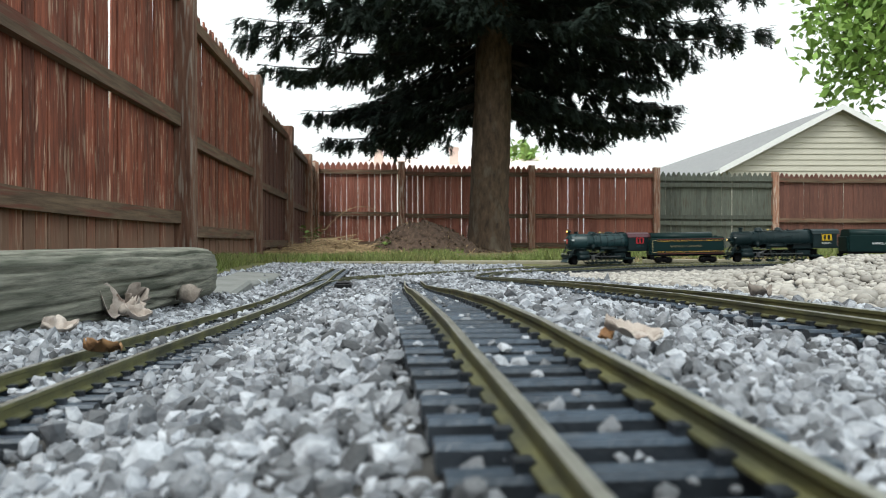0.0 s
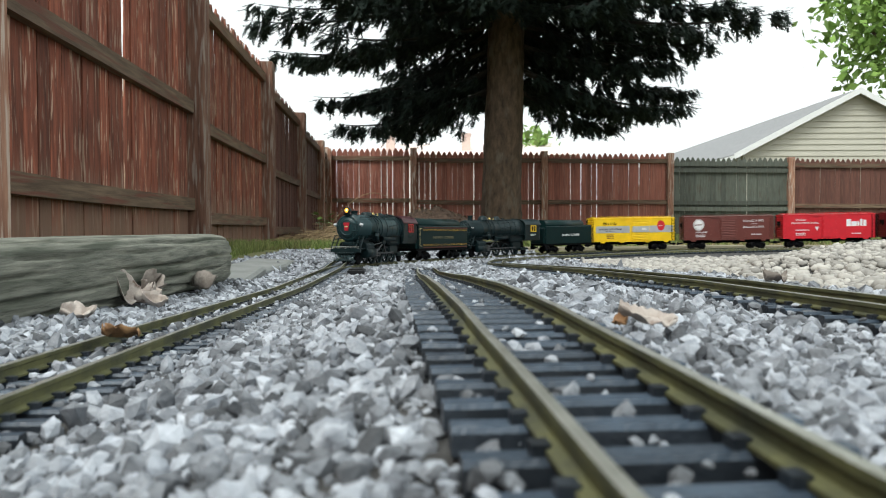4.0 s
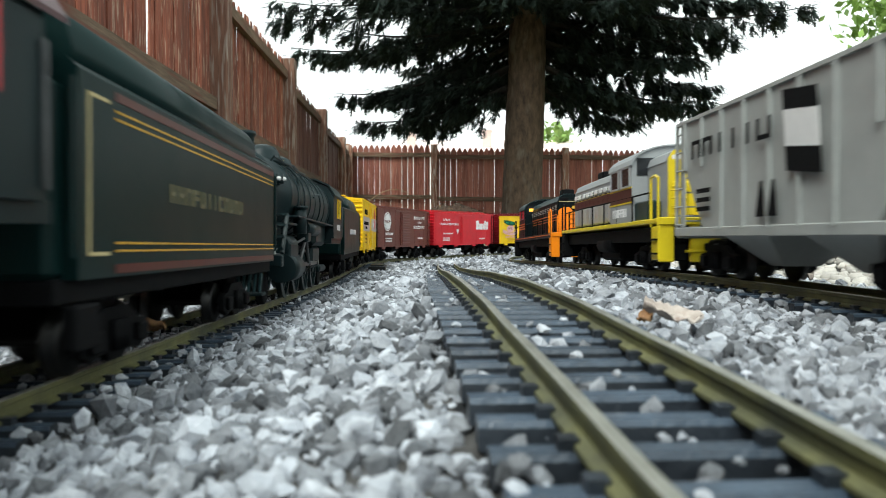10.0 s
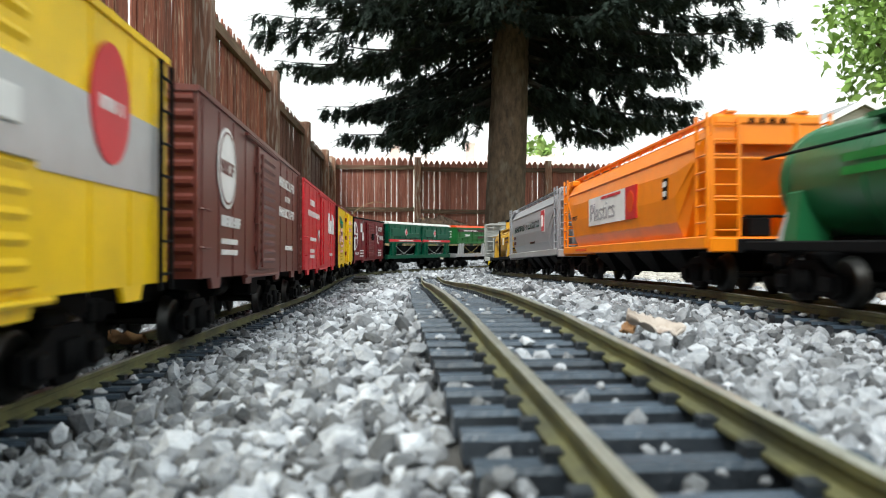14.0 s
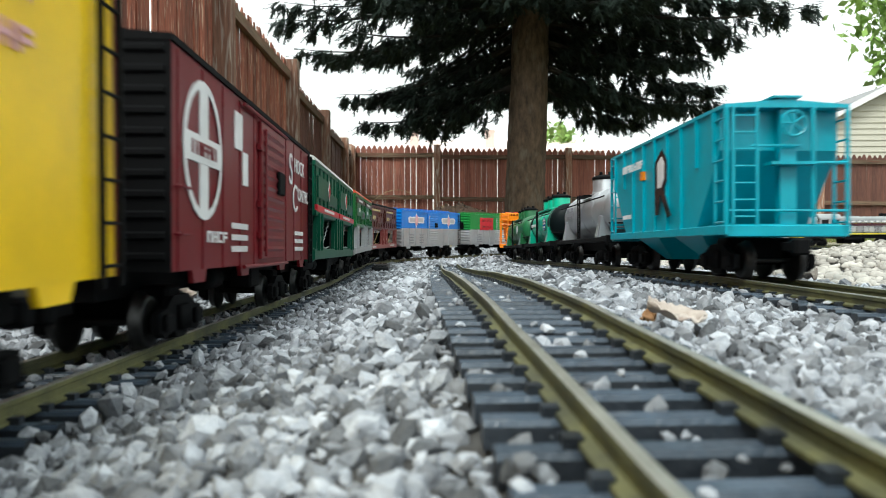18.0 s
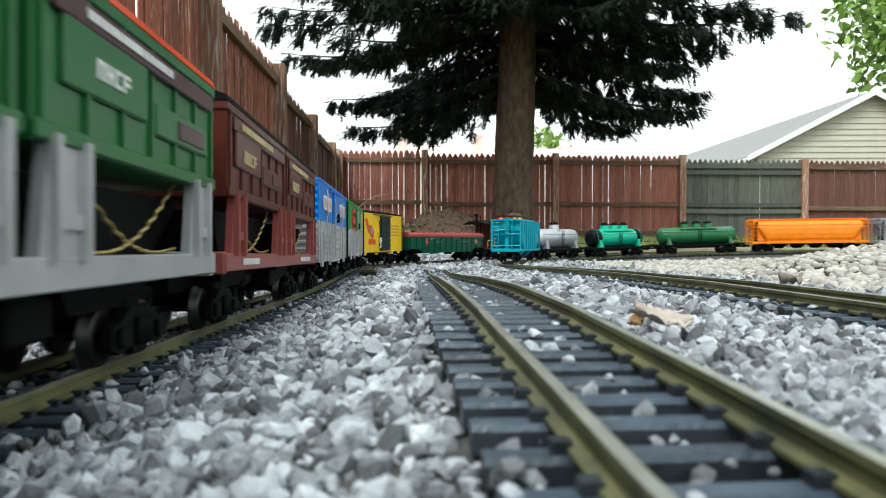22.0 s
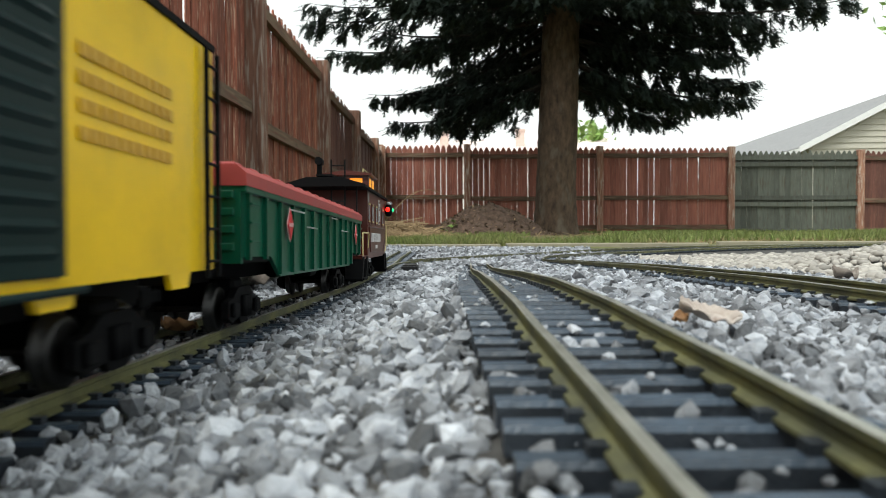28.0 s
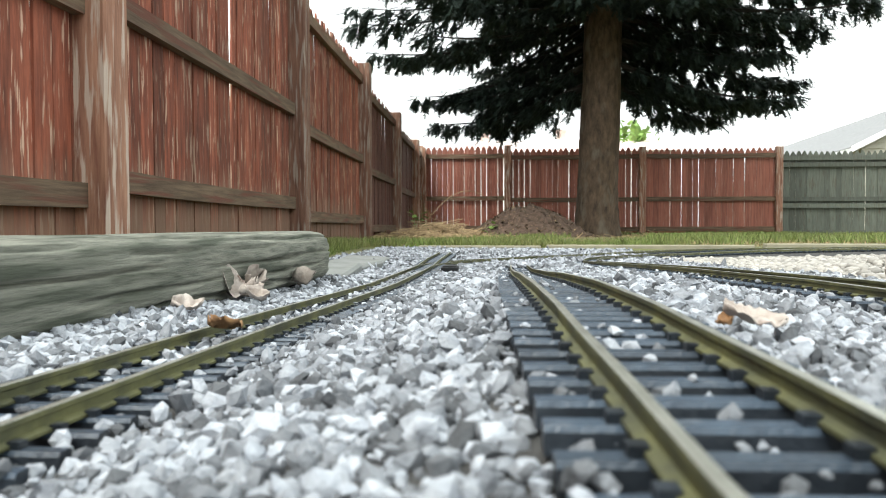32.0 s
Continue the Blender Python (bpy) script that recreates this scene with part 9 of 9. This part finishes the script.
    for e in (1, -1):
        slab("end_sill", car, C["frame"], *sorted((e * (h - 0.01), e * h)), -0.048, 0.048, 0.034, 0.045, 0.001)
        slab("end_platform", car, C["frame"], *sorted((e * (h - 0.04), e * (h - 0.002))), -0.046, 0.046, 0.0425, 0.0445)
        bar("end_rail", car, C["frame"], (e * (h - 0.006), -0.044, 0.062), (e * (h - 0.006), 0.044, 0.062), 0.0012)
    slab("centre_sill", car, C["frame"], -h + 0.01, h - 0.01, -0.012, 0.012, 0.024, 0.046)
    running_gear(car, L, inset=0.072)
    return car


c = tank_car("dusty yellow three-dome tank car", 4.262, 4.65, C["gold"], 3)
slab("emblem", c, C["white"], -0.035, -0.018, 0.0385, 0.0404, 0.076, 0.094, 0, "white shield emblem")
lettering(c, C["band"], 0.13, 0.084, 0.05, 0.006, 8, 0.0404)
lettering(c, C["band"], -0.07, 0.088, 0.05, 0.005, 6, 0.0404)
lettering(c, C["band"], -0.07, 0.078, 0.05, 0.005, 6, 0.0404)
c = tank_car("dark green tank car with three black-capped domes", 5.830, 6.268, C["dark_green"], 3)
shape(c, C["white"], [(-0.055, 0.096), (-0.085, 0.096), (-0.085, 0.082), (-0.07, 0.074), (-0.055, 0.082)], 0.0404, label="white shield emblem")
for z in (0.09, 0.082):
    lettering(c, C["leaf"], 0.1, z, 0.06, 0.005, 8, 0.0404)
c = tank_car("sea-green tank car with black ends and three domes", 6.318, 6.69, C["teal"], 3, C["diesel"])
disc(c, C["glass"], -0.07, 0.084, 0.018, 0.015, 0.0404, label="dark round emblem")
for z in (0.09, 0.083, 0.076):
    slab("emblem", c, C["white"], -0.084, -0.056, 0.0402, 0.0413, z, z + 0.0028)
lettering(c, C["white"], 0.11, 0.082, 0.07, 0.006, 9, 0.0404)
c = tank_car("silver single-dome tank car with a black dome cap", 6.75, 7.135, C["chrome"], 1)
lettering(c, C["grey"], 0.12, 0.092, 0.05, 0.008, 6, 0.0404)
lettering(c, C["grey"], 0.12, 0.08, 0.04, 0.005, 6, 0.0404)


def motions():
    """Keys the trains along their tracks, and the driving wheels and side rods of the steam engines."""
    for thing, where in MOVING:
        walk(thing, [(0.5 * k, where(0.5 * k)) for k in range(65)])
    for thing, where in SPINNING:
        walk(thing, [(0.1 * k, where(0.1 * k)) for k in range(321)])


motions()
